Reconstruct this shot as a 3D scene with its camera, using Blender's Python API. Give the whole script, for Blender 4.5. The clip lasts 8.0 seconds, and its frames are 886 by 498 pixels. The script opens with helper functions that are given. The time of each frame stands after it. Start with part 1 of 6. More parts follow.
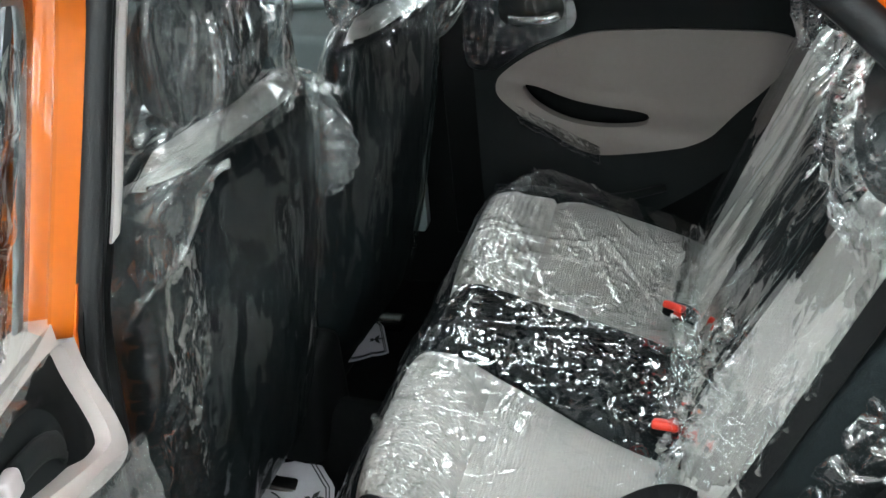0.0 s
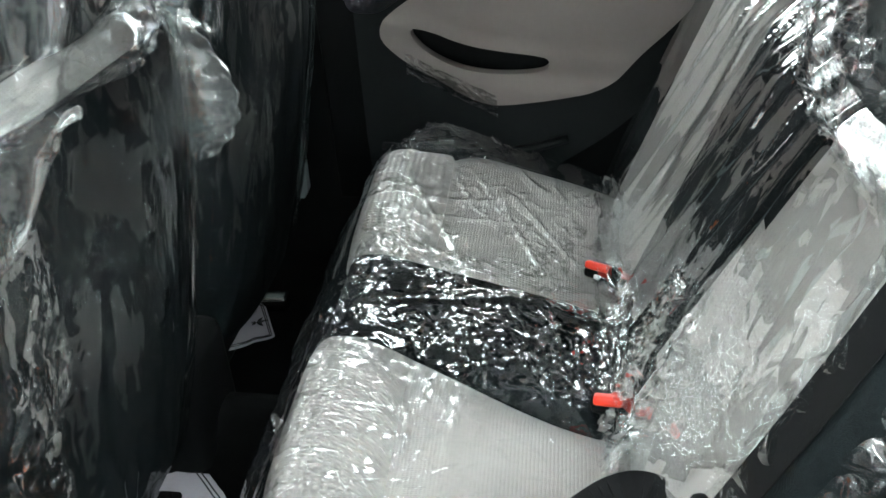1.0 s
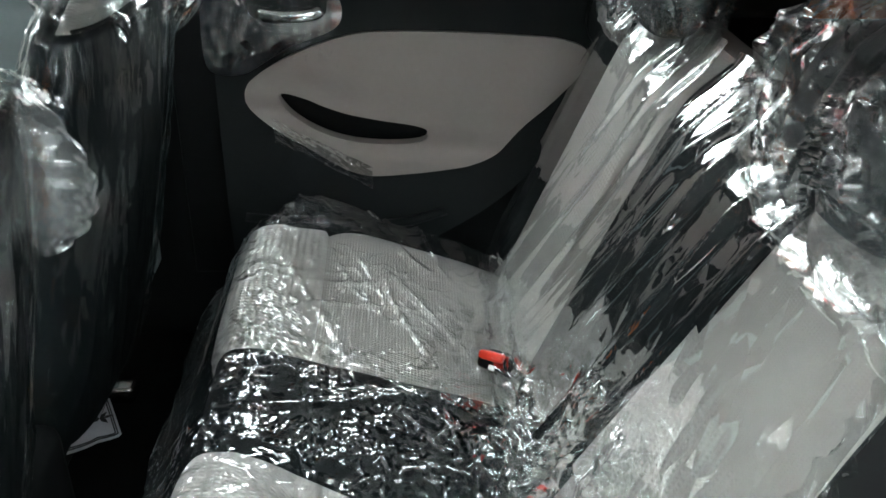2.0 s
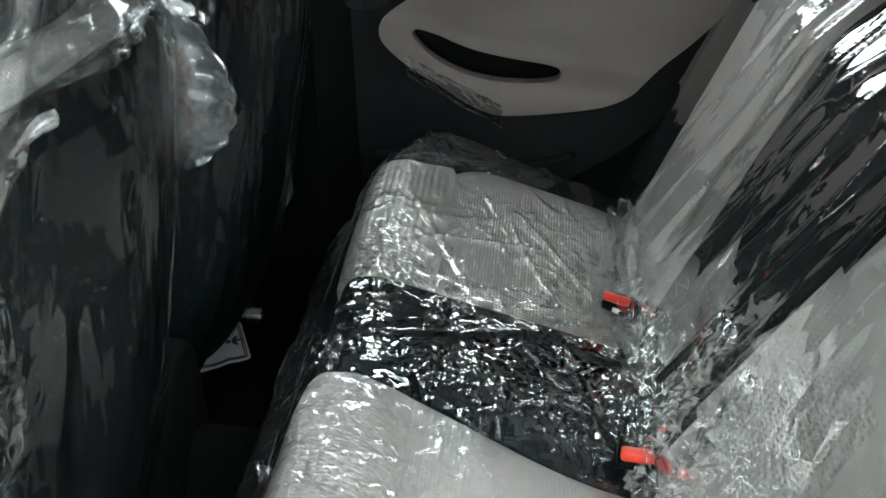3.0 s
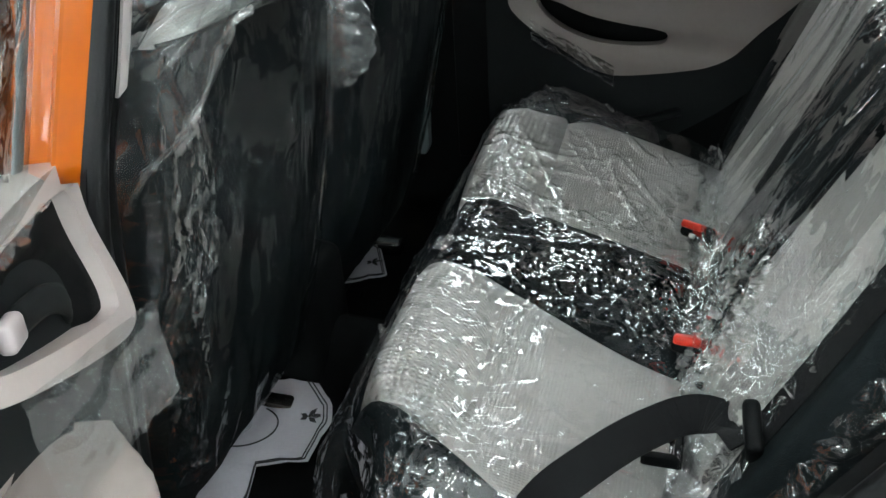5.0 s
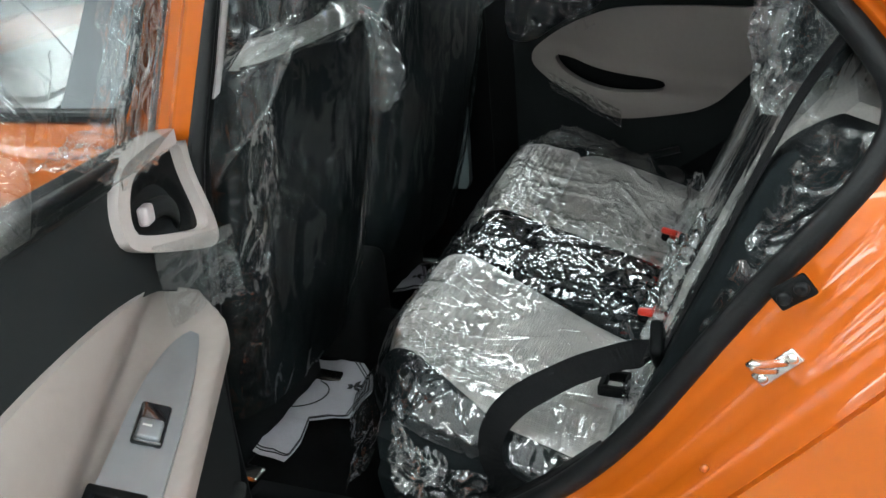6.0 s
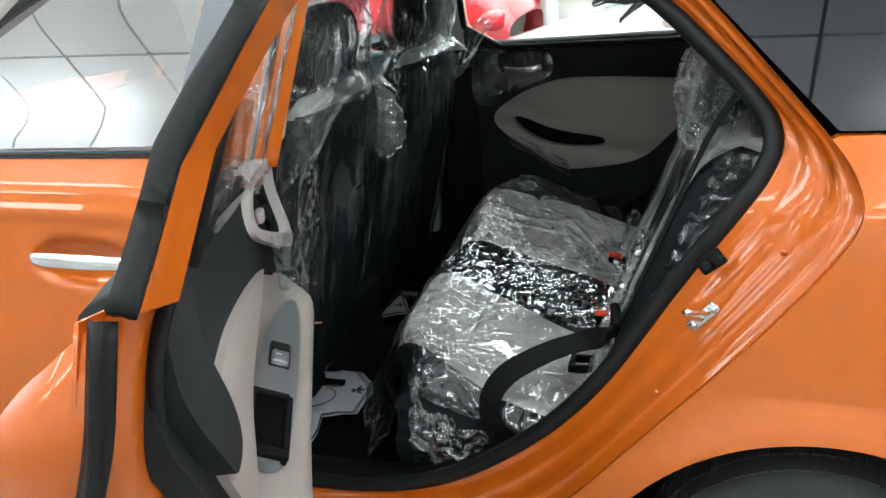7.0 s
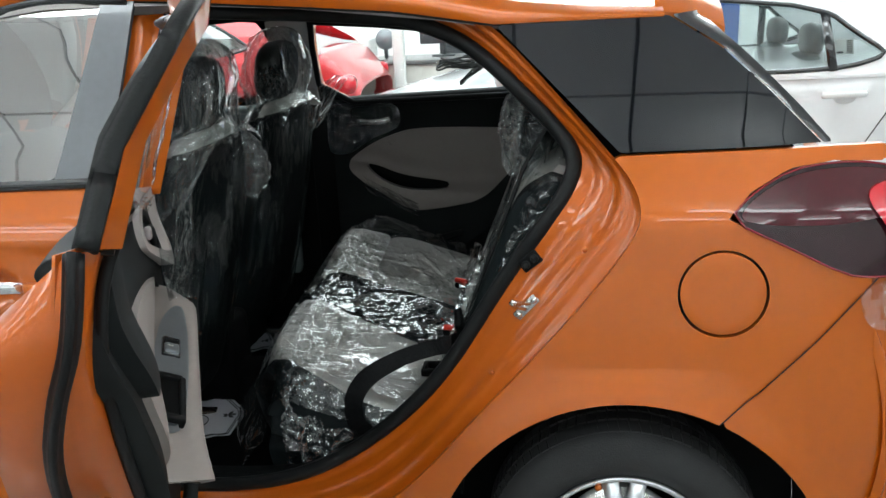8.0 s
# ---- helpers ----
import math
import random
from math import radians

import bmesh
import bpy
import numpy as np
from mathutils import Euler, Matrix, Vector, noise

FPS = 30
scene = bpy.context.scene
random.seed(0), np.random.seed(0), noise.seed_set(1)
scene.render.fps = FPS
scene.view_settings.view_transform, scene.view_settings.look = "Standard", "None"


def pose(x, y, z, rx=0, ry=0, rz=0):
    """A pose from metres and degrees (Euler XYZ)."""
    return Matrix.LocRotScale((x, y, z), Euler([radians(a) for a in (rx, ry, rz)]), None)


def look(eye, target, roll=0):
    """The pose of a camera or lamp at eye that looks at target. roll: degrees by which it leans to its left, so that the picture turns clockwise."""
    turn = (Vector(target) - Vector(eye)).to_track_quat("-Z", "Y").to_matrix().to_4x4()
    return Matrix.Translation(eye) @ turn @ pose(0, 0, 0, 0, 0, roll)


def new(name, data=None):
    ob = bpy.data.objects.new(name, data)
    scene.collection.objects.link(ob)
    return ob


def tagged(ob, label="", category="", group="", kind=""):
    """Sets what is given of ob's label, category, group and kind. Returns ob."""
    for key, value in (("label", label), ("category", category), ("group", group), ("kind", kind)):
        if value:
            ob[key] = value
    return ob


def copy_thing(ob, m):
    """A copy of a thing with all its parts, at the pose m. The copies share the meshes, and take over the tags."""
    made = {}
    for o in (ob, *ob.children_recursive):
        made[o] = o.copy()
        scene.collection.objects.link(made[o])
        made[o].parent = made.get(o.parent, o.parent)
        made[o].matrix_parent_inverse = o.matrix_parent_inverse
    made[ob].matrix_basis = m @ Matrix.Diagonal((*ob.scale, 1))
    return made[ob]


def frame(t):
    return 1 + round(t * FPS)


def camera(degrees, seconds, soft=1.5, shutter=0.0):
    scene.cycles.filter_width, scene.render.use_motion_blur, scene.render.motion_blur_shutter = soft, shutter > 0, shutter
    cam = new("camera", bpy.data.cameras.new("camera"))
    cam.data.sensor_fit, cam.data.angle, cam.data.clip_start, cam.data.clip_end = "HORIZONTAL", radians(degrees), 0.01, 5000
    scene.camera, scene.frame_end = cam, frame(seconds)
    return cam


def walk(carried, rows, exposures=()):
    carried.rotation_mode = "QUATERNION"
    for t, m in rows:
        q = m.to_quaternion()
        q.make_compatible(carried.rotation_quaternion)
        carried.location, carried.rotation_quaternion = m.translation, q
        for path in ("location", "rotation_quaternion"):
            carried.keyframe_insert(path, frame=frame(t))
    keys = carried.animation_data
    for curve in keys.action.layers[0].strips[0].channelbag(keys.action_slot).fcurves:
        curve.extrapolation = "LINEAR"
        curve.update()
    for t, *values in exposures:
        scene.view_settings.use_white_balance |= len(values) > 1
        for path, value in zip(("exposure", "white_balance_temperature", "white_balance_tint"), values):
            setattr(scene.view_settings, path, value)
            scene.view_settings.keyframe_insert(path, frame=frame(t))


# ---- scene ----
cam = camera(54.0, 8.0)
PATH = [
    (0, (0.293, -0.486, 1.501), (-0.309, 1.183, 0.578), -6.2),
    (0.5, (0.19, -0.426, 1.448), (-0.313, 1.249, 0.479), -5.8),
    (1, (0.164, -0.322, 1.407), (-0.121, 1.375, 0.389), -4.3),
    (1.5, (0.134, -0.22, 1.419), (0.224, 1.545, 0.483), 1.2),
    (2.8, (0.0, -0.161, 1.37), (0.014, 1.592, 0.409), 2.0),
    (3, (0.068, -0.183, 1.365), (-0.127, 1.527, 0.347), -0.7),
    (3.5, (0.085, -0.233, 1.373), (-0.244, 1.424, 0.302), -2.7),
    (4, (0.124, -0.291, 1.389), (-0.199, 1.37, 0.323), -2.8),
    (4.5, (0.136, -0.393, 1.406), (-0.275, 1.253, 0.348), -3.0),
    (5, (0.214, -0.48, 1.388), (-0.329, 1.157, 0.375), -3.7),
    (6.3, (0.5, -0.971, 1.434), (-0.253, 0.694, 0.621), -5.5),
    (6.5, (0.472, -1.06, 1.454), (-0.203, 0.635, 0.634), -4.0),
    (7, (0.488, -1.306, 1.478), (-0.111, 0.469, 0.778), -4.1),
    (7.5, (0.534, -1.527, 1.484), (0.147, 0.325, 0.835), -2.8),
    (8, (0.557, -1.602, 1.465), (0.273, 0.293, 0.892), -2.8),
]
# white balance and brightness follow the clip's own auto exposure
EXPO = [(0, 0.72), (1.5, 0.98), (3.0, 0.55), (5, 0.30), (6.5, -0.05), (7.2, -0.32), (8, -0.85)]
walk(cam, [(t, look(eye, target, roll)) for t, eye, target, roll in PATH], EXPO)

# ---- world: a closed showroom, so only a faint grey beyond its walls ----
world = bpy.data.worlds.new("world")
scene.world = world
world.use_nodes = True
world.node_tree.nodes["Background"].inputs[0].default_value = (0.8, 0.85, 0.9, 1)
world.node_tree.nodes["Background"].inputs[1].default_value = 0.15
LAMP = 17.0        # emission of the ceiling luminaires
WIDTH = 1.734      # of the car
GROUND = -0.06


# ---- materials ----
def material(name, colour, rough=0.5, metal=0.0, vary=0.12, scale=8.0, bump=0.0, bump_scale=200.0,
             coat=0.0, spec=0.5, coords="Object", stretch=(1, 1, 1), rough_vary=0.0, coat_rough=0.04):
    m = bpy.data.materials.new(name)
    m.use_nodes = True
    n, l = m.node_tree.nodes, m.node_tree.links
    b = n["Principled BSDF"]
    tc = n.new("ShaderNodeTexCoord")
    mp = n.new("ShaderNodeMapping")
    mp.inputs["Scale"].default_value = stretch
    l.new(tc.outputs[coords], mp.inputs[0])
    coarse = n.new("ShaderNodeTexNoise")
    coarse.inputs["Scale"].default_value = scale
    coarse.inputs["Detail"].default_value = 6
    fine = n.new("ShaderNodeTexNoise")
    fine.inputs["Scale"].default_value = scale * 14
    fine.inputs["Detail"].default_value = 3
    for t in (coarse, fine):
        l.new(mp.outputs[0], t.inputs["Vector"])
    both = n.new("ShaderNodeMath")
    both.operation = "ADD"
    l.new(coarse.outputs[0], both.inputs[0])
    l.new(fine.outputs[0], both.inputs[1])
    rng = n.new("ShaderNodeMapRange")
    rng.inputs["From Min"].default_value, rng.inputs["From Max"].default_value = 0.6, 1.4
    rng.inputs["To Min"].default_value, rng.inputs["To Max"].default_value = 1 - vary, 1 + vary
    l.new(both.outputs[0], rng.inputs[0])
    mul = n.new("ShaderNodeVectorMath")
    mul.operation = "SCALE"
    mul.inputs[0].default_value = colour[:3]
    l.new(rng.outputs[0], mul.inputs["Scale"])
    l.new(mul.outputs[0], b.inputs["Base Color"])
    b.inputs["Roughness"].default_value, b.inputs["Metallic"].default_value = rough, metal
    b.inputs["Coat Weight"].default_value, b.inputs["Coat Roughness"].default_value = coat, coat_rough
    b.inputs["Specular IOR Level"].default_value = spec
    if rough_vary:
        rr = n.new("ShaderNodeMapRange")
        rr.inputs["From Min"].default_value, rr.inputs["From Max"].default_value = 0.3, 0.7
        rr.inputs["To Min"].default_value, rr.inputs["To Max"].default_value = rough - rough_vary, rough + rough_vary
        l.new(coarse.outputs[0], rr.inputs[0])
        l.new(rr.outputs[0], b.inputs["Roughness"])
    if bump:
        grain = n.new("ShaderNodeTexNoise")
        grain.inputs["Scale"].default_value = bump_scale
        grain.inputs["Detail"].default_value = 4
        l.new(mp.outputs[0], grain.inputs["Vector"])
        bp = n.new("ShaderNodeBump")
        bp.inputs["Strength"].default_value, bp.inputs["Distance"].default_value = bump, 0.004
        l.new(grain.outputs[0], bp.inputs["Height"])
        l.new(bp.outputs[0], b.inputs["Normal"])
    return m


def film_material(name, milk, gloss, rough, scale, tilt, stretch=(1, 1, 1), cover=0.42, gain=0.7, lines=0.25):
    """Clear polythene: see-through, glossy, broken into small flat facets with whitened crease lines between them."""
    m = bpy.data.materials.new(name)
    m.use_nodes = True
    n, l = m.node_tree.nodes, m.node_tree.links
    n.remove(n["Principled BSDF"])
    def vmath(op, a, b):
        k = n.new("ShaderNodeVectorMath")
        k.operation = op
        for i, v in enumerate((a, b)):
            if v is None:
                continue
            slot = k.inputs["Scale"] if op == "SCALE" and i == 1 else k.inputs[i]
            if isinstance(v, (int, float, tuple)):
                slot.default_value = v
            else:
                l.new(v, slot)
        return k.outputs[0]
    def calc(op, a, b, c=0.0, limit=False):
        k = n.new("ShaderNodeMath")
        k.operation = op
        k.use_clamp = limit
        for i, v in enumerate((a, b, c)):
            if isinstance(v, (int, float)):
                k.inputs[i].default_value = v
            else:
                l.new(v, k.inputs[i])
        return k.outputs[0]
    def span(v, a, b, c, d):
        k = n.new("ShaderNodeMapRange")
        for key, x in (("From Min", a), ("From Max", b), ("To Min", c), ("To Max", d)):
            k.inputs[key].default_value = x
        l.new(v, k.inputs[0])
        return k.outputs[0]
    tc = n.new("ShaderNodeTexCoord")
    mp = n.new("ShaderNodeMapping")
    mp.inputs["Scale"].default_value = stretch
    l.new(tc.outputs["Object"], mp.inputs[0])
    def cloud(size, detail):
        k = n.new("ShaderNodeTexNoise")
        k.inputs["Scale"].default_value, k.inputs["Detail"].default_value = size, detail
        l.new(mp.outputs[0], k.inputs["Vector"])
        return k
    warped = vmath("ADD", mp.outputs[0], vmath("SCALE", cloud(scale * 0.35, 3).outputs["Color"], 1.6 / scale))
    def cells(size, feature="F1"):
        k = n.new("ShaderNodeTexVoronoi")
        k.feature = feature
        k.inputs["Scale"].default_value = size
        l.new(warped, k.inputs["Vector"])
        return k
    centred = lambda v: vmath("SUBTRACT", v, (0.5, 0.5, 0.5))
    facets = vmath("ADD", vmath("SCALE", centred(cells(scale).outputs["Color"]), tilt), vmath("SCALE", centred(cells(scale * 2.6).outputs["Color"]), tilt * 0.7))
    slow = vmath("SCALE", centred(cloud(scale * 0.6, 2).outputs["Color"]), tilt * 1.6)
    busy = span(cloud(scale * 0.16, 1).outputs[0], cover, cover + 0.14, 0.15, 1.0)
    geo = n.new("ShaderNodeNewGeometry")
    normal = vmath("NORMALIZE", vmath("ADD", geo.outputs["Normal"], vmath("SCALE", vmath("ADD", facets, slow), busy)), None)
    crease = calc("MULTIPLY", span(cells(scale, "DISTANCE_TO_EDGE").outputs["Distance"], 0.0, 0.045, 1.0, 0.0), busy)
    white = calc("MULTIPLY_ADD", crease, (milk * 2.0 + 0.03) * lines, milk)
    clear = n.new("ShaderNodeBsdfTransparent")
    clear.inputs[0].default_value = (0.95, 0.965, 0.965, 1)
    haze = n.new("ShaderNodeBsdfDiffuse")
    haze.inputs[0].default_value = (0.78, 0.85, 0.86, 1)
    shine = n.new("ShaderNodeBsdfGlossy")
    shine.inputs["Roughness"].default_value = rough
    shine.inputs[0].default_value = (1, 1, 1, 1)
    for k in (haze, shine):
        l.new(normal, k.inputs["Normal"])
    mix1 = n.new("ShaderNodeMixShader")
    l.new(white, mix1.inputs[0])
    l.new(clear.outputs[0], mix1.inputs[1])
    l.new(haze.outputs[0], mix1.inputs[2])
    fr = n.new("ShaderNodeFresnel")
    fr.inputs["IOR"].default_value = 1.45
    l.new(normal, fr.inputs["Normal"])
    share = calc("MINIMUM", calc("MULTIPLY_ADD", fr.outputs[0], gain, gloss), 0.5)
    mix2 = n.new("ShaderNodeMixShader")
    l.new(share, mix2.inputs[0])
    l.new(mix1.outputs[0], mix2.inputs[1])
    l.new(shine.outputs[0], mix2.inputs[2])
    l.new(mix2.outputs[0], n["Material Output"].inputs["Surface"])
    return m


def glass_material(name, tint, gloss=0.04, rough=0.0, gain=1.6):
    m = bpy.data.materials.new(name)
    m.use_nodes = True
    n, l = m.node_tree.nodes, m.node_tree.links
    n.remove(n["Principled BSDF"])
    clear = n.new("ShaderNodeBsdfTransparent")
    clear.inputs[0].default_value = (*tint, 1)
    shine = n.new("ShaderNodeBsdfGlossy")
    shine.inputs["Roughness"].default_value = rough
    fr = n.new("ShaderNodeFresnel")
    fr.inputs["IOR"].default_value = 1.52
    k = n.new("ShaderNodeMath")
    k.operation = "MULTIPLY_ADD"
    k.inputs[1].default_value, k.inputs[2].default_value = gain, gloss
    k.use_clamp = True
    l.new(fr.outputs[0], k.inputs[0])
    mix = n.new("ShaderNodeMixShader")
    l.new(k.outputs[0], mix.inputs[0])
    l.new(clear.outputs[0], mix.inputs[1])
    l.new(shine.outputs[0], mix.inputs[2])
    l.new(mix.outputs[0], n["Material Output"].inputs["Surface"])
    return m


def glow_material(name, colour, strength):
    m = bpy.data.materials.new(name)
    m.use_nodes = True
    n, l = m.node_tree.nodes, m.node_tree.links
    n.remove(n["Principled BSDF"])
    e = n.new("ShaderNodeEmission")
    e.inputs[0].default_value, e.inputs[1].default_value = (*colour, 1), strength
    l.new(e.outputs[0], n["Material Output"].inputs["Surface"])
    return m


def weave_material(name, colour, ribs, rib_depth, rough=0.85, ribdir=0):
    """Seat cloth: woven ribs over a soft mottle."""
    m = material(name, colour, rough, vary=0.10, scale=14, spec=0.25)
    n, l = m.node_tree.nodes, m.node_tree.links
    b = n["Principled BSDF"]
    tc = n["Texture Coordinate"]
    waves = []
    for axis, sc in ((("X", ribs), ("Y", ribs * 1.6)) if ribdir == 0 else (("Y", ribs), ("Z", ribs * 1.6))):
        w = n.new("ShaderNodeTexWave")
        w.bands_direction = axis
        w.inputs["Scale"].default_value = sc
        w.inputs["Distortion"].default_value = 0.6
        l.new(tc.outputs["Object"], w.inputs["Vector"])
        waves.append(w)
    mulw = n.new("ShaderNodeMath")
    mulw.operation = "MULTIPLY"
    l.new(waves[0].outputs[1], mulw.inputs[0])
    l.new(waves[1].outputs[1], mulw.inputs[1])
    bp = n.new("ShaderNodeBump")
    bp.inputs["Strength"].default_value, bp.inputs["Distance"].default_value = rib_depth, 0.003
    l.new(mulw.outputs[0], bp.inputs["Height"])
    l.new(bp.outputs[0], b.inputs["Normal"])
    b.inputs["Sheen Weight"].default_value = 0.15
    return m


PAINT = material("orange_paint", (0.47, 0.099, 0.003), 0.36, 0.25, 0.05, 3, coat=0.8, coat_rough=0.02, rough_vary=0.03, spec=0.2)
PAINT_IN = material("orange_paint_inner", (0.46, 0.091, 0.004), 0.38, 0.2, 0.05, 4, coat=0.8, coat_rough=0.04, spec=0.2)
RUBBER = material("black_rubber", (0.008, 0.0085, 0.009), 0.42, vary=0.2, scale=20, bump=0.12, bump_scale=300, spec=0.16)
TRIM = material("charcoal_trim", (0.012, 0.014, 0.0145), 0.62, vary=0.10, scale=12, bump=0.25, bump_scale=900, spec=0.14)
TRIM_DARK = material("black_trim", (0.0035, 0.004, 0.0043), 0.6, vary=0.15, scale=12, bump=0.2, bump_scale=700, spec=0.12)
BEIGE = material("warm_grey_trim", (0.275, 0.240, 0.224), 0.55, vary=0.04, scale=6, bump=0.15, bump_scale=900)
PILLAR_TRIM = material("pale_pillar_trim", (0.42, 0.39, 0.375), 0.6, vary=0.05, scale=8, bump=0.1, bump_scale=600)
SATIN = material("satin_grey_plate", (0.21, 0.225, 0.24), 0.34, 0.6, 0.03, 6)
CARPET = material("black_carpet", (0.004, 0.0043, 0.0045), 0.95, vary=0.35, scale=60, bump=0.6, bump_scale=900, spec=0.1)
VINYL = material("dark_seat_cloth", (0.0045, 0.0075, 0.0085), 0.7, vary=0.18, scale=10, bump=0.35, bump_scale=500, spec=0.18)
CLOTH = weave_material("pale_seat_cloth", (0.52, 0.49, 0.465), 55, 0.35)
CLOTH_RIB = weave_material("ribbed_seat_cloth", (0.52, 0.49, 0.465), 28, 0.6)
CLOTH_BACK = weave_material("pale_back_cloth", (0.54, 0.51, 0.48), 60, 0.3, ribdir=1)
CLOTH_BACK_RIB = weave_material("ribbed_back_cloth", (0.56, 0.53, 0.50), 30, 0.9, ribdir=1)
WEBBING = material("black_webbing", (0.006, 0.0064, 0.007), 0.7, spec=0.15, vary=0.15, scale=30, bump=0.35, bump_scale=1200, stretch=(1, 1, 6))
CHROME = material("chrome", (0.80, 0.81, 0.82), 0.10, 1.0, 0.03, 10)
STEEL = material("zinc_steel", (0.66, 0.65, 0.62), 0.25, 1.0, 0.1, 40)
RED_PLASTIC = material("red_plastic", (0.72, 0.035, 0.012), 0.4, vary=0.05, scale=30, coat=0.2)
TYRE = material("tyre_rubber", (0.022, 0.022, 0.023), 0.75, vary=0.2, scale=25, bump=0.2, bump_scale=250)
ALLOY = material("silver_alloy", (0.62, 0.63, 0.65), 0.28, 0.9, 0.05, 8, coat=0.4)
BLACK_GLASS = material("black_tinted_glass", (0.004, 0.005, 0.008), 0.02, vary=0.0, spec=0.7)
GLOSS_BLACK = material("gloss_black", (0.012, 0.013, 0.015), 0.12, vary=0.1, coat=0.6)
APPLIQUE = material("dark_pillar_film", (0.13, 0.138, 0.15), 0.25, 0.3, vary=0.08, scale=4, coat=0.6)
GLASS = glass_material("window_glass", (0.86, 0.92, 0.90), 0.12)
GLASS_FRONT = glass_material("front_window_glass", (0.80, 0.86, 0.85), 0.42, gain=2.0)
GLASS_DOOR = glass_material("open_door_glass", (0.90, 0.95, 0.94), 0.02, gain=0.5)
GLASS_FAR = glass_material("far_window_glass", (0.93, 0.96, 0.95), 0.0)
LENS_RED = material("tail_lens", (0.060, 0.006, 0.010), 0.06, vary=0.1, scale=5, coat=0.3, coat_rough=0.03)
LENS_DARK = material("smoked_tail_lens", (0.022, 0.004, 0.007), 0.08, vary=0.05, coat=0.3, coat_rough=0.03)
LENS_RIM = material("red_lens_edge", (0.20, 0.008, 0.014), 0.15, vary=0.05)
LENS_BRIGHT = material("bright_tail_lens", (0.55, 0.010, 0.020), 0.10, vary=0.05, coat=1.0)
PAPER = material("mat_paper", (0.50, 0.49, 0.53), 0.8, vary=0.05, scale=9, bump=0.2, bump_scale=60)
INK = material("black_ink", (0.02, 0.02, 0.022), 0.7, vary=0.05)
FILM = film_material("clear_film", 0.005, 0.01, 0.04, 34, 0.44, (1, 0.6, 1), 0.36, 2.7)
FILM_TAPE = film_material("clear_tape", 0.05, 0.03, 0.05, 12, 0.10, (1, 1, 1), 0.45, 1.2)
FILM_CALM = film_material("smooth_film", 0.010, 0.005, 0.045, 34, 0.42, (1, 0.4, 1), 0.47, 2.2)
FILM_FRINGE = film_material("hanging_edge_film", 0.035, 0.01, 0.05, 26, 0.5, (1, 1, 0.6), 0.44, 1.3)
FILM_BACK = film_material("backrest_film", 0.010, 0.0, 0.04, 16, 0.26, (1, 1, 0.3), 0.52, 1.0)
FILM_SOFT = film_material("hanging_film", 0.014, 0.02, 0.04, 26, 0.6, (1, 1, 0.5), 0.38, 2.4)
FILM_BAG = film_material("loose_bag_film", 0.045, 0.02, 0.04, 12, 0.85, (1, 1, 0.6), 0.40, 1.9)
FILM_EDGE = film_material("finely_crumpled_film", 0.005, 0.0, 0.08, 60, 0.7, (1, 1, 0.4), 0.48, 0.4)
FILM_MILKY = film_material("bunched_film", 0.08, 0.02, 0.05, 30, 0.75, (1, 1, 0.6), 0.36, 1.5, 0.0)
FILM_SEAT = film_material("seat_back_film", 0.003, 0.005, 0.05, 24, 0.30, (1, 1, 0.10), 0.50, 1.0)
WHITE_PAINT = material("white_paint", (0.80, 0.81, 0.82), 0.3, vary=0.02, scale=3, coat=1.0, coat_rough=0.02)
RED_PAINT = material("red_paint", (0.50, 0.008, 0.015), 0.3, 0.2, vary=0.04, scale=3, coat=1.0, coat_rough=0.02)
WALL = material("white_wall", (0.86, 0.86, 0.85), 0.7, vary=0.03, scale=2, bump=0.05, bump_scale=60)
TILE = material("pale_floor_tile", (0.24, 0.237, 0.23), 0.22, vary=0.08, scale=3, coat=0.3, rough_vary=0.05)
CEIL = material("ceiling_panel", (0.89, 0.89, 0.88), 0.8, vary=0.03, scale=5, bump=0.15, bump_scale=150)
CEIL_GAP = material("ceiling_gap", (0.12, 0.12, 0.12), 0.8, vary=0.05)
COUNTER = material("counter_front", (0.52, 0.50, 0.46), 0.5, vary=0.04, scale=2)
COUNTER_TOP = material("counter_top", (0.10, 0.10, 0.10), 0.3, vary=0.15, scale=20, coat=0.3)
OFFICE = material("office_plastic", (0.05, 0.055, 0.06), 0.4, vary=0.1)
OFFICE_PALE = material("pale_office_plastic", (0.62, 0.63, 0.62), 0.45, vary=0.05)
TEAL = material("pale_door_trim", (0.15, 0.19, 0.195), 0.5, vary=0.05, scale=8, bump=0.1, bump_scale=600)
GLOW = glow_material("luminaire_diffuser", (0.90, 1.0, 1.02), LAMP)
BLUE = material("blue_board", (0.03, 0.10, 0.35), 0.5, vary=0.05)


# ---- mesh helpers ----
def mesh_ob(name, bm, mat_, smooth=True):
    me = bpy.data.meshes.new(name)
    bmesh.ops.recalc_face_normals(bm, faces=bm.faces)
    bm.to_mesh(me)
    bm.free()
    if smooth:
        me.polygons.foreach_set("use_smooth", [True] * len(me.polygons))
    me.materials.append(mat_)
    return new(name, me)


def part(name, bm, mat_, parent, label="", smooth=True):
    ob = mesh_ob(name, bm, mat_, smooth)
    ob.parent = parent
    return tagged(ob, label)


def thing(name, label, category, group="", kind="", at=(0, 0, 0)):
    ob = new(name)
    ob.empty_display_size = 0.05
    ob.location = at
    return tagged(ob, label, category, group, kind)


def structure(name, bm, mat_, label, category):
    return tagged(mesh_ob(name, bm, mat_, False), label, category, kind="structure")


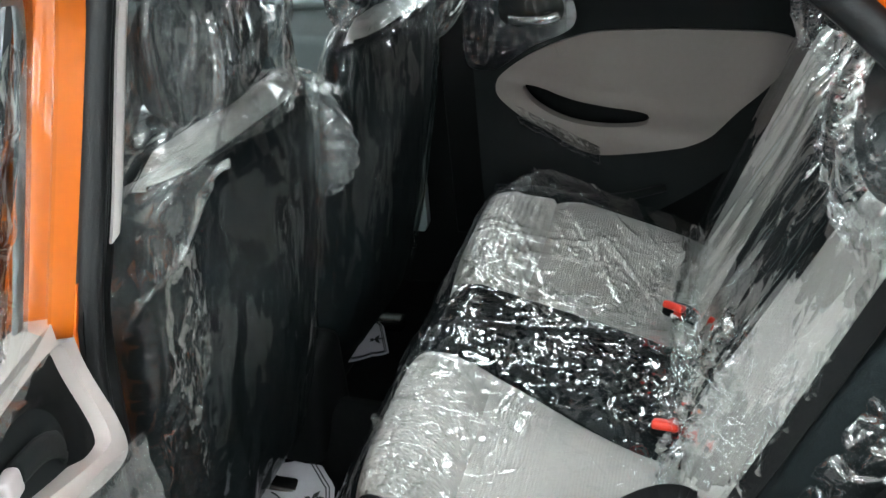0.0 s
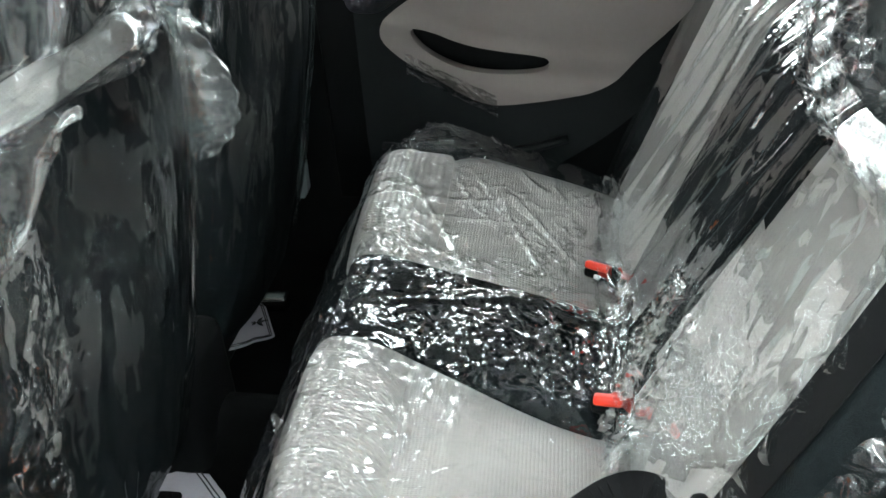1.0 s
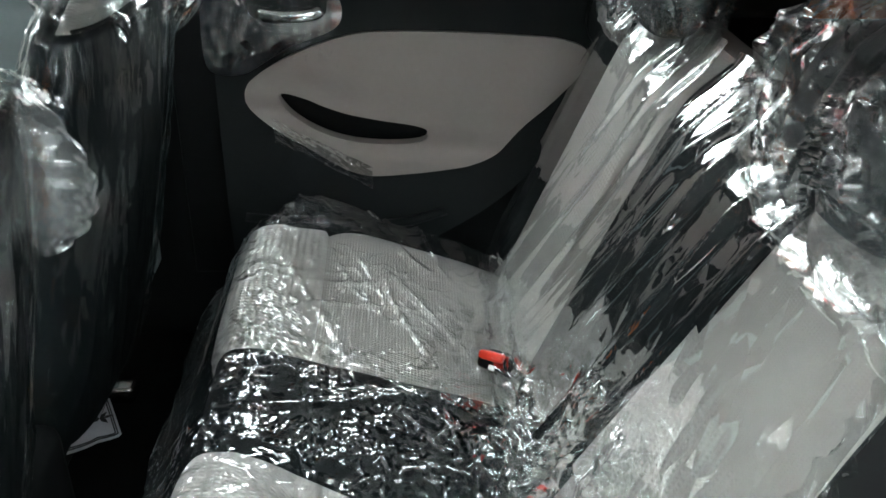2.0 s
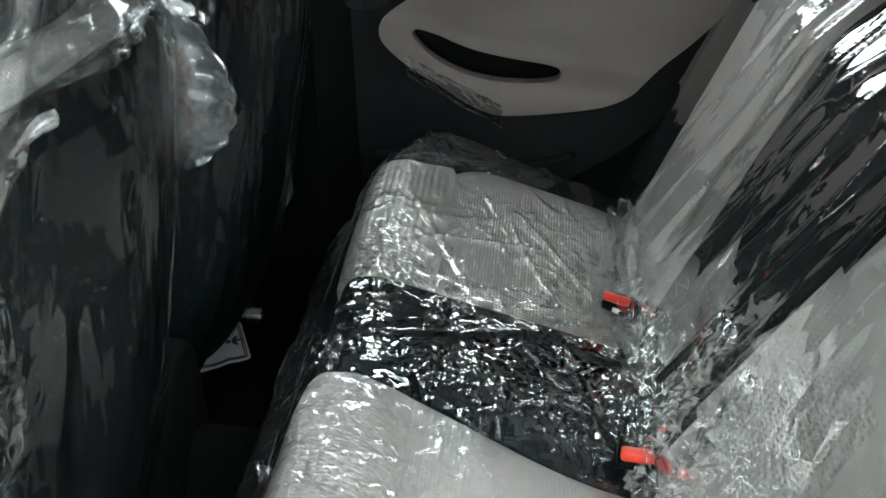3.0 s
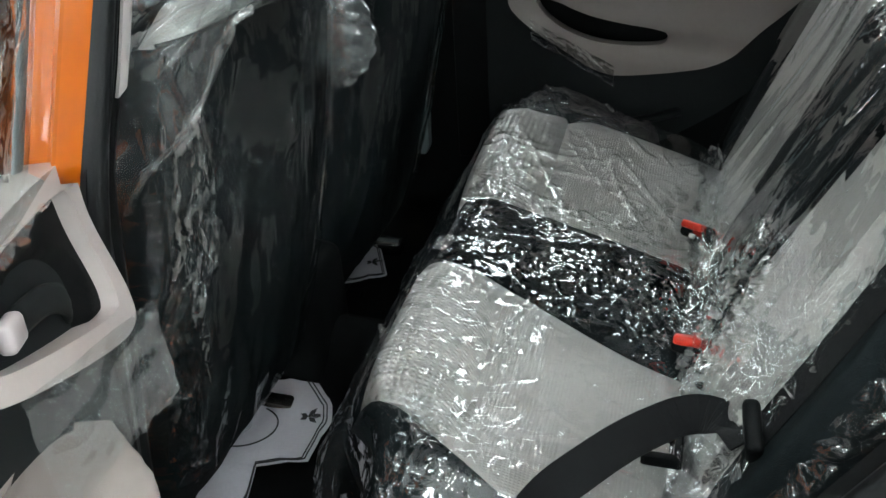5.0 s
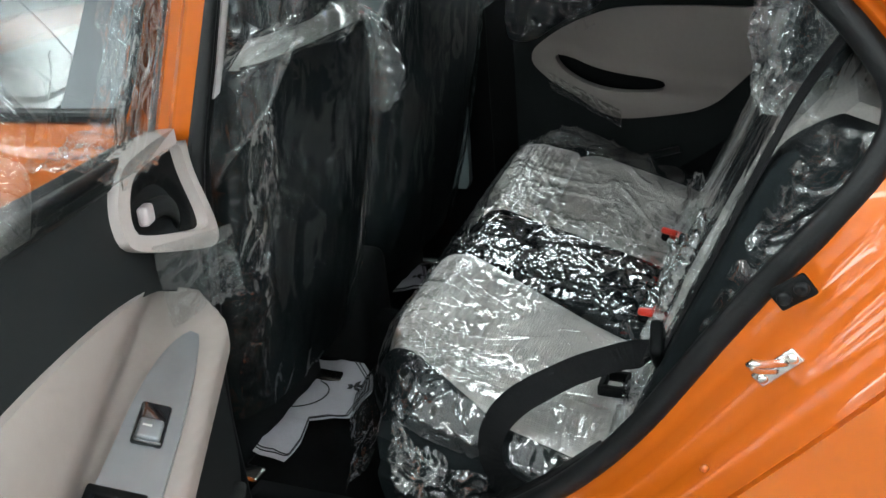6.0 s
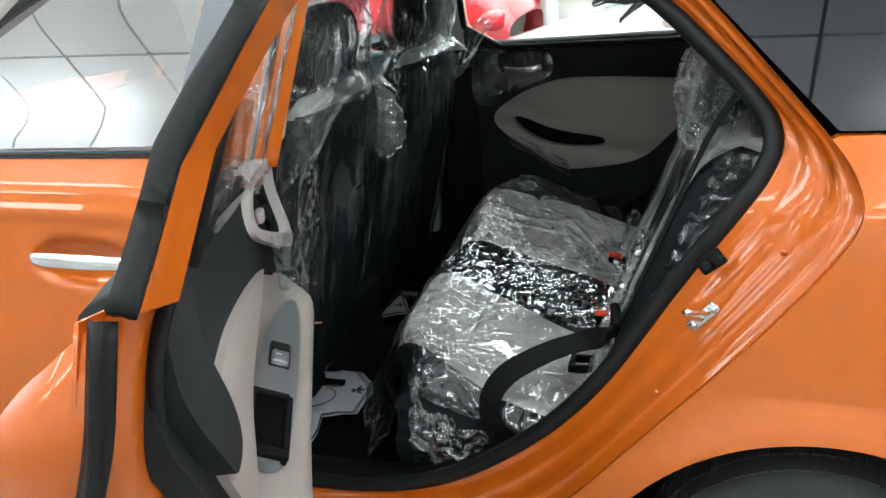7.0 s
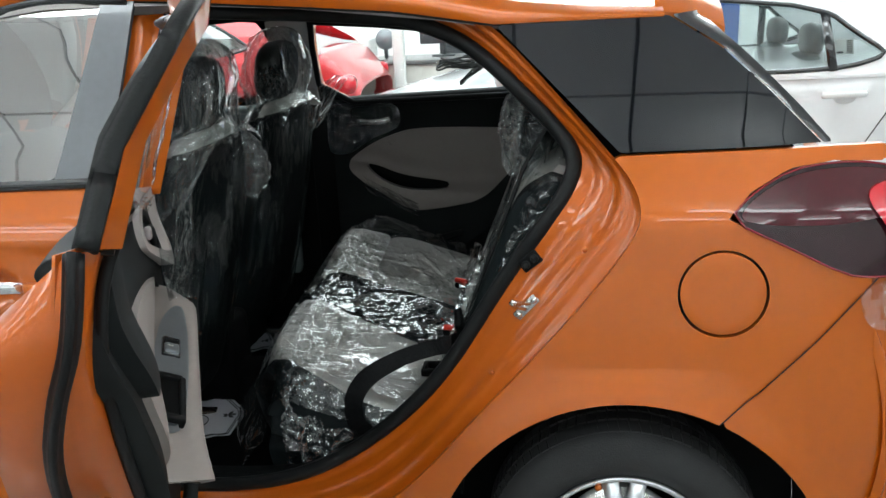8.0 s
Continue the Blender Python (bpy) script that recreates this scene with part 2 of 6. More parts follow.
def faces_bm(verts, faces):
    bm = bmesh.new()
    vs = [bm.verts.new(v) for v in verts]
    for f in faces:
        try:
            bm.faces.new([vs[i] for i in f])
        except ValueError:
            pass
    return bm


def grid_bm(f, nu, nv, wrap_u=False, wrap_v=False):
    """A sheet from f(u, v), with u and v from 0 to 1."""
    nu_p, nv_p = nu + (not wrap_u), nv + (not wrap_v)
    verts = [f(i / nu, j / nv) for j in range(nv_p) for i in range(nu_p)]
    faces = []
    for j in range(nv):
        for i in range(nu):
            a, b = i, (i + 1) % nu_p
            c, d = j * nu_p, ((j + 1) % nv_p) * nu_p
            faces.append((c + a, c + b, d + b, d + a))
    return faces_bm(verts, faces)


def solid(bm, depth, direction):
    """Gives a sheet thickness by a copy moved along direction, with its rim closed."""
    d = Vector(direction).normalized() * depth
    rim = [e for e in bm.edges if len(e.link_faces) == 1]
    for e in rim:
        e.smooth = False
    fs = list(bm.faces)
    twin = {v: bm.verts.new(v.co + d) for v in list(bm.verts)}
    for f in fs:
        bm.faces.new([twin[v] for v in reversed(f.verts)])
    for e in rim:
        a, b = e.verts
        bm.faces.new((a, b, twin[b], twin[a]))
        bm.edges.get((twin[a], twin[b])).smooth = False
    return bm


def box_bm(size, at=(0, 0, 0), bevel=0.0, segments=2, turn=None):
    bm = bmesh.new()
    bmesh.ops.create_cube(bm, size=1.0)
    for v in bm.verts:
        v.co = Vector((v.co.x * size[0], v.co.y * size[1], v.co.z * size[2]))
    if bevel:
        bmesh.ops.bevel(bm, geom=list(bm.edges), offset=bevel, segments=segments, profile=0.5, affect="EDGES")
    m = Matrix.Translation(at) @ (turn if turn else Matrix())
    bm.transform(m)
    return bm


def join(*bms):
    out = bms[0]
    for b in bms[1:]:
        me = bpy.data.meshes.new("tmp")
        b.to_mesh(me)
        b.free()
        out.from_mesh(me)
        bpy.data.meshes.remove(me)
    return out


def resample(points, n, closed=False):
    p = np.array(points, float)
    if closed:
        p = np.vstack([p, p[:1]])
    d = np.r_[0, np.cumsum(np.linalg.norm(np.diff(p, axis=0), axis=1))]
    s = np.linspace(0, d[-1], n + 1 if closed else n)
    q = np.stack([np.interp(s, d, p[:, k]) for k in range(p.shape[1])], 1)
    return q[:-1] if closed else q


def smooth_line(points, n, closed=False, rounds=3):
    """Rounds off a rough line, then spaces it evenly."""
    p = np.array(points, float)
    for _ in range(rounds):
        q = np.roll(p, -1, axis=0) if closed else p[1:]
        a = p if closed else p[:-1]
        cut = np.stack([0.75 * a + 0.25 * q, 0.25 * a + 0.75 * q], 1).reshape(-1, p.shape[1])
        p = cut if closed else np.vstack([p[:1], cut, p[-1:]])
    return resample(p, n, closed)


def sweep_bm(line, profile, closed=False, up=(0, 0, 1), caps=True, scale=None):
    """Carries a closed profile of (across, upward) points along a line."""
    pts = [Vector(p) for p in line]
    n, k = len(pts), len(profile)
    verts, up = [], Vector(up)
    for i, p in enumerate(pts):
        a = pts[(i - 1) % n] if closed or i > 0 else p
        b = pts[(i + 1) % n] if closed or i < n - 1 else p
        t = (b - a).normalized()
        side = t.cross(up)
        if side.length < 1e-4:
            side = t.cross(Vector((1, 0, 0)))
        side.normalize()
        top = side.cross(t).normalized()
        g = scale(i / max(1, n - 1)) if scale else 1.0
        verts += [p + side * x * g + top * y * g for x, y in profile]
    faces = []
    for i in range(n if closed else n - 1):
        r, s = i * k, ((i + 1) % n) * k
        faces += [(r + j, r + (j + 1) % k, s + (j + 1) % k, s + j) for j in range(k)]
    if caps and not closed:
        faces += [tuple(range(k)), tuple((n - 1) * k + j for j in reversed(range(k)))]
    return faces_bm(verts, faces)


def ring(rx, ry=None, n=10):
    ry = rx if ry is None else ry
    return [(rx * math.cos(2 * math.pi * i / n), ry * math.sin(2 * math.pi * i / n)) for i in range(n)]


def lathe_bm(profile, centre, n=48, axis="y"):
    """Turns (radius, along) points round an axis through centre."""
    verts, k = [], len(profile)
    for i in range(n):
        a = 2 * math.pi * i / n
        for r, h in profile:
            x, z = r * math.cos(a), r * math.sin(a)
            v = (x, h, z) if axis == "y" else (x, z, h)
            verts.append((centre[0] + v[0], centre[1] + v[1], centre[2] + v[2]))
    faces = [(i * k + j, ((i + 1) % n) * k + j, ((i + 1) % n) * k + j + 1, i * k + j + 1) for i in range(n) for j in range(k - 1)]
    return faces_bm(verts, faces)


def inside(px, pz, poly):
    p = np.array(poly, float)
    q = np.roll(p, -1, axis=0)
    hit = np.zeros(px.shape, bool)
    for (x1, z1), (x2, z2) in zip(p, q):
        if z1 == z2:
            continue
        cross = ((z1 > pz) != (z2 > pz)) & (px < (x2 - x1) * (pz - z1) / (z2 - z1) + x1)
        hit ^= cross
    return hit


def nearest(pt, lines):
    best, where = 1e9, pt
    for p in lines:
        a, b = p, np.roll(p, -1, axis=0)
        d = b - a
        t = np.clip(((pt - a) * d).sum(1) / np.maximum((d * d).sum(1), 1e-12), 0, 1)
        c = a + d * t[:, None]
        g = ((c - pt) ** 2).sum(1)
        i = int(g.argmin())
        if g[i] < best:
            best, where = g[i], c[i]
    return where


def panel_bm(outline, yf, step=0.012, holes=(), flange=0.012, sign=1):
    """A body panel: the region of an (x, z) outline less its holes, pressed to y = yf(x, z), with its edges turned inwards."""
    lines = [np.array(o, float) for o in (outline, *holes)]
    lo, hi = lines[0].min(0) - step, lines[0].max(0) + step
    xs, zs = np.arange(lo[0], hi[0] + step, step), np.arange(lo[1], hi[1] + step, step)
    cx, cz = np.meshgrid(xs[:-1] + step / 2, zs[:-1] + step / 2)
    keep = inside(cx, cz, lines[0])
    for h in lines[1:]:
        keep &= ~inside(cx, cz, h)
    used = {}
    cells = []
    for j, i in zip(*np.nonzero(keep)):
        c = [(i, j), (i + 1, j), (i + 1, j + 1), (i, j + 1)]
        cells.append(c)
        for k in c:
            used[k] = used.get(k, 0) + 1
    bm = bmesh.new()
    vs = {}
    for k, count in used.items():
        p = np.array([xs[0] + k[0] * step, zs[0] + k[1] * step])
        if count < 4:
            p = nearest(p, lines)
        vs[k] = bm.verts.new((p[0], yf(p[0], p[1]), p[1]))
    for c in cells:
        try:
            bm.faces.new([vs[k] for k in c])
        except ValueError:
            pass
    bmesh.ops.dissolve_degenerate(bm, dist=1e-5, edges=bm.edges)
    if flange:
        rim = [e for e in bm.edges if len(e.link_faces) == 1]
        for e in rim:
            e.smooth = False
        twin = {}
        for e in rim:
            for v in e.verts:
                if v not in twin:
                    twin[v] = bm.verts.new(v.co + Vector((0, flange * sign, 0)))
        for e in rim:
            a, b = e.verts
            bm.faces.new((a, b, twin[b], twin[a]))
    return bm


def ridge(x, y, z, f):
    """Sharp creases as in crumpled film, 0 to 1."""
    v = noise.noise(Vector((x * f, y * f, z * f)))
    return (1 - min(1, abs(v) * 2.2)) ** 3


def fold(x, y, z, f):
    """Few, thin creases with smooth film between them, 0 to 1."""
    v = abs(noise.noise(Vector((x * f, y * f, z * f))))
    m = noise.noise(Vector((x * f * 0.4 + 9, y * f * 0.4, z * f * 0.4)))
    return max(0, 1 - v * 5.5) ** 1.4 * min(1, max(0, (m + 0.12) / 0.25))


def soft(x, y, z, f):
    return noise.noise(Vector((x * f, y * f, z * f)))


def clamp(v, a=0.0, b=1.0):
    return max(a, min(b, v))


def ease(v):
    v = clamp(v)
    return v * v * (3 - 2 * v)


_SZ = np.linspace(-0.1, 1.6, 341)
_SY = np.interp(_SZ, [0, 0.25, 0.55, 0.66, 0.88, 1.02, 1.137, 1.39, 1.45, 1.5, 1.55], [0.06, 0.02, 0, 0.003, 0.03, 0.045, 0.113, 0.236, 0.262, 0.29, 0.33])
_SY = np.convolve(np.pad(_SY, 5, mode="edge"), np.ones(11) / 11, "valid")


def skin(x, z):
    """How far in from the car's widest line its painted side lies."""
    y = float(np.interp(z, _SZ, _SY))
    if x > 0.9:
        y += 0.5 * (x - 0.9) ** 2
    flare = 0.018 * math.exp(-((math.hypot(x - 0.674, z - 0.253) - 0.40) / 0.05) ** 2) if z < 0.72 else 0
    return y - flare


# ---- the showroom ----
ROOM = (-7.5, 7.5, -6.0, 8.2)
CEILING = 3.3
structure("floor", box_bm((15.4, 14.6, 0.2), (0, 1.1, GROUND - 0.104)), CEIL_GAP, "dark bedding under the showroom tiles", "floor")
for wall_name, size, at in (("wall_west", (0.2, 14.6, 3.5), (-7.6, 1.1, 1.65)), ("wall_east", (0.2, 14.6, 3.5), (7.6, 1.1, 1.65)),
                            ("wall_south", (15.4, 0.2, 3.5), (0, -6.1, 1.65)), ("wall_north", (15.4, 0.2, 3.5), (0, 8.3, 1.65))):
    structure(wall_name, box_bm(size, at), WALL, "plain white painted showroom wall", "wall")


def ceiling_bm():
    """Suspended panels 0.6 m square, with dark joints between them."""
    bm = bmesh.new()
    for i in range(25):
        for j in range(24):
            x, y = -7.2 + 0.6 * i, -5.8 + 0.6 * j
            b = [bm.verts.new((x + sx * 0.29, y + sy * 0.29, CEILING - dz)) for dz, sx, sy in
                 ((0, -1, -1), (0, 1, -1), (0, 1, 1), (0, -1, 1), (-0.02, -1, -1), (-0.02, 1, -1), (-0.02, 1, 1), (-0.02, -1, 1))]
            bm.faces.new(b[:4])
            for k in range(4):
                bm.faces.new((b[k], b[(k + 1) % 4], b[4 + (k + 1) % 4], b[4 + k]))
    return bm


structure("ceiling", ceiling_bm(), CEIL, "white suspended ceiling panels with dark joints", "ceiling")
structure("ceiling_backing", box_bm((15.4, 14.6, 0.1), (0, 1.1, CEILING + 0.075)), CEIL_GAP, "dark void above the ceiling panels", "ceiling")


def luminaire():
    t = thing("ceiling_light", "long white suspended fluorescent light, switched on", "lamp", "ceiling lights")
    part("frame", join(box_bm((1.24, 0.05, 0.05), (0, 0, -0.01), 0.008), box_bm((0.03, 0.30, 0.06), (-0.605, 0, -0.02), 0.006), box_bm((0.03, 0.30, 0.06), (0.605, 0, -0.02), 0.006)), OFFICE_PALE, t)
    # hung low, on assumed rods, so that the diffusers also brighten the ceiling
    for k in (-0.45, 0.45):
        part("hanger", sweep_bm([(k, 0, 0.0), (k, 0, 0.30)], ring(0.006, n=6)), OFFICE_PALE, t, "thin suspension rod")
    for k in (-0.08, 0.08):
        part("diffuser", box_bm((1.18, 0.13, 0.07), (0, k, -0.036), 0.014), GLOW, t, "glowing diffuser")
    return t


first_light = luminaire()
spots = [(x, y) for y in (-4.3, -2.45, -0.75) for x in (-5.4, -3.6, -1.8, 0.0, 1.8, 3.6, 5.4)]
# close north rows, out of view, added to brighten cabin and film glints
spots += [(x, y) for y in (2.3, 3.3, 4.1, 4.9, 5.7, 6.5, 7.3) for x in (-5.8, -4.3, -2.8, -1.3, 0.2, 1.7, 3.2, 4.7)]
first_light.matrix_basis = Matrix.Translation((spots[0][0], spots[0][1], CEILING - 0.30))
for x, y in spots[1:]:
    copy_thing(first_light, Matrix.Translation((x, y, CEILING - 0.30)))


# ---- the orange car: painted shell ----
car = thing("orange_hatchback", "orange metallic hatchback with its rear door open", "car", at=(0.674, 0.867, GROUND))
CAR_INV = Matrix.Translation((-0.674, -0.867, -GROUND))


def cpart(name, bm, mat_, label="", smooth=True, parent=None):
    """A part of the car, built in the place's own coordinates."""
    ob = part(name, bm, mat_, parent or car, label, smooth)
    if parent is None:
        ob.matrix_parent_inverse = CAR_INV
    return ob


WHEEL = (0.674, 0.253)
ARCH_R = 0.407
# rear edge of the door opening, on the painted side, from roof to sill
SHUT = smooth_line([(0.30, 1.450), (0.405, 1.392), (0.531, 1.26), (0.63, 1.152), (0.683, 1.091), (0.703, 1.032), (0.681, 0.979),
                    (0.606, 0.878), (0.494, 0.751), (0.377, 0.629), (0.211, 0.434), (0.11, 0.365), (0.0, 0.328), (-0.12, 0.315), (-0.40, 0.312)], 90, rounds=2)
# edge of the opening itself, where the rubber sits
OPEN = smooth_line([(0.20, 1.405), (0.286, 1.381), (0.361, 1.34), (0.434, 1.274), (0.506, 1.205), (0.553, 1.159), (0.580, 1.122), (0.583, 1.092),
                    (0.558, 1.052), (0.506, 0.987), (0.434, 0.892), (0.372, 0.795), (0.309, 0.695), (0.23, 0.602), (0.149, 0.531),
                    (0.066, 0.469), (-0.033, 0.413), (-0.132, 0.383), (-0.245, 0.369), (-0.40, 0.366)], 90, rounds=2)


def arc(a0, a1, n, r=ARCH_R):
    return [(WHEEL[0] + r * math.cos(math.radians(a0 + (a1 - a0) * i / n)), WHEEL[1] + r * math.sin(math.radians(a0 + (a1 - a0) * i / n))) for i in range(n + 1)]


seam_low = arc(64.5, 64.5, 1)[0]
TAIL = [(0.859, 1.021), (0.903, 1.066), (0.978, 1.106), (1.06, 1.116), (1.14, 1.112), (1.24, 1.085), (1.24, 0.90), (1.125, 0.903), (1.077, 0.911), (0.974, 0.966)]
quarter = [tuple(p) for p in SHUT if p[1] < 1.137 and p[1] > 0.33] + [(0.0, 0.325), (-0.12, 0.311), (-0.42, 0.309), (-1.42, 0.309), (-1.42, 0.15), (0.26, 0.15)]
quarter += arc(194, 64.5, 60) + [(1.142, 0.902), (1.125, 0.9035), (1.077, 0.911), (0.974, 0.966), (0.859, 1.021), (0.903, 1.068), (0.978, 1.108), (1.06, 1.118), (1.15, 1.113), (1.18, 1.125), (1.16, 1.143), (1.052, 1.143), (0.655, 1.134)]
FLAP = (0.853, 0.877, 0.083)
flap_ring = [(FLAP[0] + (FLAP[2] + 0.003) * math.cos(a), FLAP[1] + (FLAP[2] + 0.003) * math.sin(a)) for a in np.linspace(0, 2 * math.pi, 49)[:-1]]
cpart("rear_quarter_panel", panel_bm(quarter, skin, 0.010, [flap_ring], 0.02), PAINT, "glossy orange rear quarter panel and sill")


def disc_bm(cx, cz, r, yf, rings=8, n=48, lift=0.0):
    verts = [(cx, yf(cx, cz) - lift, cz)]
    for k in range(1, rings + 1):
        rr = r * k / rings
        for i in range(n):
            a = 2 * math.pi * i / n
            x, z = cx + rr * math.cos(a), cz + rr * math.sin(a)
            verts.append((x, yf(x, z) - lift + (0.0022 if k == rings else 0), z))
    faces = [(0, 1 + i, 1 + (i + 1) % n) for i in range(n)]
    for k in range(rings - 1):
        b, c = 1 + k * n, 1 + (k + 1) * n
        faces += [(b + i, c + i, c + (i + 1) % n, b + (i + 1) % n) for i in range(n)]
    return solid(faces_bm(verts, faces), 0.012, (0, 1, 0))


cpart("fuel_flap", disc_bm(*FLAP[:2], FLAP[2] - 0.0025, skin, lift=0.0005), PAINT, "round orange fuel filler flap")
cpart("flap_gap", disc_bm(*FLAP[:2], FLAP[2] + 0.004, lambda x, z: skin(x, z) + 0.016), RUBBER, "dark gap round the fuel flap")
bumper = [seam_low, (1.142, 0.900), (1.150, 0.900), (1.24, 0.897), (1.27, 0.75), (1.28, 0.50), (1.24, 0.22), (1.08, 0.16)] + arc(-14, 64.4, 40)
cpart("bumper_gap", sweep_bm([(p[0], skin(p[0], p[1]) - 0.0006, p[1]) for p in resample([seam_low, (0.93, 0.687), (1.032, 0.784), (1.142, 0.900)], 40)], ring(0.0013, n=8), up=(0, 1, 0)), RUBBER, "dark joint above the rear bumper")
cpart("rear_bumper", panel_bm(bumper, lambda x, z: skin(x, z) + 0.003, 0.012, flange=0.02), PAINT, "orange rear bumper corner")


def jamb_bm():
    """The painted door shut, stepped down from the outer edge to the opening."""
    prof = [(0.0, 0.012), (0.03, 0.016), (0.10, 0.028), (0.20, 0.033), (0.26, 0.034), (0.33, 0.052), (0.42, 0.064), (0.52, 0.068), (0.60, 0.070), (0.68, 0.086), (0.78, 0.092), (0.9, 0.094), (1.0, 0.102)]
    verts = []
    for o, i in zip(SHUT, OPEN):
        for f, d in prof:
            x, z = o[0] + (i[0] - o[0]) * f, o[1] + (i[1] - o[1]) * f
            verts.append((x, skin(o[0], o[1]) * (1 - f) + skin(i[0], i[1]) * f + d, z))
    k = len(prof)
    faces = [(a * k + b, a * k + b + 1, (a + 1) * k + b + 1, (a + 1) * k + b) for a in range(len(SHUT) - 1) for b in range(k - 1)]
    return faces_bm(verts, faces)


jamb = cpart("door_shut", jamb_bm(), PAINT_IN, "glossy orange stepped door shut")
# inner wall behind the opening's edge, so that the shell has depth
lip = [(p[0], skin(p[0], p[1]) + 0.10, p[1]) for p in OPEN]
cpart("opening_return", grid_bm(lambda u, v: Vector(lip[min(89, int(round(v * 89)))]) + Vector((0, 0.05 * u, 0)), 2, 89), TRIM_DARK, "black inner return of the opening")
top_open = [(0.20, 1.405), (0.05, 1.420), (-0.15, 1.434), (-0.32, 1.444)]
pillar_open = [(-0.350, 1.41), (-0.357, 1.30), (-0.358, 1.16), (-0.358, 1.0), (-0.37, 0.80), (-0.385, 0.60), (-0.395, 0.42), (-0.39, 0.368)]
loop = smooth_line([(p[0], skin(p[0], p[1]) + 0.098, p[1]) for p in list(OPEN[::4]) + list(reversed(pillar_open)) + list(reversed(top_open))], 220, closed=True, rounds=2)
seal_prof = [(0.017 * math.cos(a), 0.013 * math.sin(a)) for a in np.linspace(0, 2 * math.pi, 13)[:-1]]
cpart("door_seal", sweep_bm(loop, seal_prof, closed=True, up=(0, 1, 0)), RUBBER, "thick black rubber weatherstrip round the door opening")

# quarter glass, dark strip of the tailgate edge, tail lamp
qwin = [(0.412, 1.388), (0.60, 1.390), (0.74, 1.394), (0.760, 1.394), (0.86, 1.330), (0.95, 1.245), (1.040, 1.150), (0.876, 1.144), (0.660, 1.140)]
cpart("quarter_window", panel_bm(qwin, lambda x, z: skin(x, z) + 0.005, 0.007, flange=0.01), BLACK_GLASS, "black tinted rear quarter glass")
edge = [(0.764, 1.395), (0.822, 1.400), (0.925, 1.302), (1.006, 1.216), (1.062, 1.150), (1.043, 1.150), (0.953, 1.247), (0.863, 1.332)]
def edge_in(z):
    """Where the side glass ends and the tailgate's glass begins to turn round the corner."""
    return float(np.interp(z, [1.150, 1.247, 1.332, 1.395], [1.041, 0.951, 0.861, 0.762]))


cpart("tailgate_edge", panel_bm(edge, lambda x, z: skin(x, z) + 0.003 + 11 * max(0, x - edge_in(z)) ** 2, 0.006, flange=0.02), GLOSS_BLACK, "glossy dark edge of the tailgate glass turning the corner")
lamp = cpart("tail_lamp", panel_bm([tuple(p) for p in smooth_line(TAIL, 90, closed=True, rounds=1)], lambda x, z: skin(x, z) - 0.004, 0.010, flange=0.02), LENS_DARK, "dark red wrap-round tail lamp")
cpart("lamp_rim", sweep_bm([(p[0], skin(p[0], p[1]) - 0.004, p[1]) for p in smooth_line(TAIL, 120, closed=True, rounds=1)], ring(0.0022, n=8), closed=True, up=(0, 1, 0)), LENS_RIM, "red moulded edge of the tail lamp")
upper = [(0.872, 1.022), (0.908, 1.062), (0.98, 1.099), (1.06, 1.108), (1.14, 1.104), (1.20, 1.088), (1.19, 1.03), (1.10, 1.010), (1.0, 1.008), (0.93, 1.012)]
cpart("lens", panel_bm([tuple(p) for p in smooth_line(upper, 80, closed=True, rounds=2)], lambda x, z: skin(x, z) - 0.009, 0.010, flange=0.006), LENS_RED, "deep red upper lens")
bright = [(1.105, 1.06), (1.15, 1.085), (1.22, 1.08), (1.23, 0.96), (1.17, 0.955), (1.15, 1.0)]
cpart("light_guide", panel_bm([tuple(p) for p in smooth_line(bright, 60, closed=True, rounds=2)], lambda x, z: skin(x, z) - 0.015, 0.010, flange=0.006), LENS_BRIGHT, "bright red light guide")
reverse = smooth_line([(1.105, 0.875), (1.15, 0.898), (1.23, 0.895), (1.24, 0.80), (1.14, 0.795), (1.112, 0.83)], 40, closed=True, rounds=2)
cpart("bumper_film", panel_bm([tuple(p) for p in reverse], lambda x, z: skin(x, z) - 0.008, 0.010, flange=0.006), FILM_SOFT, "clear protective film patch under the tail lamp")


# roof, tailgate and spoiler
def rail_z(x):
    return float(np.interp(x, [-1.1, -0.85, -0.60, -0.30, 0.0, 0.30, 0.45, 0.62, 0.85], [1.41, 1.48, 1.512, 1.508, 1.486, 1.450, 1.422, 1.403, 1.396]))


def roof(u, v, drop=0.0):
    x = -0.95 + 1.70 * u
    y0 = 0.262 + 0.02 * math.sin(u * 3.14)
    y = y0 + (WIDTH - 2 * y0) * v
    z = rail_z(x) + 0.062 * (1 - abs(2 * v - 1) ** 2.6) * (0.6 + 0.4 * math.sin(u * 3.14))
    return (x, y, z - drop)


cpart("roof", solid(grid_bm(roof, 60, 40), 0.012, (0, 0, -1)), PAINT, "orange roof panel")


def rail(u, v):
    """Side rail from the opening's head up to the roof."""
    x = -0.95 + 1.70 * u
    head = float(np.interp(x, [-0.95, -0.60, -0.30, 0.0, 0.20, 0.30, 0.41, 0.80], [1.41, 1.484, 1.466, 1.442, 1.424, 1.408, 1.390, 1.392]))
    z = head + (rail_z(x) + 0.012 - head) * v
    y = skin(x, head) * (1 - v) + 0.268 * v - 0.012 * math.sin(v * 3.14) + 0.004
    return (x, y, z)


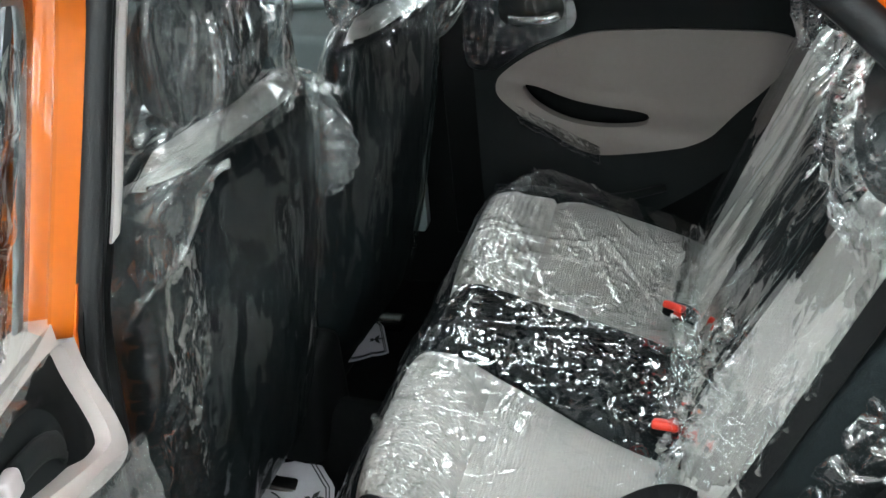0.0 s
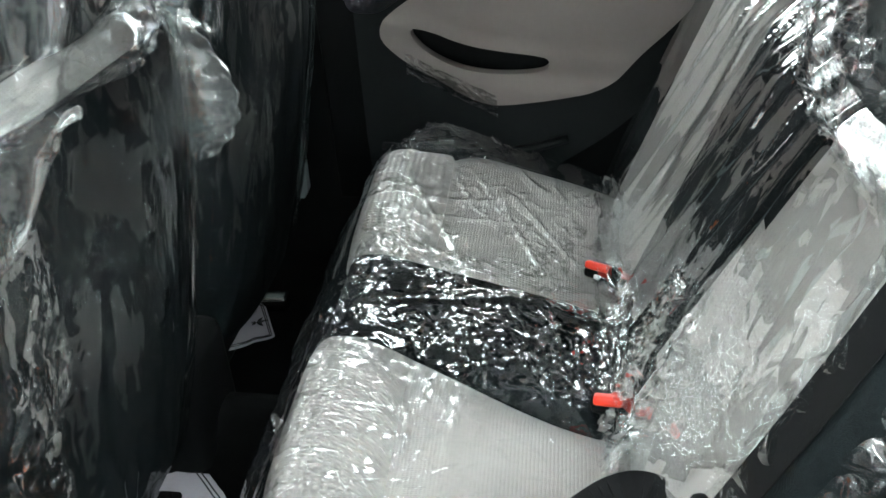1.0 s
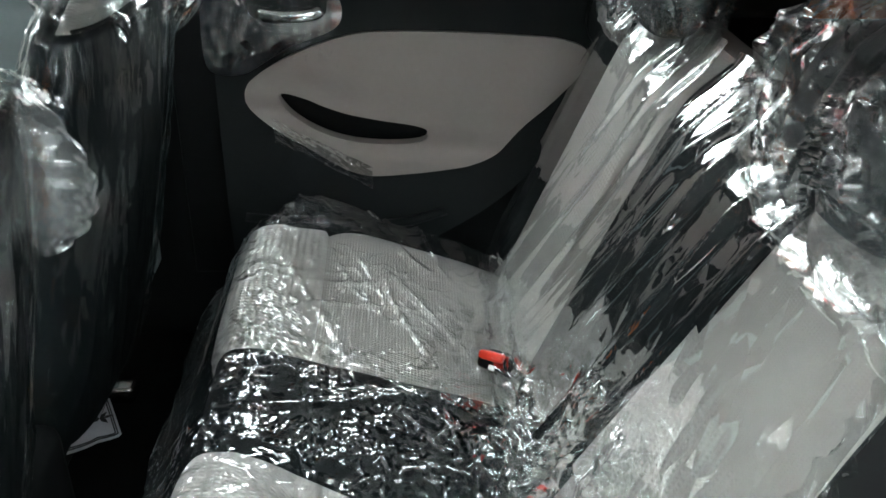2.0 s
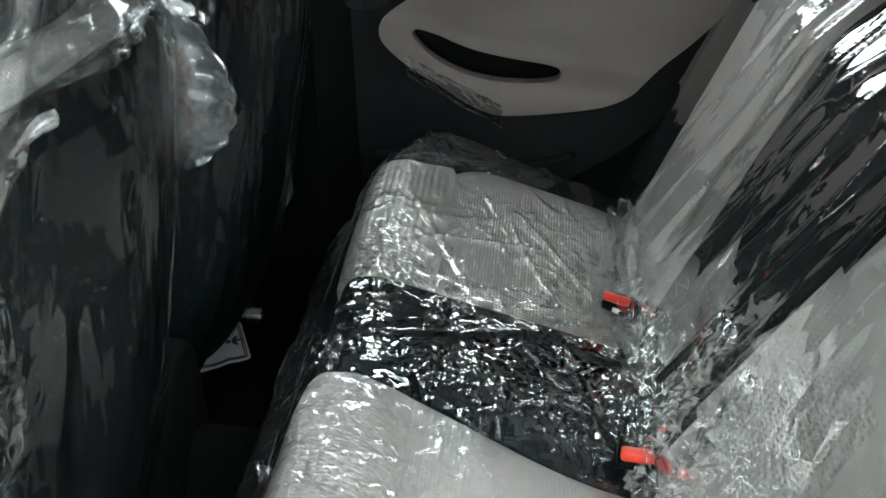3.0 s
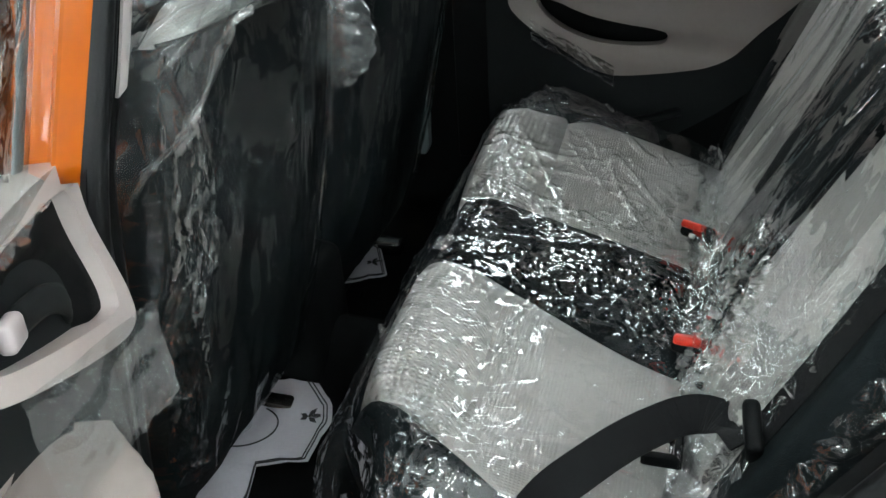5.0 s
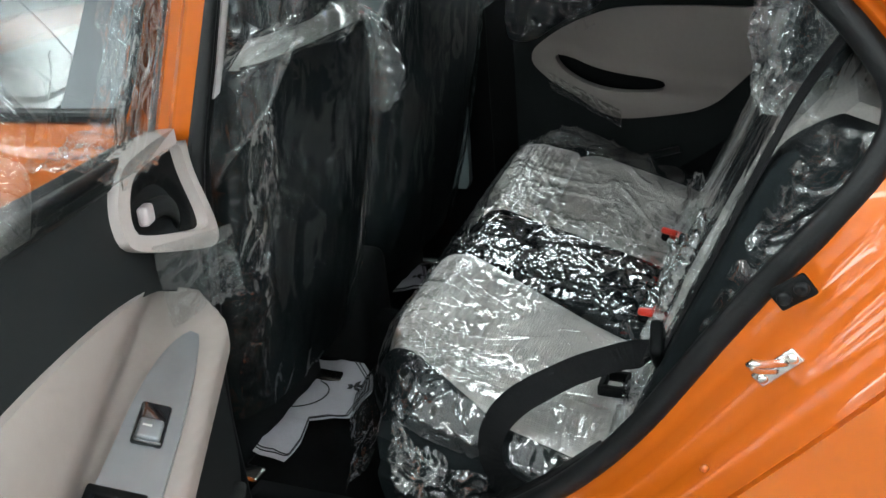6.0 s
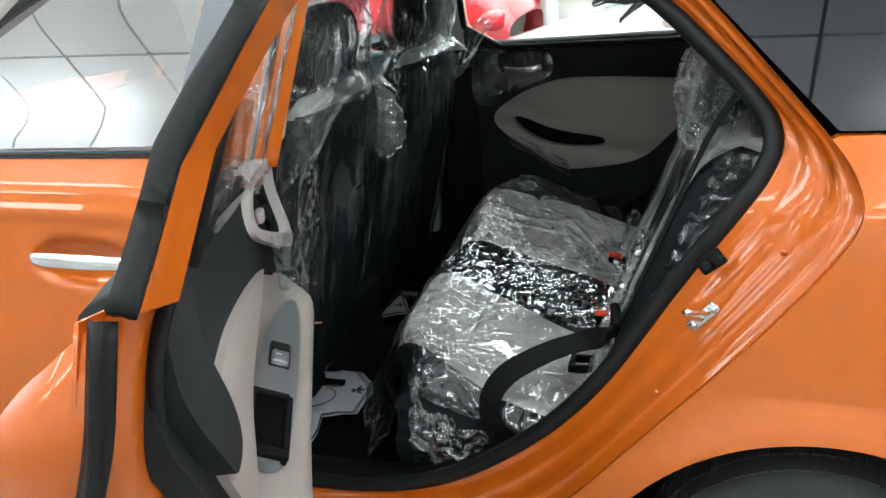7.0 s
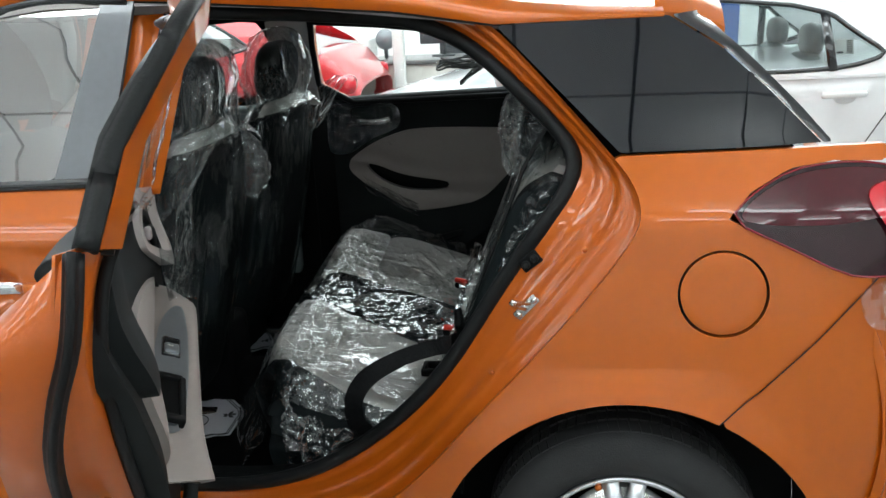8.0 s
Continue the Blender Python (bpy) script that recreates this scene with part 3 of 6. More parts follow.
cpart("roof_rail", solid(grid_bm(rail, 60, 10), 0.03, (0, 1, 0)), PAINT, "rounded orange roof side rail")
cpart("far_roof_rail", solid(grid_bm(lambda u, v: (rail(u, v)[0], WIDTH - rail(u, v)[1], rail(u, v)[2]), 60, 10), 0.03, (0, -1, 0)), PAINT, "rounded orange roof side rail")
cpart("head_return", solid(grid_bm(lambda u, v: (-0.95 + 1.40 * u, rail(u * 1.40 / 1.70, 0)[1] + 0.10 * v, rail(u * 1.40 / 1.70, 0)[2] - 0.005 + 0.012 * v), 50, 3), 0.008, (0, 0, 1)), TRIM_DARK, "black inner edge of the roof rail")
cpart("headliner", solid(grid_bm(lambda u, v: (roof(u, v)[0], roof(u, v)[1], roof(u, v)[2] - 0.05), 40, 24), 0.01, (0, 0, 1)), PILLAR_TRIM, "pale cloth headliner")


def spoiler(u, v):
    x = 0.735 + 0.14 * u
    y = 0.255 + 0.02 * u + (WIDTH - 0.51 - 0.04 * u) * v
    return (x, y, 1.40 + 0.058 * (1 - abs(2 * v - 1) ** 12) - 0.035 * u * u)


cpart("roof_spoiler", solid(grid_bm(spoiler, 8, 40), 0.05, (0, 0, -1)), PAINT, "orange roof spoiler over the tailgate")


def tailgate(u, v):
    z = 1.36 - 0.24 * u
    x = 0.86 + 0.22 * u - 0.10 * abs(2 * v - 1) ** 4 * (0.4 + 0.3 * u)
    y0 = skin(0.9, z) + 0.03
    return (x, y0 + (WIDTH - 2 * y0) * v, z)


cpart("tailgate_window", solid(grid_bm(tailgate, 12, 30), 0.006, (-1, 0, 0)), BLACK_GLASS, "dark tailgate window")


def rear_end(u, v):
    z = 1.13 - 0.95 * u
    x = 1.10 + 0.22 * math.sin(u * 2.6) - 0.13 * abs(2 * v - 1) ** 5
    y0 = skin(1.1, z) + 0.012
    return (x, y0 + (WIDTH - 2 * y0) * v, z)


cpart("tailgate", solid(grid_bm(rear_end, 30, 40), 0.02, (-1, 0, 0)), PAINT, "orange tailgate and bumper")

# far side of the shell
far_rear = smooth_line([(-0.352, 1.072), (0.12, 1.080), (0.43, 1.088), (0.36, 1.17), (0.27, 1.25), (0.15, 1.315), (0.0, 1.348), (-0.30, 1.374), (-0.338, 1.374)], 80, closed=True, rounds=1)
far_front = smooth_line([(-0.52, 1.075), (-0.49, 1.378), (-0.62, 1.388), (-0.85, 1.36), (-1.22, 1.13), (-1.25, 1.06)], 60, closed=True, rounds=1)
far_holes = [[tuple(p) for p in far_rear], [tuple(p) for p in far_front]]
far_out = [(-1.42, 0.15), (0.26, 0.15)] + arc(194, -14, 60) + [(1.20, 0.2), (1.20, 1.10), (1.05, 1.15), (0.80, 1.40), (0.35, 1.43), (-0.3, 1.455), (-0.85, 1.395), (-1.42, 1.05)]
cpart("far_side_panel", panel_bm(far_out, lambda x, z: WIDTH - skin(x, z), 0.02, far_holes, 0.03, -1), PAINT, "orange far side of the car")
inner_out = [(-1.40, 0.12), (0.25, 0.12), (0.30, 0.60), (0.62, 0.66), (0.62, 1.05), (0.80, 1.12), (0.75, 1.38), (0.35, 1.42), (-0.3, 1.445), (-0.85, 1.38), (-1.40, 1.03)]
cpart("far_inner_panel", panel_bm(inner_out, lambda x, z: WIDTH - skin(x, z) - 0.055, 0.014, far_holes, 0.025, 1), TRIM_DARK, "black inner side and pillars with window openings")
for k, h in enumerate((far_rear, far_front)):
    pane = panel_bm([tuple(p) for p in h], lambda x, z: WIDTH - skin(x, z) - 0.028, 0.03, flange=0)
    ob = cpart("window_pane", pane, GLASS_FAR, "clear side window")
    ob.visible_shadow = False
pil = panel_bm([(-0.525, 1.07), (-0.49, 1.385), (-0.345, 1.378), (-0.362, 1.07)], lambda x, z: WIDTH - skin(x, z) - 0.062 - 0.02 * math.cos((x + 0.43) * 18), 0.012, flange=0.02, sign=1)
cpart("far_pillar_trim", pil, PILLAR_TRIM, "grey trim on the far middle pillar")
cpart("grab_seal", sweep_bm([(p[0], WIDTH - skin(p[0], p[1]) - 0.062, p[1]) for p in far_rear], ring(0.011), closed=True, up=(0, 1, 0)), RUBBER, "black window seal")

# near middle pillar: painted outside, rubber and trim inside
def pillar(u, v, y_in, x0, x1):
    z = 0.34 + 1.10 * v
    lean = float(np.interp(z, [0.36, 0.6, 1.0, 1.3, 1.44], [-0.395, -0.383, -0.358, -0.356, -0.350]))
    return (lean + x0 + (x1 - x0) * u, skin(0, z) + y_in, z)


def pillar_side(u, v):
    """Rearward face of the pillar, turning in behind the seat."""
    x, y, z = pillar(0, v, 0, 0, 0)
    return (x + 0.003 - 0.12 * ease((u - 0.45) * 1.8), y + 0.092 + 0.052 * min(1, u * 2.0), z)


cpart("middle_pillar", solid(grid_bm(lambda u, v: pillar(u, v, 0.022 + 0.030 * ease((u - 0.30) * 5) + 0.034 * ease((u - 0.72) * 4) + 0.006 * math.sin(u * 9), -0.150, -0.004), 24, 40), 0.015, (0, 1, 0)), PAINT_IN, "orange painted middle pillar")
cpart("pillar_trim_lower", solid(grid_bm(lambda u, v: pillar_side(u, v), 16, 40), 0.008, (-1, 0, 0)), TRIM_DARK, "black trim of the middle pillar")
cpart("pillar_trim", solid(grid_bm(lambda u, v: (pillar_side(0.30 + 0.70 * u, 0.695 + v * 0.305)[0] + 0.005, pillar_side(0.30 + 0.7 * u, 0.695 + v * 0.305)[1], pillar_side(0, 0.695 + v * 0.305)[2] + 0.02 * (u - 0.5) * (1 - v)), 12, 20), 0.004, (-1, 0, 0)), PILLAR_TRIM, "pale upper trim of the middle pillar")
cpart("pillar_edge", sweep_bm([(pillar(0, v, 0, 0, 0)[0] + 0.006, pillar(0, v, 0, 0, 0)[1] + 0.108, pillar(0, v, 0, 0, 0)[2]) for v in np.linspace(0, 1, 30)], ring(0.008, 0.006), up=(0, 1, 0)), RUBBER, "black rubber edge along the pillar")

# closed front door
fd = [(-1.42, 0.315), (-0.42, 0.315), (-0.42, 0.60), (-0.42, 1.0), (-0.415, 1.098), (-1.42, 1.075)]
grip = smooth_line([(-0.86, 0.875), (-0.80, 0.925), (-0.66, 0.93), (-0.575, 0.885), (-0.66, 0.845), (-0.80, 0.842)], 48, closed=True, rounds=2)


def fd_skin(x, z):
    cup = 0.030 * clamp(1 - ((x + 0.735) / 0.125) ** 2 - ((z - 0.885) / 0.052) ** 2) ** 0.7
    crease = 0.006 * math.exp(-((z - 0.985) / 0.014) ** 2)
    return skin(x, z) + cup - crease


front_door = cpart("front_door", panel_bm(fd, fd_skin, 0.010, flange=0.02), PAINT, "closed orange front door")
cpart("door_handle", sweep_bm(smooth_line([(-0.865, skin(0, 0.89) + 0.004, 0.887), (-0.84, skin(0, 0.89) - 0.020, 0.895), (-0.735, skin(0, 0.89) - 0.028, 0.897), (-0.63, skin(0, 0.89) - 0.020, 0.895), (-0.605, skin(0, 0.89) + 0.004, 0.887)], 24),
      [(0.006 * math.cos(a), 0.017 * math.sin(a)) for a in np.linspace(0, 2 * math.pi, 15)[:-1]], scale=lambda t: 0.75 + 0.25 * math.sin(t * 3.14)), CHROME, "chrome pull handle")
cpart("handle_key_cap", box_bm((0.045, 0.022, 0.030), (-0.578, skin(0, 0.89) - 0.008, 0.888), 0.008, 3), PAINT, "painted end cap of the handle")
cpart("belt_strip", sweep_bm([(x, skin(0, 1.10) - 0.006, 1.083 + (x + 1.42) * 0.022) for x in np.linspace(-1.42, -0.415, 20)], ring(0.006, 0.012), up=(0, 0, 1)), GLOSS_BLACK, "black belt strip below the front window")
front_window = [(-1.40, 1.088), (-0.530, 1.106), (-0.452, 1.478), (-0.62, 1.482), (-0.88, 1.42), (-1.28, 1.14)]
ob = cpart("front_window", panel_bm(front_window, lambda x, z: skin(x, z) + 0.012, 0.03, flange=0), GLASS_FRONT, "clear front door window reflecting the ceiling")
ob.visible_shadow = False
applique = [(-0.538, 1.100), (-0.418, 1.102), (-0.385, 1.478), (-0.460, 1.484)]
cpart("pillar_applique", panel_bm(applique, lambda x, z: skin(x, z) + 0.004, 0.012, flange=0.012), APPLIQUE, "dark satin film on the window frame")
cpart("front_window_frame", sweep_bm([(p[0], skin(p[0], p[1]) + 0.006, p[1]) for p in smooth_line([(-0.40, 1.474), (-0.62, 1.486), (-0.88, 1.426), (-1.28, 1.150), (-1.42, 1.08)], 40, rounds=1)], ring(0.016, 0.012), up=(0, 1, 0)), GLOSS_BLACK, "black front window frame")

# front of the car, seen only through the windows and from outside
def bonnet(u, v):
    x = -1.42 - 1.10 * u
    half = 0.78 - 0.16 * u ** 2
    z = 1.0 - 0.20 * u ** 1.8 + 0.05 * (1 - abs(2 * v - 1) ** 3)
    return (x, WIDTH / 2 + (2 * v - 1) * half, z - 0.06 * abs(2 * v - 1) ** 6)


cpart("bonnet", solid(grid_bm(bonnet, 30, 30), 0.02, (0, 0, -1)), PAINT, "orange bonnet")
FW = (-1.896, 0.253)
fender = [(-1.425, 0.15), (-1.425, 1.02), (-1.9, 0.97), (-2.3, 0.86), (-2.52, 0.70), (-2.54, 0.2), (-2.30, 0.18)]
fender += [(FW[0] + 0.37 * math.cos(a), FW[1] + 0.37 * math.sin(a)) for a in np.linspace(math.pi * 1.06, -math.pi * 0.06, 40)] + [(-1.50, 0.15)]
for near in (True, False):
    f = (lambda x, z: skin(0, z) + 0.35 * max(0, -x - 1.9) ** 2) if near else (lambda x, z: WIDTH - skin(0, z) - 0.35 * max(0, -x - 1.9) ** 2)
    cpart("front_wing", panel_bm(fender, f, 0.016, flange=0.02, sign=1 if near else -1), PAINT, "orange front wing")


def nose(u, v):
    y0 = 0.15 + 0.03 * u
    return (-2.50 - 0.10 * (1 - abs(2 * v - 1) ** 2.5) - 0.03 * math.sin(u * 3), y0 + (WIDTH - 2 * y0) * v, 0.80 - 0.62 * u)


cpart("front_bumper", solid(grid_bm(nose, 14, 30), 0.03, (1, 0, 0)), PAINT, "orange front bumper")
ws = cpart("windscreen", grid_bm(lambda u, v: (-1.46 + 0.60 * u - 0.06 * (1 - (2 * v - 1) ** 2), 0.16 + 0.10 * u + (WIDTH - 0.32 - 0.20 * u) * v, 1.01 + 0.47 * u), 10, 20), GLASS_FAR, "curved windscreen")
ws.visible_shadow = False
for s in (0, 1):
    pts = [(-1.45, 0.13, 1.02), (-1.15, 0.19, 1.25), (-0.86, 0.25, 1.47)]
    cpart("front_pillar", sweep_bm([(p[0], p[1] if s == 0 else WIDTH - p[1], p[2]) for p in pts], ring(0.035, 0.028)), PILLAR_TRIM, "pale windscreen pillar")

# wheels
def wheel(x, y, s):
    """Rear or front wheel; s is 1 where its face looks to the near side."""
    w = cpart("wheel", lathe_bm([(0.196, 0.02), (0.205, 0.010), (0.235, 0.0), (0.262, 0.004), (0.284, 0.014), (0.296, 0.026), (0.300, 0.040), (0.302, 0.10), (0.300, 0.160), (0.290, 0.182), (0.25, 0.192), (0.20, 0.185)] if s > 0 else
              [(0.196, -0.02), (0.205, -0.010), (0.235, 0.0), (0.262, -0.004), (0.284, -0.014), (0.300, -0.040), (0.302, -0.10), (0.300, -0.160), (0.25, -0.192), (0.20, -0.185)], (x, y, WHEEL[1]), 72), TYRE, "black road tyre on an alloy rim")
    sub = lambda name, bm, mat_, label="": part(name, bm, mat_, w, label)
    sub("rim", lathe_bm([(0.198, 0.016 * s), (0.200, 0.006 * s), (0.192, 0.004 * s), (0.186, 0.012 * s), (0.180, 0.05 * s), (0.176, 0.16 * s)], (x, y, WHEEL[1]), 60), ALLOY, "machined silver rim")
    for k in range(5):
        for d in (-0.16, 0.16):
            a = 2 * math.pi * (k + 0.25) / 5 + d
            b = 2 * math.pi * (k + 0.25) / 5 + d * 0.45
            p0 = Vector((x + 0.045 * math.cos(b), y + 0.022 * s, WHEEL[1] + 0.045 * math.sin(b)))
            p1 = Vector((x + 0.188 * math.cos(a), y + 0.014 * s, WHEEL[1] + 0.188 * math.sin(a)))
            sub("spoke", sweep_bm([p0, p0.lerp(p1, 0.5) + Vector((0, -0.004 * s, 0)), p1], [(-0.016, -0.010), (0.016, -0.010), (0.019, 0.008), (-0.019, 0.008)], up=(0, 1, 0)), ALLOY)
    sub("hub_cap", lathe_bm([(0.0, 0.010 * s), (0.03, 0.011 * s), (0.040, 0.018 * s), (0.055, 0.03 * s), (0.06, 0.06 * s)], (x, y, WHEEL[1]), 30), ALLOY)
    sub("brake_disc", lathe_bm([(0.0, 0.09 * s), (0.125, 0.088 * s), (0.13, 0.10 * s)], (x, y, WHEEL[1]), 40), STEEL, "steel brake disc")
    # tread: grooves round the tyre and blocks on its shoulder
    bm = bmesh.new()
    for i in range(84):
        a = 2 * math.pi * i / 84
        for h0, h1, tw in ((0.028, 0.062, 0.014), (0.072, 0.105, -0.012), (0.115, 0.15, 0.012)):
            vs = []
            for r in (0.297, 0.3055):
                for da, h in ((-0.030, h0), (0.030, h0), (0.030 + tw, h1), (-0.030 + tw, h1)):
                    rr = r - (0.006 if h < 0.03 else 0)
                    vs.append(bm.verts.new((x + rr * math.cos(a + da), y + h * s, WHEEL[1] + rr * math.sin(a + da))))
            for q in ((4, 5, 6, 7), (0, 1, 5, 4), (1, 2, 6, 5), (2, 3, 7, 6), (3, 0, 4, 7)):
                bm.faces.new([vs[j] for j in q])
    tagged(part("tread", bm, TYRE, w, "blocked tyre tread", False), kind="stuff")
    if s > 0 and x > 0:
        sub("balance_mark", disc_bm(x - 0.055, WHEEL[1] + 0.178, 0.0075, lambda a, b: y - 0.004, 2, 14), PAINT, "small orange paint dot")
    return w


wheel(WHEEL[0], 0.052, 1)
wheel(FW[0], 0.052, 1)
wheel(WHEEL[0], WIDTH - 0.052, -1)
wheel(FW[0], WIDTH - 0.052, -1)
for x, r in ((WHEEL[0], ARCH_R + 0.006), (FW[0], 0.374)):
    for y0, d in ((0.02, 0.30), (WIDTH - 0.02, -0.30)):
        cpart("wheel_arch_liner", grid_bm(lambda u, v: (x + r * math.cos(math.pi * (1.08 - 1.16 * u)), y0 + d * v, WHEEL[1] + r * math.sin(math.pi * (1.08 - 1.16 * u))), 40, 6), TRIM_DARK, "black wheel arch liner")
        cpart("arch_back", disc_bm(x, WHEEL[1], r, lambda a, b: y0 + d), TRIM_DARK, "black inner wall of the wheel arch")

# lock striker, courtesy switch and small fittings on the door shut
tilt = pose(0, 0, 0, 0, -46, 0).to_3x3().to_4x4()
st = cpart("striker", join(box_bm((0.062, 0.006, 0.022), (0.472, 0.088, 0.827), 0.0028, 3, tilt),
                           sweep_bm(smooth_line([(0.480, 0.086, 0.836), (0.452, 0.052, 0.850), (0.440, 0.048, 0.856), (0.446, 0.052, 0.842), (0.470, 0.086, 0.824)], 20, rounds=2), ring(0.0045, n=12))), STEEL, "zinc-plated steel lock striker")
for d in (-0.022, 0.022):
    part("bolt", lathe_bm([(0.0, -0.004), (0.004, -0.004), (0.006, -0.002), (0.007, 0.0)], (0.472 + 0.7 * d, 0.085, 0.827 + 0.72 * d), 14), STEEL, st)
cs = cpart("courtesy_switch", box_bm((0.046, 0.007, 0.030), (0.481, 0.094, 0.925), 0.0034, 3, pose(0, 0, 0, 0, -38, 0).to_3x3().to_4x4()), TRIM_DARK, "black door switch plate")
for d in (-0.011, 0.011):
    part("plunger", lathe_bm([(0.0, -0.005), (0.004, -0.006), (0.0075, -0.006), (0.0085, -0.003), (0.009, 0.0)], (0.481 + 0.79 * d, 0.091, 0.925 + 0.62 * d), 16), RUBBER, cs, "round rubber plunger")
for x, z in ((0.535, 0.815), (0.40, 0.70), (0.59, 0.955)):
    cpart("rubber_plug", lathe_bm([(0.0, -0.004), (0.004, -0.004), (0.006, 0.0)], (x, skin(x, z) + 0.035, z), 12), PAINT_IN)


# ---- the open rear door ----
# Built as if closed, about the hinge, then swung out; a little hinge rake lifts its free end.
HX, HY, PIV = -0.33, 0.05, 1.0
SWING = 67.0
DEDGE = smooth_line([(0.62, 1.158), (0.668, 1.10), (0.688, 1.035), (0.668, 0.985), (0.594, 0.886), (0.482, 0.760), (0.366, 0.640), (0.20, 0.445), (0.10, 0.375), (0.0, 0.338), (-0.12, 0.325), (-0.30, 0.322)], 70, rounds=2)
door_out = [tuple(p) for p in DEDGE if p[1] < 1.075] + [(-0.335, 0.33), (-0.335, 1.062), (-0.30, 1.065), (0.52, 1.072), (0.64, 1.078)]
rear_door = cpart("rear_door", panel_bm(door_out, skin, 0.012, flange=0.015), PAINT, "open rear door, its outer skin glossy orange")
DOOR_POSE = pose(-0.402, 0.023, PIV, 0, -5.5, -SWING)
rear_door.matrix_parent_inverse = CAR_INV
rear_door.matrix_basis = DOOR_POSE @ Matrix.Translation((-HX, -HY, -PIV))


def dpart(name, bm, mat_, label="", smooth=True):
    """A part of the open door, which bows a little towards its rear edge."""
    for v in bm.verts:
        x = v.co.x
        v.co.y += 0.020 * ease((x - 0.25) / 0.4)
        v.co.x += 0.038 * ease((x - 0.1) / 0.5)
    return part(name, bm, mat_, rear_door, label, smooth)


# end of the door: hem of the outer skin, painted end, thick seal and painted margin up to the trim
def rpart(name, bm, mat_, label="", smooth=True):
    return part(name, bm, mat_, rear_door, label, smooth)


HEM = smooth_line([(0.665, 0.078, 1.085), (0.688, 0.060, 1.065), (0.690, 0.047, 1.03), (0.662, 0.040, 0.975), (0.594, 0.031, 0.886), (0.482, 0.015, 0.760), (0.366, 0.004, 0.640), (0.20, 0.011, 0.445), (0.10, 0.014, 0.375), (-0.12, 0.016, 0.325), (-0.30, 0.016, 0.322)], 80, rounds=2)
SEALED = smooth_line([(0.697, 0.152, 1.142), (0.710, 0.148, 1.105), (0.712, 0.138, 1.05), (0.688, 0.112, 0.990), (0.625, 0.085, 0.900), (0.50, 0.07, 0.775), (0.38, 0.07, 0.650), (0.215, 0.07, 0.460), (0.11, 0.07, 0.390), (-0.12, 0.07, 0.340), (-0.30, 0.07, 0.337)], 80, rounds=2)
MARGIN = smooth_line([(0.61, 0.182, 1.140), (0.612, 0.165, 1.105), (0.615, 0.154, 1.06), (0.622, 0.150, 1.01), (0.60, 0.150, 0.930), (0.50, 0.15, 0.800), (0.39, 0.15, 0.680), (0.22, 0.15, 0.490), (0.11, 0.15, 0.420), (-0.12, 0.15, 0.370), (-0.30, 0.15, 0.365)], 80, rounds=2)


def between(a, b, u, v, push):
    k = min(79, int(round(v * 79)))
    p, q = Vector(a[k]), Vector(b[k])
    return p.lerp(q, u) + push * math.sin(u * 3.14159)


rpart("door_end", solid(grid_bm(lambda u, v: between(HEM, SEALED, u, v, Vector((0.008, 0, 0))), 10, 79), 0.003, (-1, 0, 0)), PAINT_IN, "orange painted door end")
rpart("inner_margin", solid(grid_bm(lambda u, v: between(SEALED, MARGIN, u, v, Vector((0, 0.004, 0))) + Vector((0, 0.010 * ease((u - 0.55) * 6) - 0.012, 0)), 12, 79), 0.003, (0, -1, 0)), PAINT_IN, "orange painted margin round the trim")
seal_prof2 = [(0.011 * math.cos(a) * (1 + 0.22 * math.cos(2 * a)), 0.009 * math.sin(a) * (1 + 0.3 * math.cos(3 * a))) for a in np.linspace(0, 2 * math.pi, 19)[:-1]]
rpart("end_seal", sweep_bm([Vector(p) + Vector((0.002, 0.004, 0)) for p in SEALED], seal_prof2, up=(0, 1, 0)), RUBBER, "thick black rubber seal along the door end")
rpart("trim_edge_seal", sweep_bm([Vector(p) + Vector((0.0, 0.006, 0)) for p in MARGIN], ring(0.005, 0.007), up=(0, 1, 0)), RUBBER, "black edge of the trim")
dpart("inner_skin", panel_bm([tuple((p[0] + (0.12 - p[0]) * 0.20, p[1] + (0.8 - p[1]) * 0.13)) for p in DEDGE] + [(-0.30, 0.36), (-0.30, 1.08), (0.50, 1.105)], lambda x, z: 0.120, 0.02, flange=0), PAINT_IN, "orange inner sheet")
def door_end(u, v):
    """A place on the painted margin, from the seal inwards, down the door's end."""
    return between(SEALED, MARGIN, u, v, Vector((0, 0.004, 0)))


end_turn = pose(0, 0, 0, -90, 48, 0).to_3x3().to_4x4()
sc_at = Vector(door_end(0.45, 0.27))
screw = lathe_bm([(0.0, 0.006), (0.007, 0.006), (0.009, 0.003), (0.010, -0.002)], (0, 0, 0), 14, "z")
screw.transform(Matrix.Translation(sc_at) @ end_turn)
dpart("latch_screw", screw, STEEL, "zinc screw in the door end")
dpart("door_latch", box_bm((0.070, 0.034, 0.010), Vector(door_end(0.42, 0.33)), 0.003, 2, end_turn), TRIM_DARK, "black lock slot in the door end")
for z in (0.45, 0.92):
    dpart("hinge", box_bm((0.05, 0.05, 0.07), (-0.335, 0.09, z), 0.008), PAINT_IN, "painted door hinge")

def door_skin(z):
    """The door's upper frame, which stands a little straighter than the shell."""
    return skin(0, min(z, 1.08)) + 0.32 * max(0, z - 1.08)


STRIP = material("pale_strip", (0.20, 0.215, 0.22), 0.4, vary=0.05)
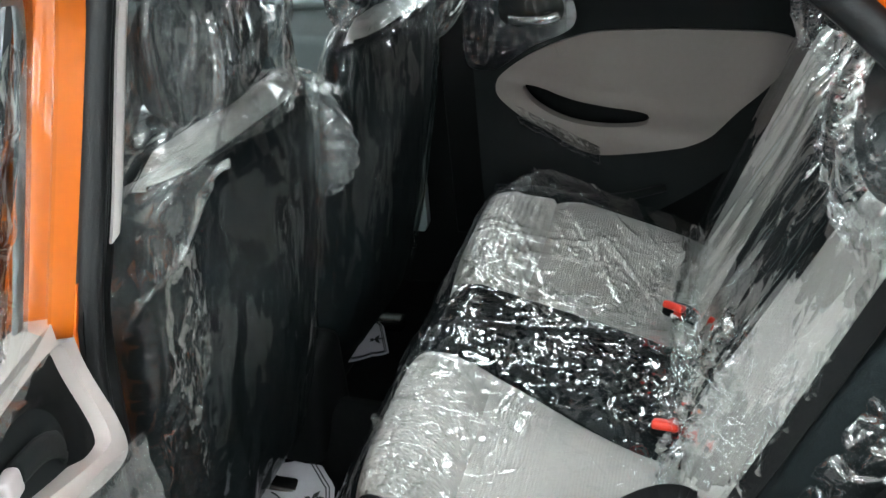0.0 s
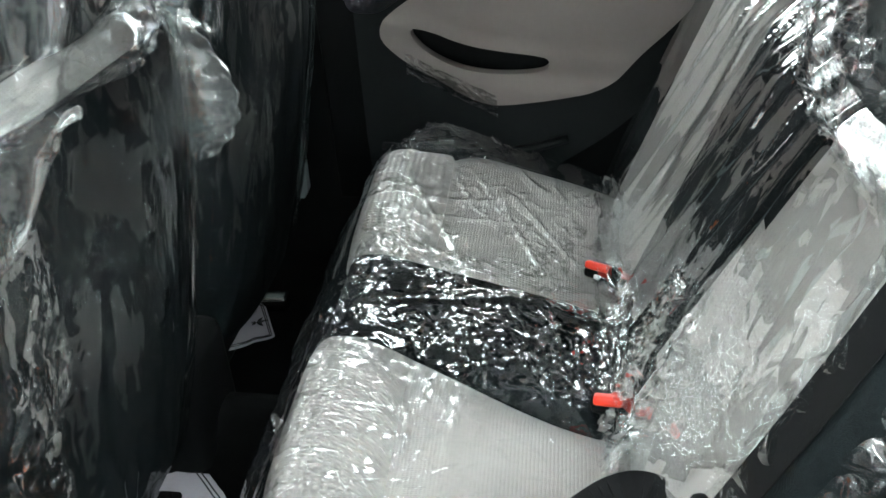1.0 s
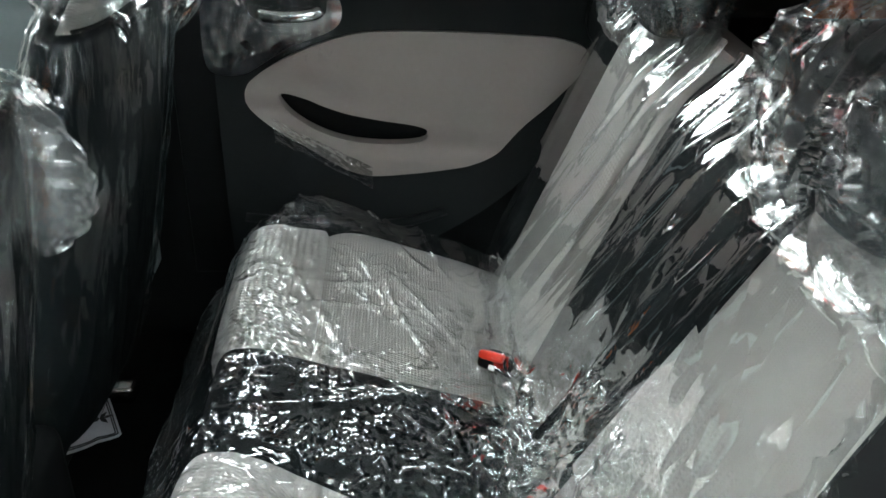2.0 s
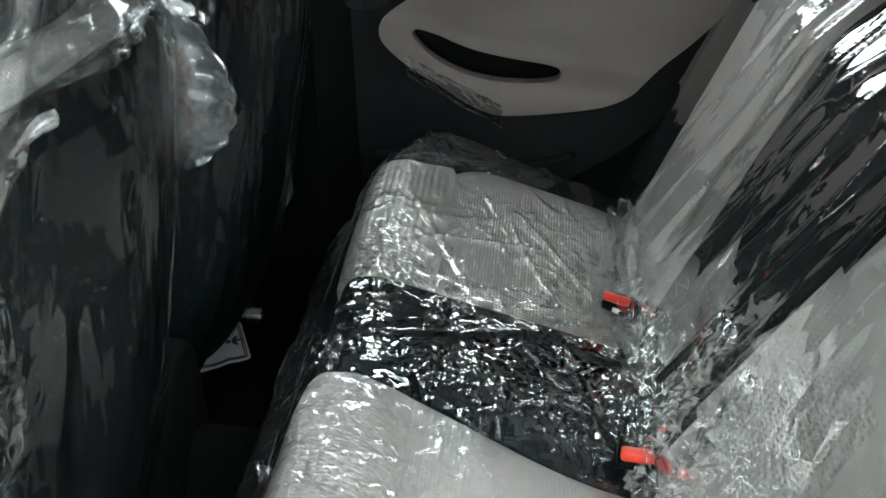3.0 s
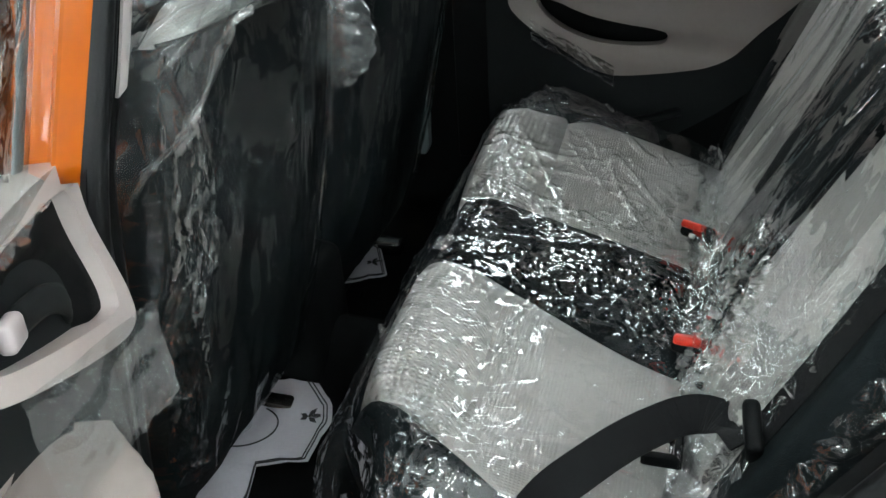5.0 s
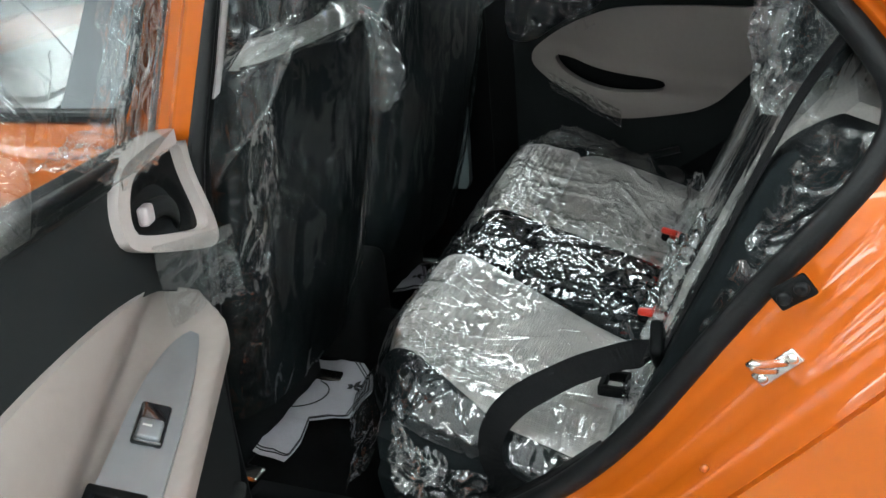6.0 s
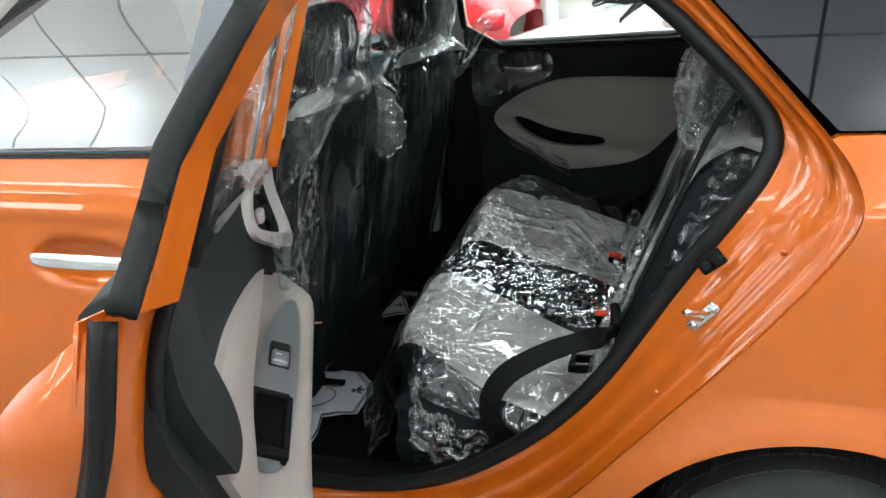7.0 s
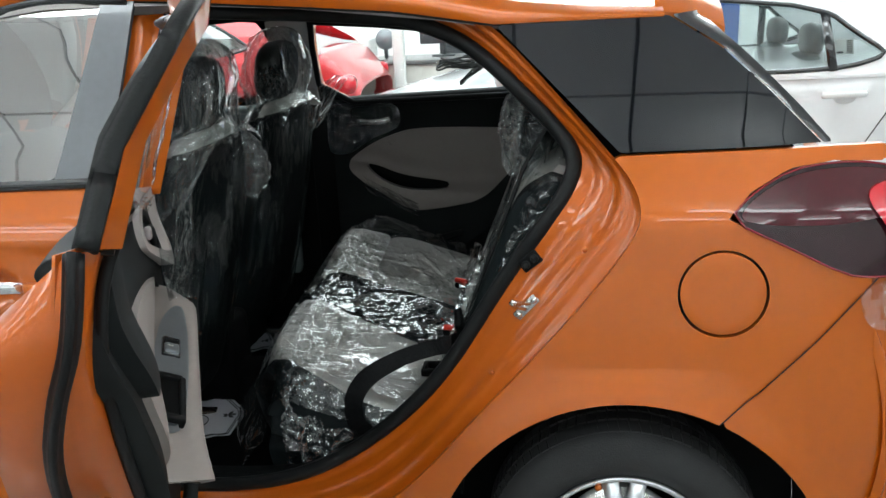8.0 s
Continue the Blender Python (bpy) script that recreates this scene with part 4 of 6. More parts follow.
# window frame
FRAME = smooth_line([(0.690, 1.142), (0.655, 1.180), (0.615, 1.240), (0.585, 1.312), (0.545, 1.362), (0.46, 1.402), (0.30, 1.428), (0.15, 1.438), (-0.05, 1.446), (-0.285, 1.454), (-0.318, 1.44), (-0.333, 1.30), (-0.345, 1.085)], 90, rounds=2)
FR_IN = smooth_line([(0.630, 1.130), (0.610, 1.168), (0.578, 1.226), (0.550, 1.292), (0.512, 1.330), (0.43, 1.362), (0.28, 1.386), (0.14, 1.394), (-0.05, 1.400), (-0.245, 1.406), (-0.275, 1.395), (-0.287, 1.27), (-0.298, 1.085)], 90, rounds=2)


def frame_face(u, v, y0=0.0, y1=0.0):
    a, b = FRAME[min(89, int(round(v * 89)))], FR_IN[min(89, int(round(v * 89)))]
    x, z = a[0] + (b[0] - a[0]) * u, a[1] + (b[1] - a[1]) * u
    return (x, door_skin(z) + y0 + (y1 - y0) * u + 0.32 * max(0, z - 1.235) * ease((x - 0.05) / 0.4), z)


rpart("window_frame", solid(grid_bm(lambda u, v: frame_face(u, v, 0.080, 0.097), 4, 89), 0.024, (0, -1, 0)), PAINT, "orange window frame")
rpart("frame_seal", sweep_bm([frame_face(-0.04, v, 0.068, 0.068) for v in np.linspace(0, 0.80, 80)], [(-0.007, -0.010), (0.002, -0.011), (0.006, -0.008), (0.003, -0.003), (0.003, 0.001), (0.007, 0.004), (0.006, 0.009), (0.001, 0.011), (-0.007, 0.010)], up=(0, 1, 0)), RUBBER, "black rubber seal along the window frame")
rpart("glass_channel", sweep_bm([frame_face(1.0, v, 0.068, 0.068) for v in np.linspace(0, 0.70, 70)], ring(0.008, 0.022), up=(0, 1, 0)), RUBBER, "black glass run channel")
dpart("front_trim_strip", sweep_bm([frame_face(1.15, v, 0.048, 0.048) for v in np.linspace(0.70, 1, 30)], ring(0.010, 0.004), up=(0, 1, 0)), STRIP, "grey strip on the front of the frame")
pane = [tuple(p) for p in FR_IN] + [(-0.295, 1.075), (0.60, 1.115)]
ob = rpart("window_pane", panel_bm(pane, lambda x, z: door_skin(z) + 0.076 + 0.32 * max(0, z - 1.235) * ease((x - 0.05) / 0.4), 0.03, flange=0), GLASS_DOOR, "clear rear door window with scraps of film")
ob.visible_shadow = False
dpart("divider", sweep_bm([(0.405, door_skin(1.10) + 0.066, 1.105), (0.368, door_skin(1.22) + 0.066, 1.22), (0.345, door_skin(1.33) + 0.086, 1.345)], ring(0.013, 0.011), up=(0, 1, 0)), RUBBER, "black divider bar in the window")
dpart("belt_seal", sweep_bm([(x, skin(0, 1.09) + 0.046, 1.083 + (x + 0.33) * 0.034) for x in np.linspace(-0.30, 0.52, 24)], ring(0.012, 0.009), up=(0, 0, 1)), RUBBER, "black rubber at the foot of the glass")


# trim of a rear door, also used on the far side
def belt_z(x):
    return 1.078 + (x + 0.33) * 0.030


def trim_y(x, z):
    """Inner face of the dark trim: swells over the middle, tucks in at the belt."""
    return skin(0, 0.9) + 0.105 + 0.022 * ease((1.06 - z) / 0.12) - 0.03 * ease((0.60 - z) / 0.25) + 0.020 * math.exp(-((x - 0.42) / 0.16) ** 2) * ease((1.05 - z) / 0.2)


def shelf_z(x):
    return 0.832 - 0.30 * (x + 0.03) + 0.12 * max(0, x - 0.1) ** 1.5


INSERT = smooth_line([(-0.255, 0.850), (-0.225, 0.905), (-0.15, 0.940), (-0.055, 0.962), (0.06, 0.975), (0.22, 0.984), (0.40, 0.985), (0.50, 0.988), (0.540, 0.984), (0.530, 0.955), (0.495, 0.90), (0.447, 0.84), (0.387, 0.775), (0.325, 0.724), (0.252, 0.695), (0.10, 0.672), (0.01, 0.662), (-0.10, 0.70), (-0.21, 0.79)], 90, closed=True, rounds=2)
PLATE = smooth_line([(-0.130, 0.004), (-0.10, 0.012), (-0.02, 0.017), (0.10, 0.016), (0.20, 0.009), (0.246, -0.004), (0.256, -0.030), (0.242, -0.055), (0.20, -0.057), (0.11, -0.047), (-0.03, -0.037), (-0.10, -0.018)], 60, closed=True, rounds=2)


def armrest_y(x, z):
    """The warm grey insert: hollow above, swelling to the armrest shelf."""
    s = shelf_z(x)
    d = z - s
    edge_fade = ease((x + 0.255) / 0.10) * ease((0.52 - x) / 0.20)
    if d > 0:
        # hollow above the shelf
        f = -0.032 * ease(d / 0.03) + 0.032 * ease((d - 0.04) / 0.10) + 0.056 * ease(1 - d / 0.046)
    else:
        f = 0.056 * (1 - ease((-d - 0.02) / 0.10))
    return trim_y(x, z) + 0.010 + f * edge_fade


FAR_INSERT = smooth_line([(-0.268, 0.850), (-0.225, 0.888), (-0.15, 0.932), (-0.05, 0.967), (0.02, 0.975), (0.20, 0.975), (0.485, 0.960), (0.37, 0.83), (0.255, 0.712), (0.12, 0.680), (0.0, 0.661), (-0.06, 0.680), (-0.155, 0.747), (-0.228, 0.802)], 110, closed=True, rounds=2)
FAR_SLOT = smooth_line([(-0.205, 0.850), (-0.145, 0.841), (-0.09, 0.813), (-0.01, 0.792), (0.112, 0.775), (0.122, 0.762), (0.110, 0.748), (-0.005, 0.747), (-0.083, 0.763), (-0.146, 0.796)], 70, closed=True, rounds=2)


def slot_top(x):
    return float(np.interp(x, [-0.27, -0.205, -0.145, -0.09, -0.01, 0.112, 0.30], [0.86, 0.850, 0.841, 0.813, 0.792, 0.772, 0.755]))


def far_y(x, z):
    """The far insert: nearly flat above the pull slot, swelling below it into the armrest."""
    d = slot_top(x) - z
    return trim_y(x, z) + 0.012 + 0.030 * ease((d + 0.01) / 0.05) * (1 - 0.8 * ease((d - 0.06) / 0.07)) - 0.010 * math.exp(-((d + 0.03) / 0.03) ** 2)


def far_insert(put, bend):
    """Insert, pull slot and release handle of the closed far door."""
    slot = [tuple(p) for p in FAR_SLOT]
    put("armrest", bend(panel_bm([tuple(p) for p in FAR_INSERT], far_y, 0.007, [slot], flange=-0.03)), BEIGE, "warm grey insert and armrest")
    # the slot's floor is coloured black for the shade on its plate
    put("pull_slot", bend(panel_bm(slot, lambda x, z: trim_y(x, z) - 0.022, 0.008, flange=0)), TRIM_DARK, "deep black pull slot")
    bez = smooth_line([(-0.335, 0.915), (-0.335, 1.060), (-0.315, 1.072), (-0.10, 1.072), (-0.065, 1.055), (-0.050, 1.000), (-0.075, 0.972), (-0.16, 0.945), (-0.22, 0.905), (-0.26, 0.880), (-0.325, 0.885)], 70, closed=True, rounds=2)
    cup = smooth_line([(-0.235, 0.985), (-0.250, 1.045), (-0.23, 1.058), (-0.105, 1.058), (-0.085, 1.045), (-0.085, 1.005), (-0.11, 0.990)], 50, closed=True, rounds=2)
    put("handle_surround", bend(panel_bm([tuple(p) for p in bez], lambda x, z: trim_y(x, z) + 0.010, 0.007, [[tuple(p) for p in cup]], flange=-0.03)), GLOSS_BLACK, "glossy black surround of the release handle")
    put("handle_cup", bend(panel_bm([tuple(p) for p in cup], lambda x, z: trim_y(x, z) - 0.014, 0.008, flange=0)), TRIM_DARK, "dark cup behind the handle")
    put("release_handle", bend(sweep_bm(smooth_line([(-0.222, trim_y(0, 1) + 0.004, 1.004), (-0.18, trim_y(0, 1) + 0.016, 0.999), (-0.12, trim_y(0, 1) + 0.018, 1.003), (-0.095, trim_y(0, 1) + 0.008, 1.012)], 20, rounds=2), ring(0.006, 0.012))), CHROME, "satin chrome release lever")
    put("pocket_lip", bend(sweep_bm(smooth_line([(-0.28, trim_y(0, 0.5) + 0.012, 0.56), (-0.10, trim_y(0, 0.5) + 0.030, 0.545), (0.06, trim_y(0, 0.5) + 0.028, 0.55), (0.16, trim_y(0, 0.5) + 0.010, 0.575)], 24, rounds=2), ring(0.014, 0.010))), TRIM, "lip of the lower door pocket")


def door_trim(put, flip):
    """Trim pieces of a rear door; flip mirrors a y for the far door."""
    def bend(bm):
        for v in bm.verts:
            v.co.y = flip(v.co.y)
        return bm
    trim_out = [(p[0] + (0.12 - p[0]) * 0.165, p[1] + (0.80 - p[1]) * 0.12) for p in DEDGE if p[1] < 1.11] + [(-0.318, 0.36), (-0.318, belt_z(-0.318)), (0.10, belt_z(0.10)), (0.50, belt_z(0.50))]
    hole = [(p[0] + (0.1 - p[0]) * 0.02, p[1] + (0.81 - p[1]) * 0.03) for p in (INSERT if flip(0) == 0 else FAR_INSERT)]
    put("trim_panel", bend(panel_bm(trim_out, trim_y, 0.012, [hole], flange=-0.03)), TRIM, "charcoal grained door trim")
    put("trim_top", bend(sweep_bm([(x, trim_y(x, 1.05) - 0.028, belt_z(x) - 0.004) for x in np.linspace(-0.315, 0.53, 30)], [(0.034 * math.cos(a), 0.018 * math.sin(a)) for a in np.linspace(0, 2 * math.pi, 17)[:-1]])), TRIM, "rounded top of the trim")
    pad = smooth_line([(0.445, 1.05), (0.50, 1.115), (0.555, 1.140), (0.575, 1.11), (0.575, 1.05), (0.560, 0.985), (0.52, 0.93), (0.455, 0.945), (0.43, 0.99)], 50, closed=True, rounds=2)
    put("rear_pad", bend(panel_bm([tuple(p) for p in pad], lambda x, z: trim_y(x, z) + 0.026 * clamp(1 - abs((x - 0.505) / 0.095) ** 2.6 - abs((z - 1.04) / 0.13) ** 2.6) ** 0.6 + 0.003, 0.009, flange=-0.03)), TRIM, "padded black rear corner of the trim")
    if flip(0) != 0:
        far_insert(put, bend)
        return
    put("armrest", bend(panel_bm([tuple(p) for p in INSERT], armrest_y, 0.007, flange=-0.02)), BEIGE, "warm grey armrest and hollowed insert")
    def on_shelf(q, lift):
        """A place on the armrest's shelf: q is (along, across)."""
        x = q[0]
        return Vector((x, trim_y(x, shelf_z(x)) + 0.036 + q[1] * 0.92, shelf_z(x) + 0.024 - q[1] * 0.45 + lift))
    plate = [on_shelf(q, 0.004) for q in PLATE]
    mid = [on_shelf((0.06 + (q[0] - 0.06) * 0.6, -0.020 + (q[1] + 0.020) * 0.5), 0.0035) for q in PLATE]
    bm = bmesh.new()
    a, b = [bm.verts.new(p) for p in plate], [bm.verts.new(p) for p in mid]
    n = len(a)
    for i in range(n):
        bm.faces.new((a[i], a[(i + 1) % n], b[(i + 1) % n], b[i]))
    bm.faces.new(b)
    put("switch_plate", bend(solid(bm, 0.012, (0, -0.3, -1))), SATIN, "satin grey switch plate")
    def tilted(size, q, lift, bevel):
        x = q[0]
        ang = math.degrees(math.atan2(-(shelf_z(x + 0.05) - shelf_z(x - 0.05)), 0.1))
        turn = pose(0, 0, 0, 0, ang, 0).to_3x3().to_4x4() @ pose(0, 0, 0, -26, 0, 0).to_3x3().to_4x4()
        return bend(box_bm(size, on_shelf(q, lift), bevel, 3, turn))
    put("switch_well", tilted((0.056, 0.033, 0.012), (0.030, -0.014), 0.004, 0.004), GLOSS_BLACK, "black window switch surround")
    put("window_switch", tilted((0.028, 0.026, 0.016), (0.042, -0.013), 0.007, 0.004), SATIN, "grey rocker window switch")
    put("switch_mark", tilted((0.003, 0.010, 0.002), (0.042, -0.013), 0.0155, 0.0004), OFFICE_PALE, "small white mark")
    put("pull_cup_rim", join(tilted((0.122, 0.010, 0.016), (0.182, -0.050), 0.006, 0.003), tilted((0.122, 0.010, 0.016), (0.182, 0.002), 0.006, 0.003), tilted((0.012, 0.056, 0.016), (0.126, -0.024), 0.006, 0.003), tilted((0.014, 0.056, 0.016), (0.238, -0.024), 0.006, 0.003)), TRIM_DARK, "raised black rim of the pull cup")
    put("pull_cup", tilted((0.106, 0.048, 0.006), (0.182, -0.024), 0.004, 0.002), CARPET, "deep black pull cup")
    # release handle and its surround
    bez = smooth_line([(-0.335, 0.945), (-0.335, 1.085), (-0.315, 1.105), (-0.14, 1.098), (-0.105, 1.082), (-0.075, 1.020), (-0.095, 0.998), (-0.28, 0.938), (-0.325, 0.932)], 60, closed=True, rounds=2)
    cup = smooth_line([(-0.314, 0.968), (-0.314, 1.070), (-0.295, 1.084), (-0.155, 1.080), (-0.132, 1.066), (-0.105, 1.024), (-0.12, 1.010), (-0.29, 0.962)], 50, closed=True, rounds=2)
    put("handle_surround", bend(panel_bm([tuple(p) for p in bez], lambda x, z: trim_y(x, z) + 0.012 + 0.016 * clamp((-0.09 - x) / 0.24), 0.006, [[tuple(p) for p in cup]], flange=-0.034)), BEZEL, "moulded surround of the release handle")
    put("handle_cup", bend(panel_bm([tuple(p) for p in cup], lambda x, z: trim_y(x, z) + 0.000 + 0.012 * clamp((-0.09 - x) / 0.24) - 0.018 * clamp(1 - ((x + 0.215) / 0.085) ** 2 - ((z - 1.005) / 0.045) ** 2) ** 0.5, 0.006, flange=0)), TRIM_DARK, "dark cup behind the handle")
    put("release_handle", bend(box_bm((0.028, 0.014, 0.024), (-0.152, trim_y(0, 1) + 0.008, 1.028), 0.005, 3)), HANDLE, "release lever")
    put("lever_stem", bend(sweep_bm(smooth_line([(-0.165, trim_y(0, 1) + 0.006, 1.028), (-0.215, trim_y(0, 1) + 0.012, 1.024), (-0.255, trim_y(0, 1) + 0.010, 1.000), (-0.262, trim_y(0, 1), 0.985)], 14, rounds=2), ring(0.006, 0.013))), TRIM, "dark stem of the lever")
    # lower pocket lip
    put("pocket_lip", bend(sweep_bm(smooth_line([(-0.28, trim_y(0, 0.5) + 0.012, 0.56), (-0.10, trim_y(0, 0.5) + 0.030, 0.545), (0.06, trim_y(0, 0.5) + 0.028, 0.55), (0.16, trim_y(0, 0.5) + 0.010, 0.575)], 24, rounds=2), ring(0.014, 0.010))), TRIM, "lip of the lower door pocket")


BEZEL = material("pale_pink_grey_trim", (0.46, 0.41, 0.39), 0.45, vary=0.04, scale=8)
HANDLE = material("pale_handle", (0.40, 0.36, 0.36), 0.35, vary=0.04, scale=8)
door_trim(dpart, lambda y: y)

# scraps of protective film on the open door
dpart("film_scrap", grid_bm(lambda u, v: (-0.33 + 0.26 * u + 0.02 * soft(u, v, 0, 6), trim_y(0, 1.05) - 0.075 + 0.105 * v + 0.008 * soft(u * 3, v * 3, 1, 4), belt_z(0) + 0.020 + 0.010 * ridge(u, v, 2, 5) + 0.030 * clamp(0.25 - abs(u - 0.30)) * clamp(0.9 - v) - 0.030 * v * v), 40, 24), FILM_TAPE, "torn clear film over the top of the trim")
dpart("film_scrap", grid_bm(lambda u, v: (-0.330 + 0.235 * u + 0.006 * soft(u, v, 3, 5), trim_y(0, 0.93) + 0.046 - 0.030 * u + 0.006 * v + 0.002 * soft(u, v, 5, 4), 0.955 - 0.100 * v + 0.05 * u + 0.006 * soft(u * 2, v, 7, 6) * v), 30, 24), FILM_TAPE, "clear film hanging below the handle")
dpart("film_scrap", grid_bm(lambda u, v: (-0.02 - 0.15 * u + 0.02 * soft(u, v, 5, 4), skin(0, 1.1) + 0.092 + 0.075 * v, 1.13 + 0.22 * v + 0.02 * soft(u, v, 1, 6) + 0.02 * u), 24, 30), FILM_SOFT, "strip of clear film on the window")
for s in (0.64, 0.72):
    dpart("film_tuft", grid_bm(lambda u, v: (-0.325 + 0.02 * u, trim_y(0, 0.8) + 0.045 + 0.02 * v + 0.006 * soft(u, v, s, 9), s + 0.13 + 0.010 * u + 0.006 * soft(v, u, s, 9)), 6, 6), FILM_SOFT, "small tuft of film")

# ---- far rear door, closed ----
far_door = cpart("far_rear_door", box_bm((0.84, 0.02, 0.62), (0.0, WIDTH - 0.10, 0.70), 0.006), TRIM_DARK, "closed far rear door with warm grey insert")


def fpart(name, bm, mat_, label="", smooth=True):
    ob = part(name, bm, mat_, far_door, label, smooth)
    return ob


door_trim(fpart, lambda y: WIDTH - y)
fpart("film_scrap", grid_bm(lambda u, v: (-0.20 + 0.20 * u, WIDTH - far_y(-0.2 + 0.2 * u, 0.80 - 0.11 * u - 0.045 * v) - 0.004 - 0.005 * ridge(u * 2, v, 3, 5), 0.805 - 0.11 * u - 0.055 * v), 40, 20), FILM_SOFT, "clear film left on the armrest edge")
fpart("film_scrap", grid_bm(lambda u, v: (-0.335 + 0.26 * u, WIDTH - trim_y(0, 1) - 0.020 - 0.008 * ridge(u * 2, v, 8, 5), 1.06 - 0.14 * v - 0.03 * soft(u, v, 3, 3)), 40, 24), FILM_SEAT, "clear film over the handle surround")
# far front door trim, glimpsed between the seats
cpart("far_front_trim", panel_bm([(-1.35, 0.40), (-0.50, 0.40), (-0.50, 1.066), (-1.35, 1.05)], lambda x, z: WIDTH - skin(0, z) - 0.09 - 0.03 * ease((1.03 - z) / 0.08), 0.02, flange=0.03), TEAL, "grey-green far front door trim")
cpart("far_front_trim_top", sweep_bm([(x, WIDTH - skin(0, 1.0) - 0.10, 1.058) for x in np.linspace(-1.35, -0.50, 12)], ring(0.03, 0.016)), TEAL, "pale top of the far front door trim")


# ---- inside the car: floor and fixed trim ----
cpart("car_floor", solid(grid_bm(lambda u, v: (-1.30 + 1.75 * u, 0.10 + 1.56 * v, 0.205 + 0.15 * math.exp(-((0.10 + 1.56 * v - 0.867) / 0.075) ** 4) + 0.004 * soft(u, v, 0, 20)), 50, 60), 0.03, (0, 0, -1)), CARPET, "black carpeted car floor with a centre tunnel")
cpart("sill_trim", sweep_bm(smooth_line([(-0.42, 0.165, 0.340), (-0.13, 0.165, 0.345), (0.02, 0.168, 0.380), (0.14, 0.172, 0.465), (0.24, 0.176, 0.560)], 40), [(-0.055, -0.015), (0.03, -0.02), (0.035, 0.004), (0.0, 0.014), (-0.055, 0.012)], up=(0, 0, 1)), TRIM_DARK, "black scuff trim on the sill")
cpart("boot_wall", box_bm((0.04, 1.30, 0.60), (0.55, 0.867, 0.55), 0.01), CARPET, "black carpeted wall behind the bench")
cpart("parcel_shelf", solid(grid_bm(lambda u, v: (0.56 + 0.42 * u, 0.28 + 1.17 * v, 1.035 + 0.01 * math.sin(v * 3)), 8, 12), 0.02, (0, 0, -1)), TRIM_DARK, "black parcel shelf")
EDGE_Z = [p[1] for p in OPEN][::-1]
EDGE_X = [p[0] for p in OPEN][::-1]
for near in (True, False):
    m = (lambda y: y) if near else (lambda y: WIDTH - y)
    back = lambda z: float(np.interp(z, EDGE_Z, EDGE_X)) + 0.012
    cpart("rear_pillar_trim", solid(grid_bm(lambda u, v: (back(0.60 + 0.76 * v) + (0.86 - back(0.60 + 0.76 * v)) * u, m(skin(0, 0.60 + 0.76 * v) + 0.135 + 0.02 * math.sin(u * 3)), 0.60 + 0.76 * v), 12, 24), 0.012, (0, 1 if near else -1, 0)), TRIM, "charcoal rear pillar trim")
    cpart("wheel_housing", grid_bm(lambda u, v: (back(0.38 + 0.40 * v) + 0.30 * u, m(0.135 + 0.12 * math.sin(min(1, u * 1.6) * 1.57)), 0.38 + 0.40 * v), 14, 16), TRIM_DARK, "black trim over the inner wheel housing")
cpart("dashboard", solid(grid_bm(lambda u, v: (-1.02 - 0.44 * ease(u), 0.16 + 1.41 * v, 0.62 + 0.40 * math.sin(min(1, u * 1.15) * 1.57) ** 0.6 + 0.025 * math.exp(-((v - 0.74) / 0.13) ** 4)), 20, 40), 0.03, (0.3, 0, -1)), TRIM_DARK, "black dashboard")
sw = cpart("steering_wheel", faces_bm(*(lambda n, k: ([Vector((-0.93, 1.20, 0.945)) + (pose(0, 0, 0, 0, -65, 0).to_3x3() @ Vector(((0.182 + 0.016 * math.cos(b)) * math.cos(a), (0.182 + 0.016 * math.cos(b)) * math.sin(a), 0.016 * math.sin(b)))) for a in np.linspace(0, 2 * math.pi, n + 1)[:-1] for b in np.linspace(0, 2 * math.pi, k + 1)[:-1]],
     [(i * k + j, ((i + 1) % n) * k + j, ((i + 1) % n) * k + (j + 1) % k, i * k + (j + 1) % k) for i in range(n) for j in range(k)]))(48, 10)), TRIM_DARK, "black steering wheel")
part("airbag_pad", box_bm((0.15, 0.17, 0.05), (-0.935, 1.20, 0.945), 0.02, 3, pose(0, 0, 0, 0, -65, 0).to_3x3().to_4x4()), TRIM, sw)
part("badge", box_bm((0.03, 0.045, 0.006), (-0.908, 1.20, 0.957), 0.002, 2, pose(0, 0, 0, 0, -65, 0).to_3x3().to_4x4()), CHROME, sw, "small silver oval badge")
for d in (-1, 1):
    part("spoke", sweep_bm([(-0.93, 1.20 + d * 0.07, 0.945), (-0.93, 1.20 + d * 0.18, 0.945)], ring(0.022, 0.010)), SATIN, sw)
cpart("centre_console", box_bm((0.75, 0.16, 0.30), (-0.85, 0.867, 0.36), 0.03, 3), TRIM_DARK, "black centre console")


# ---- seats ----
def superloop(cx, cy, rx, ry, n=44, p=3.2):
    pts = []
    for i in range(n):
        a = 2 * math.pi * i / n
        c, s = math.cos(a), math.sin(a)
        pts.append((cx + rx * math.copysign(abs(c) ** (2 / p), c), cy + ry * math.copysign(abs(s) ** (2 / p), s)))
    return pts


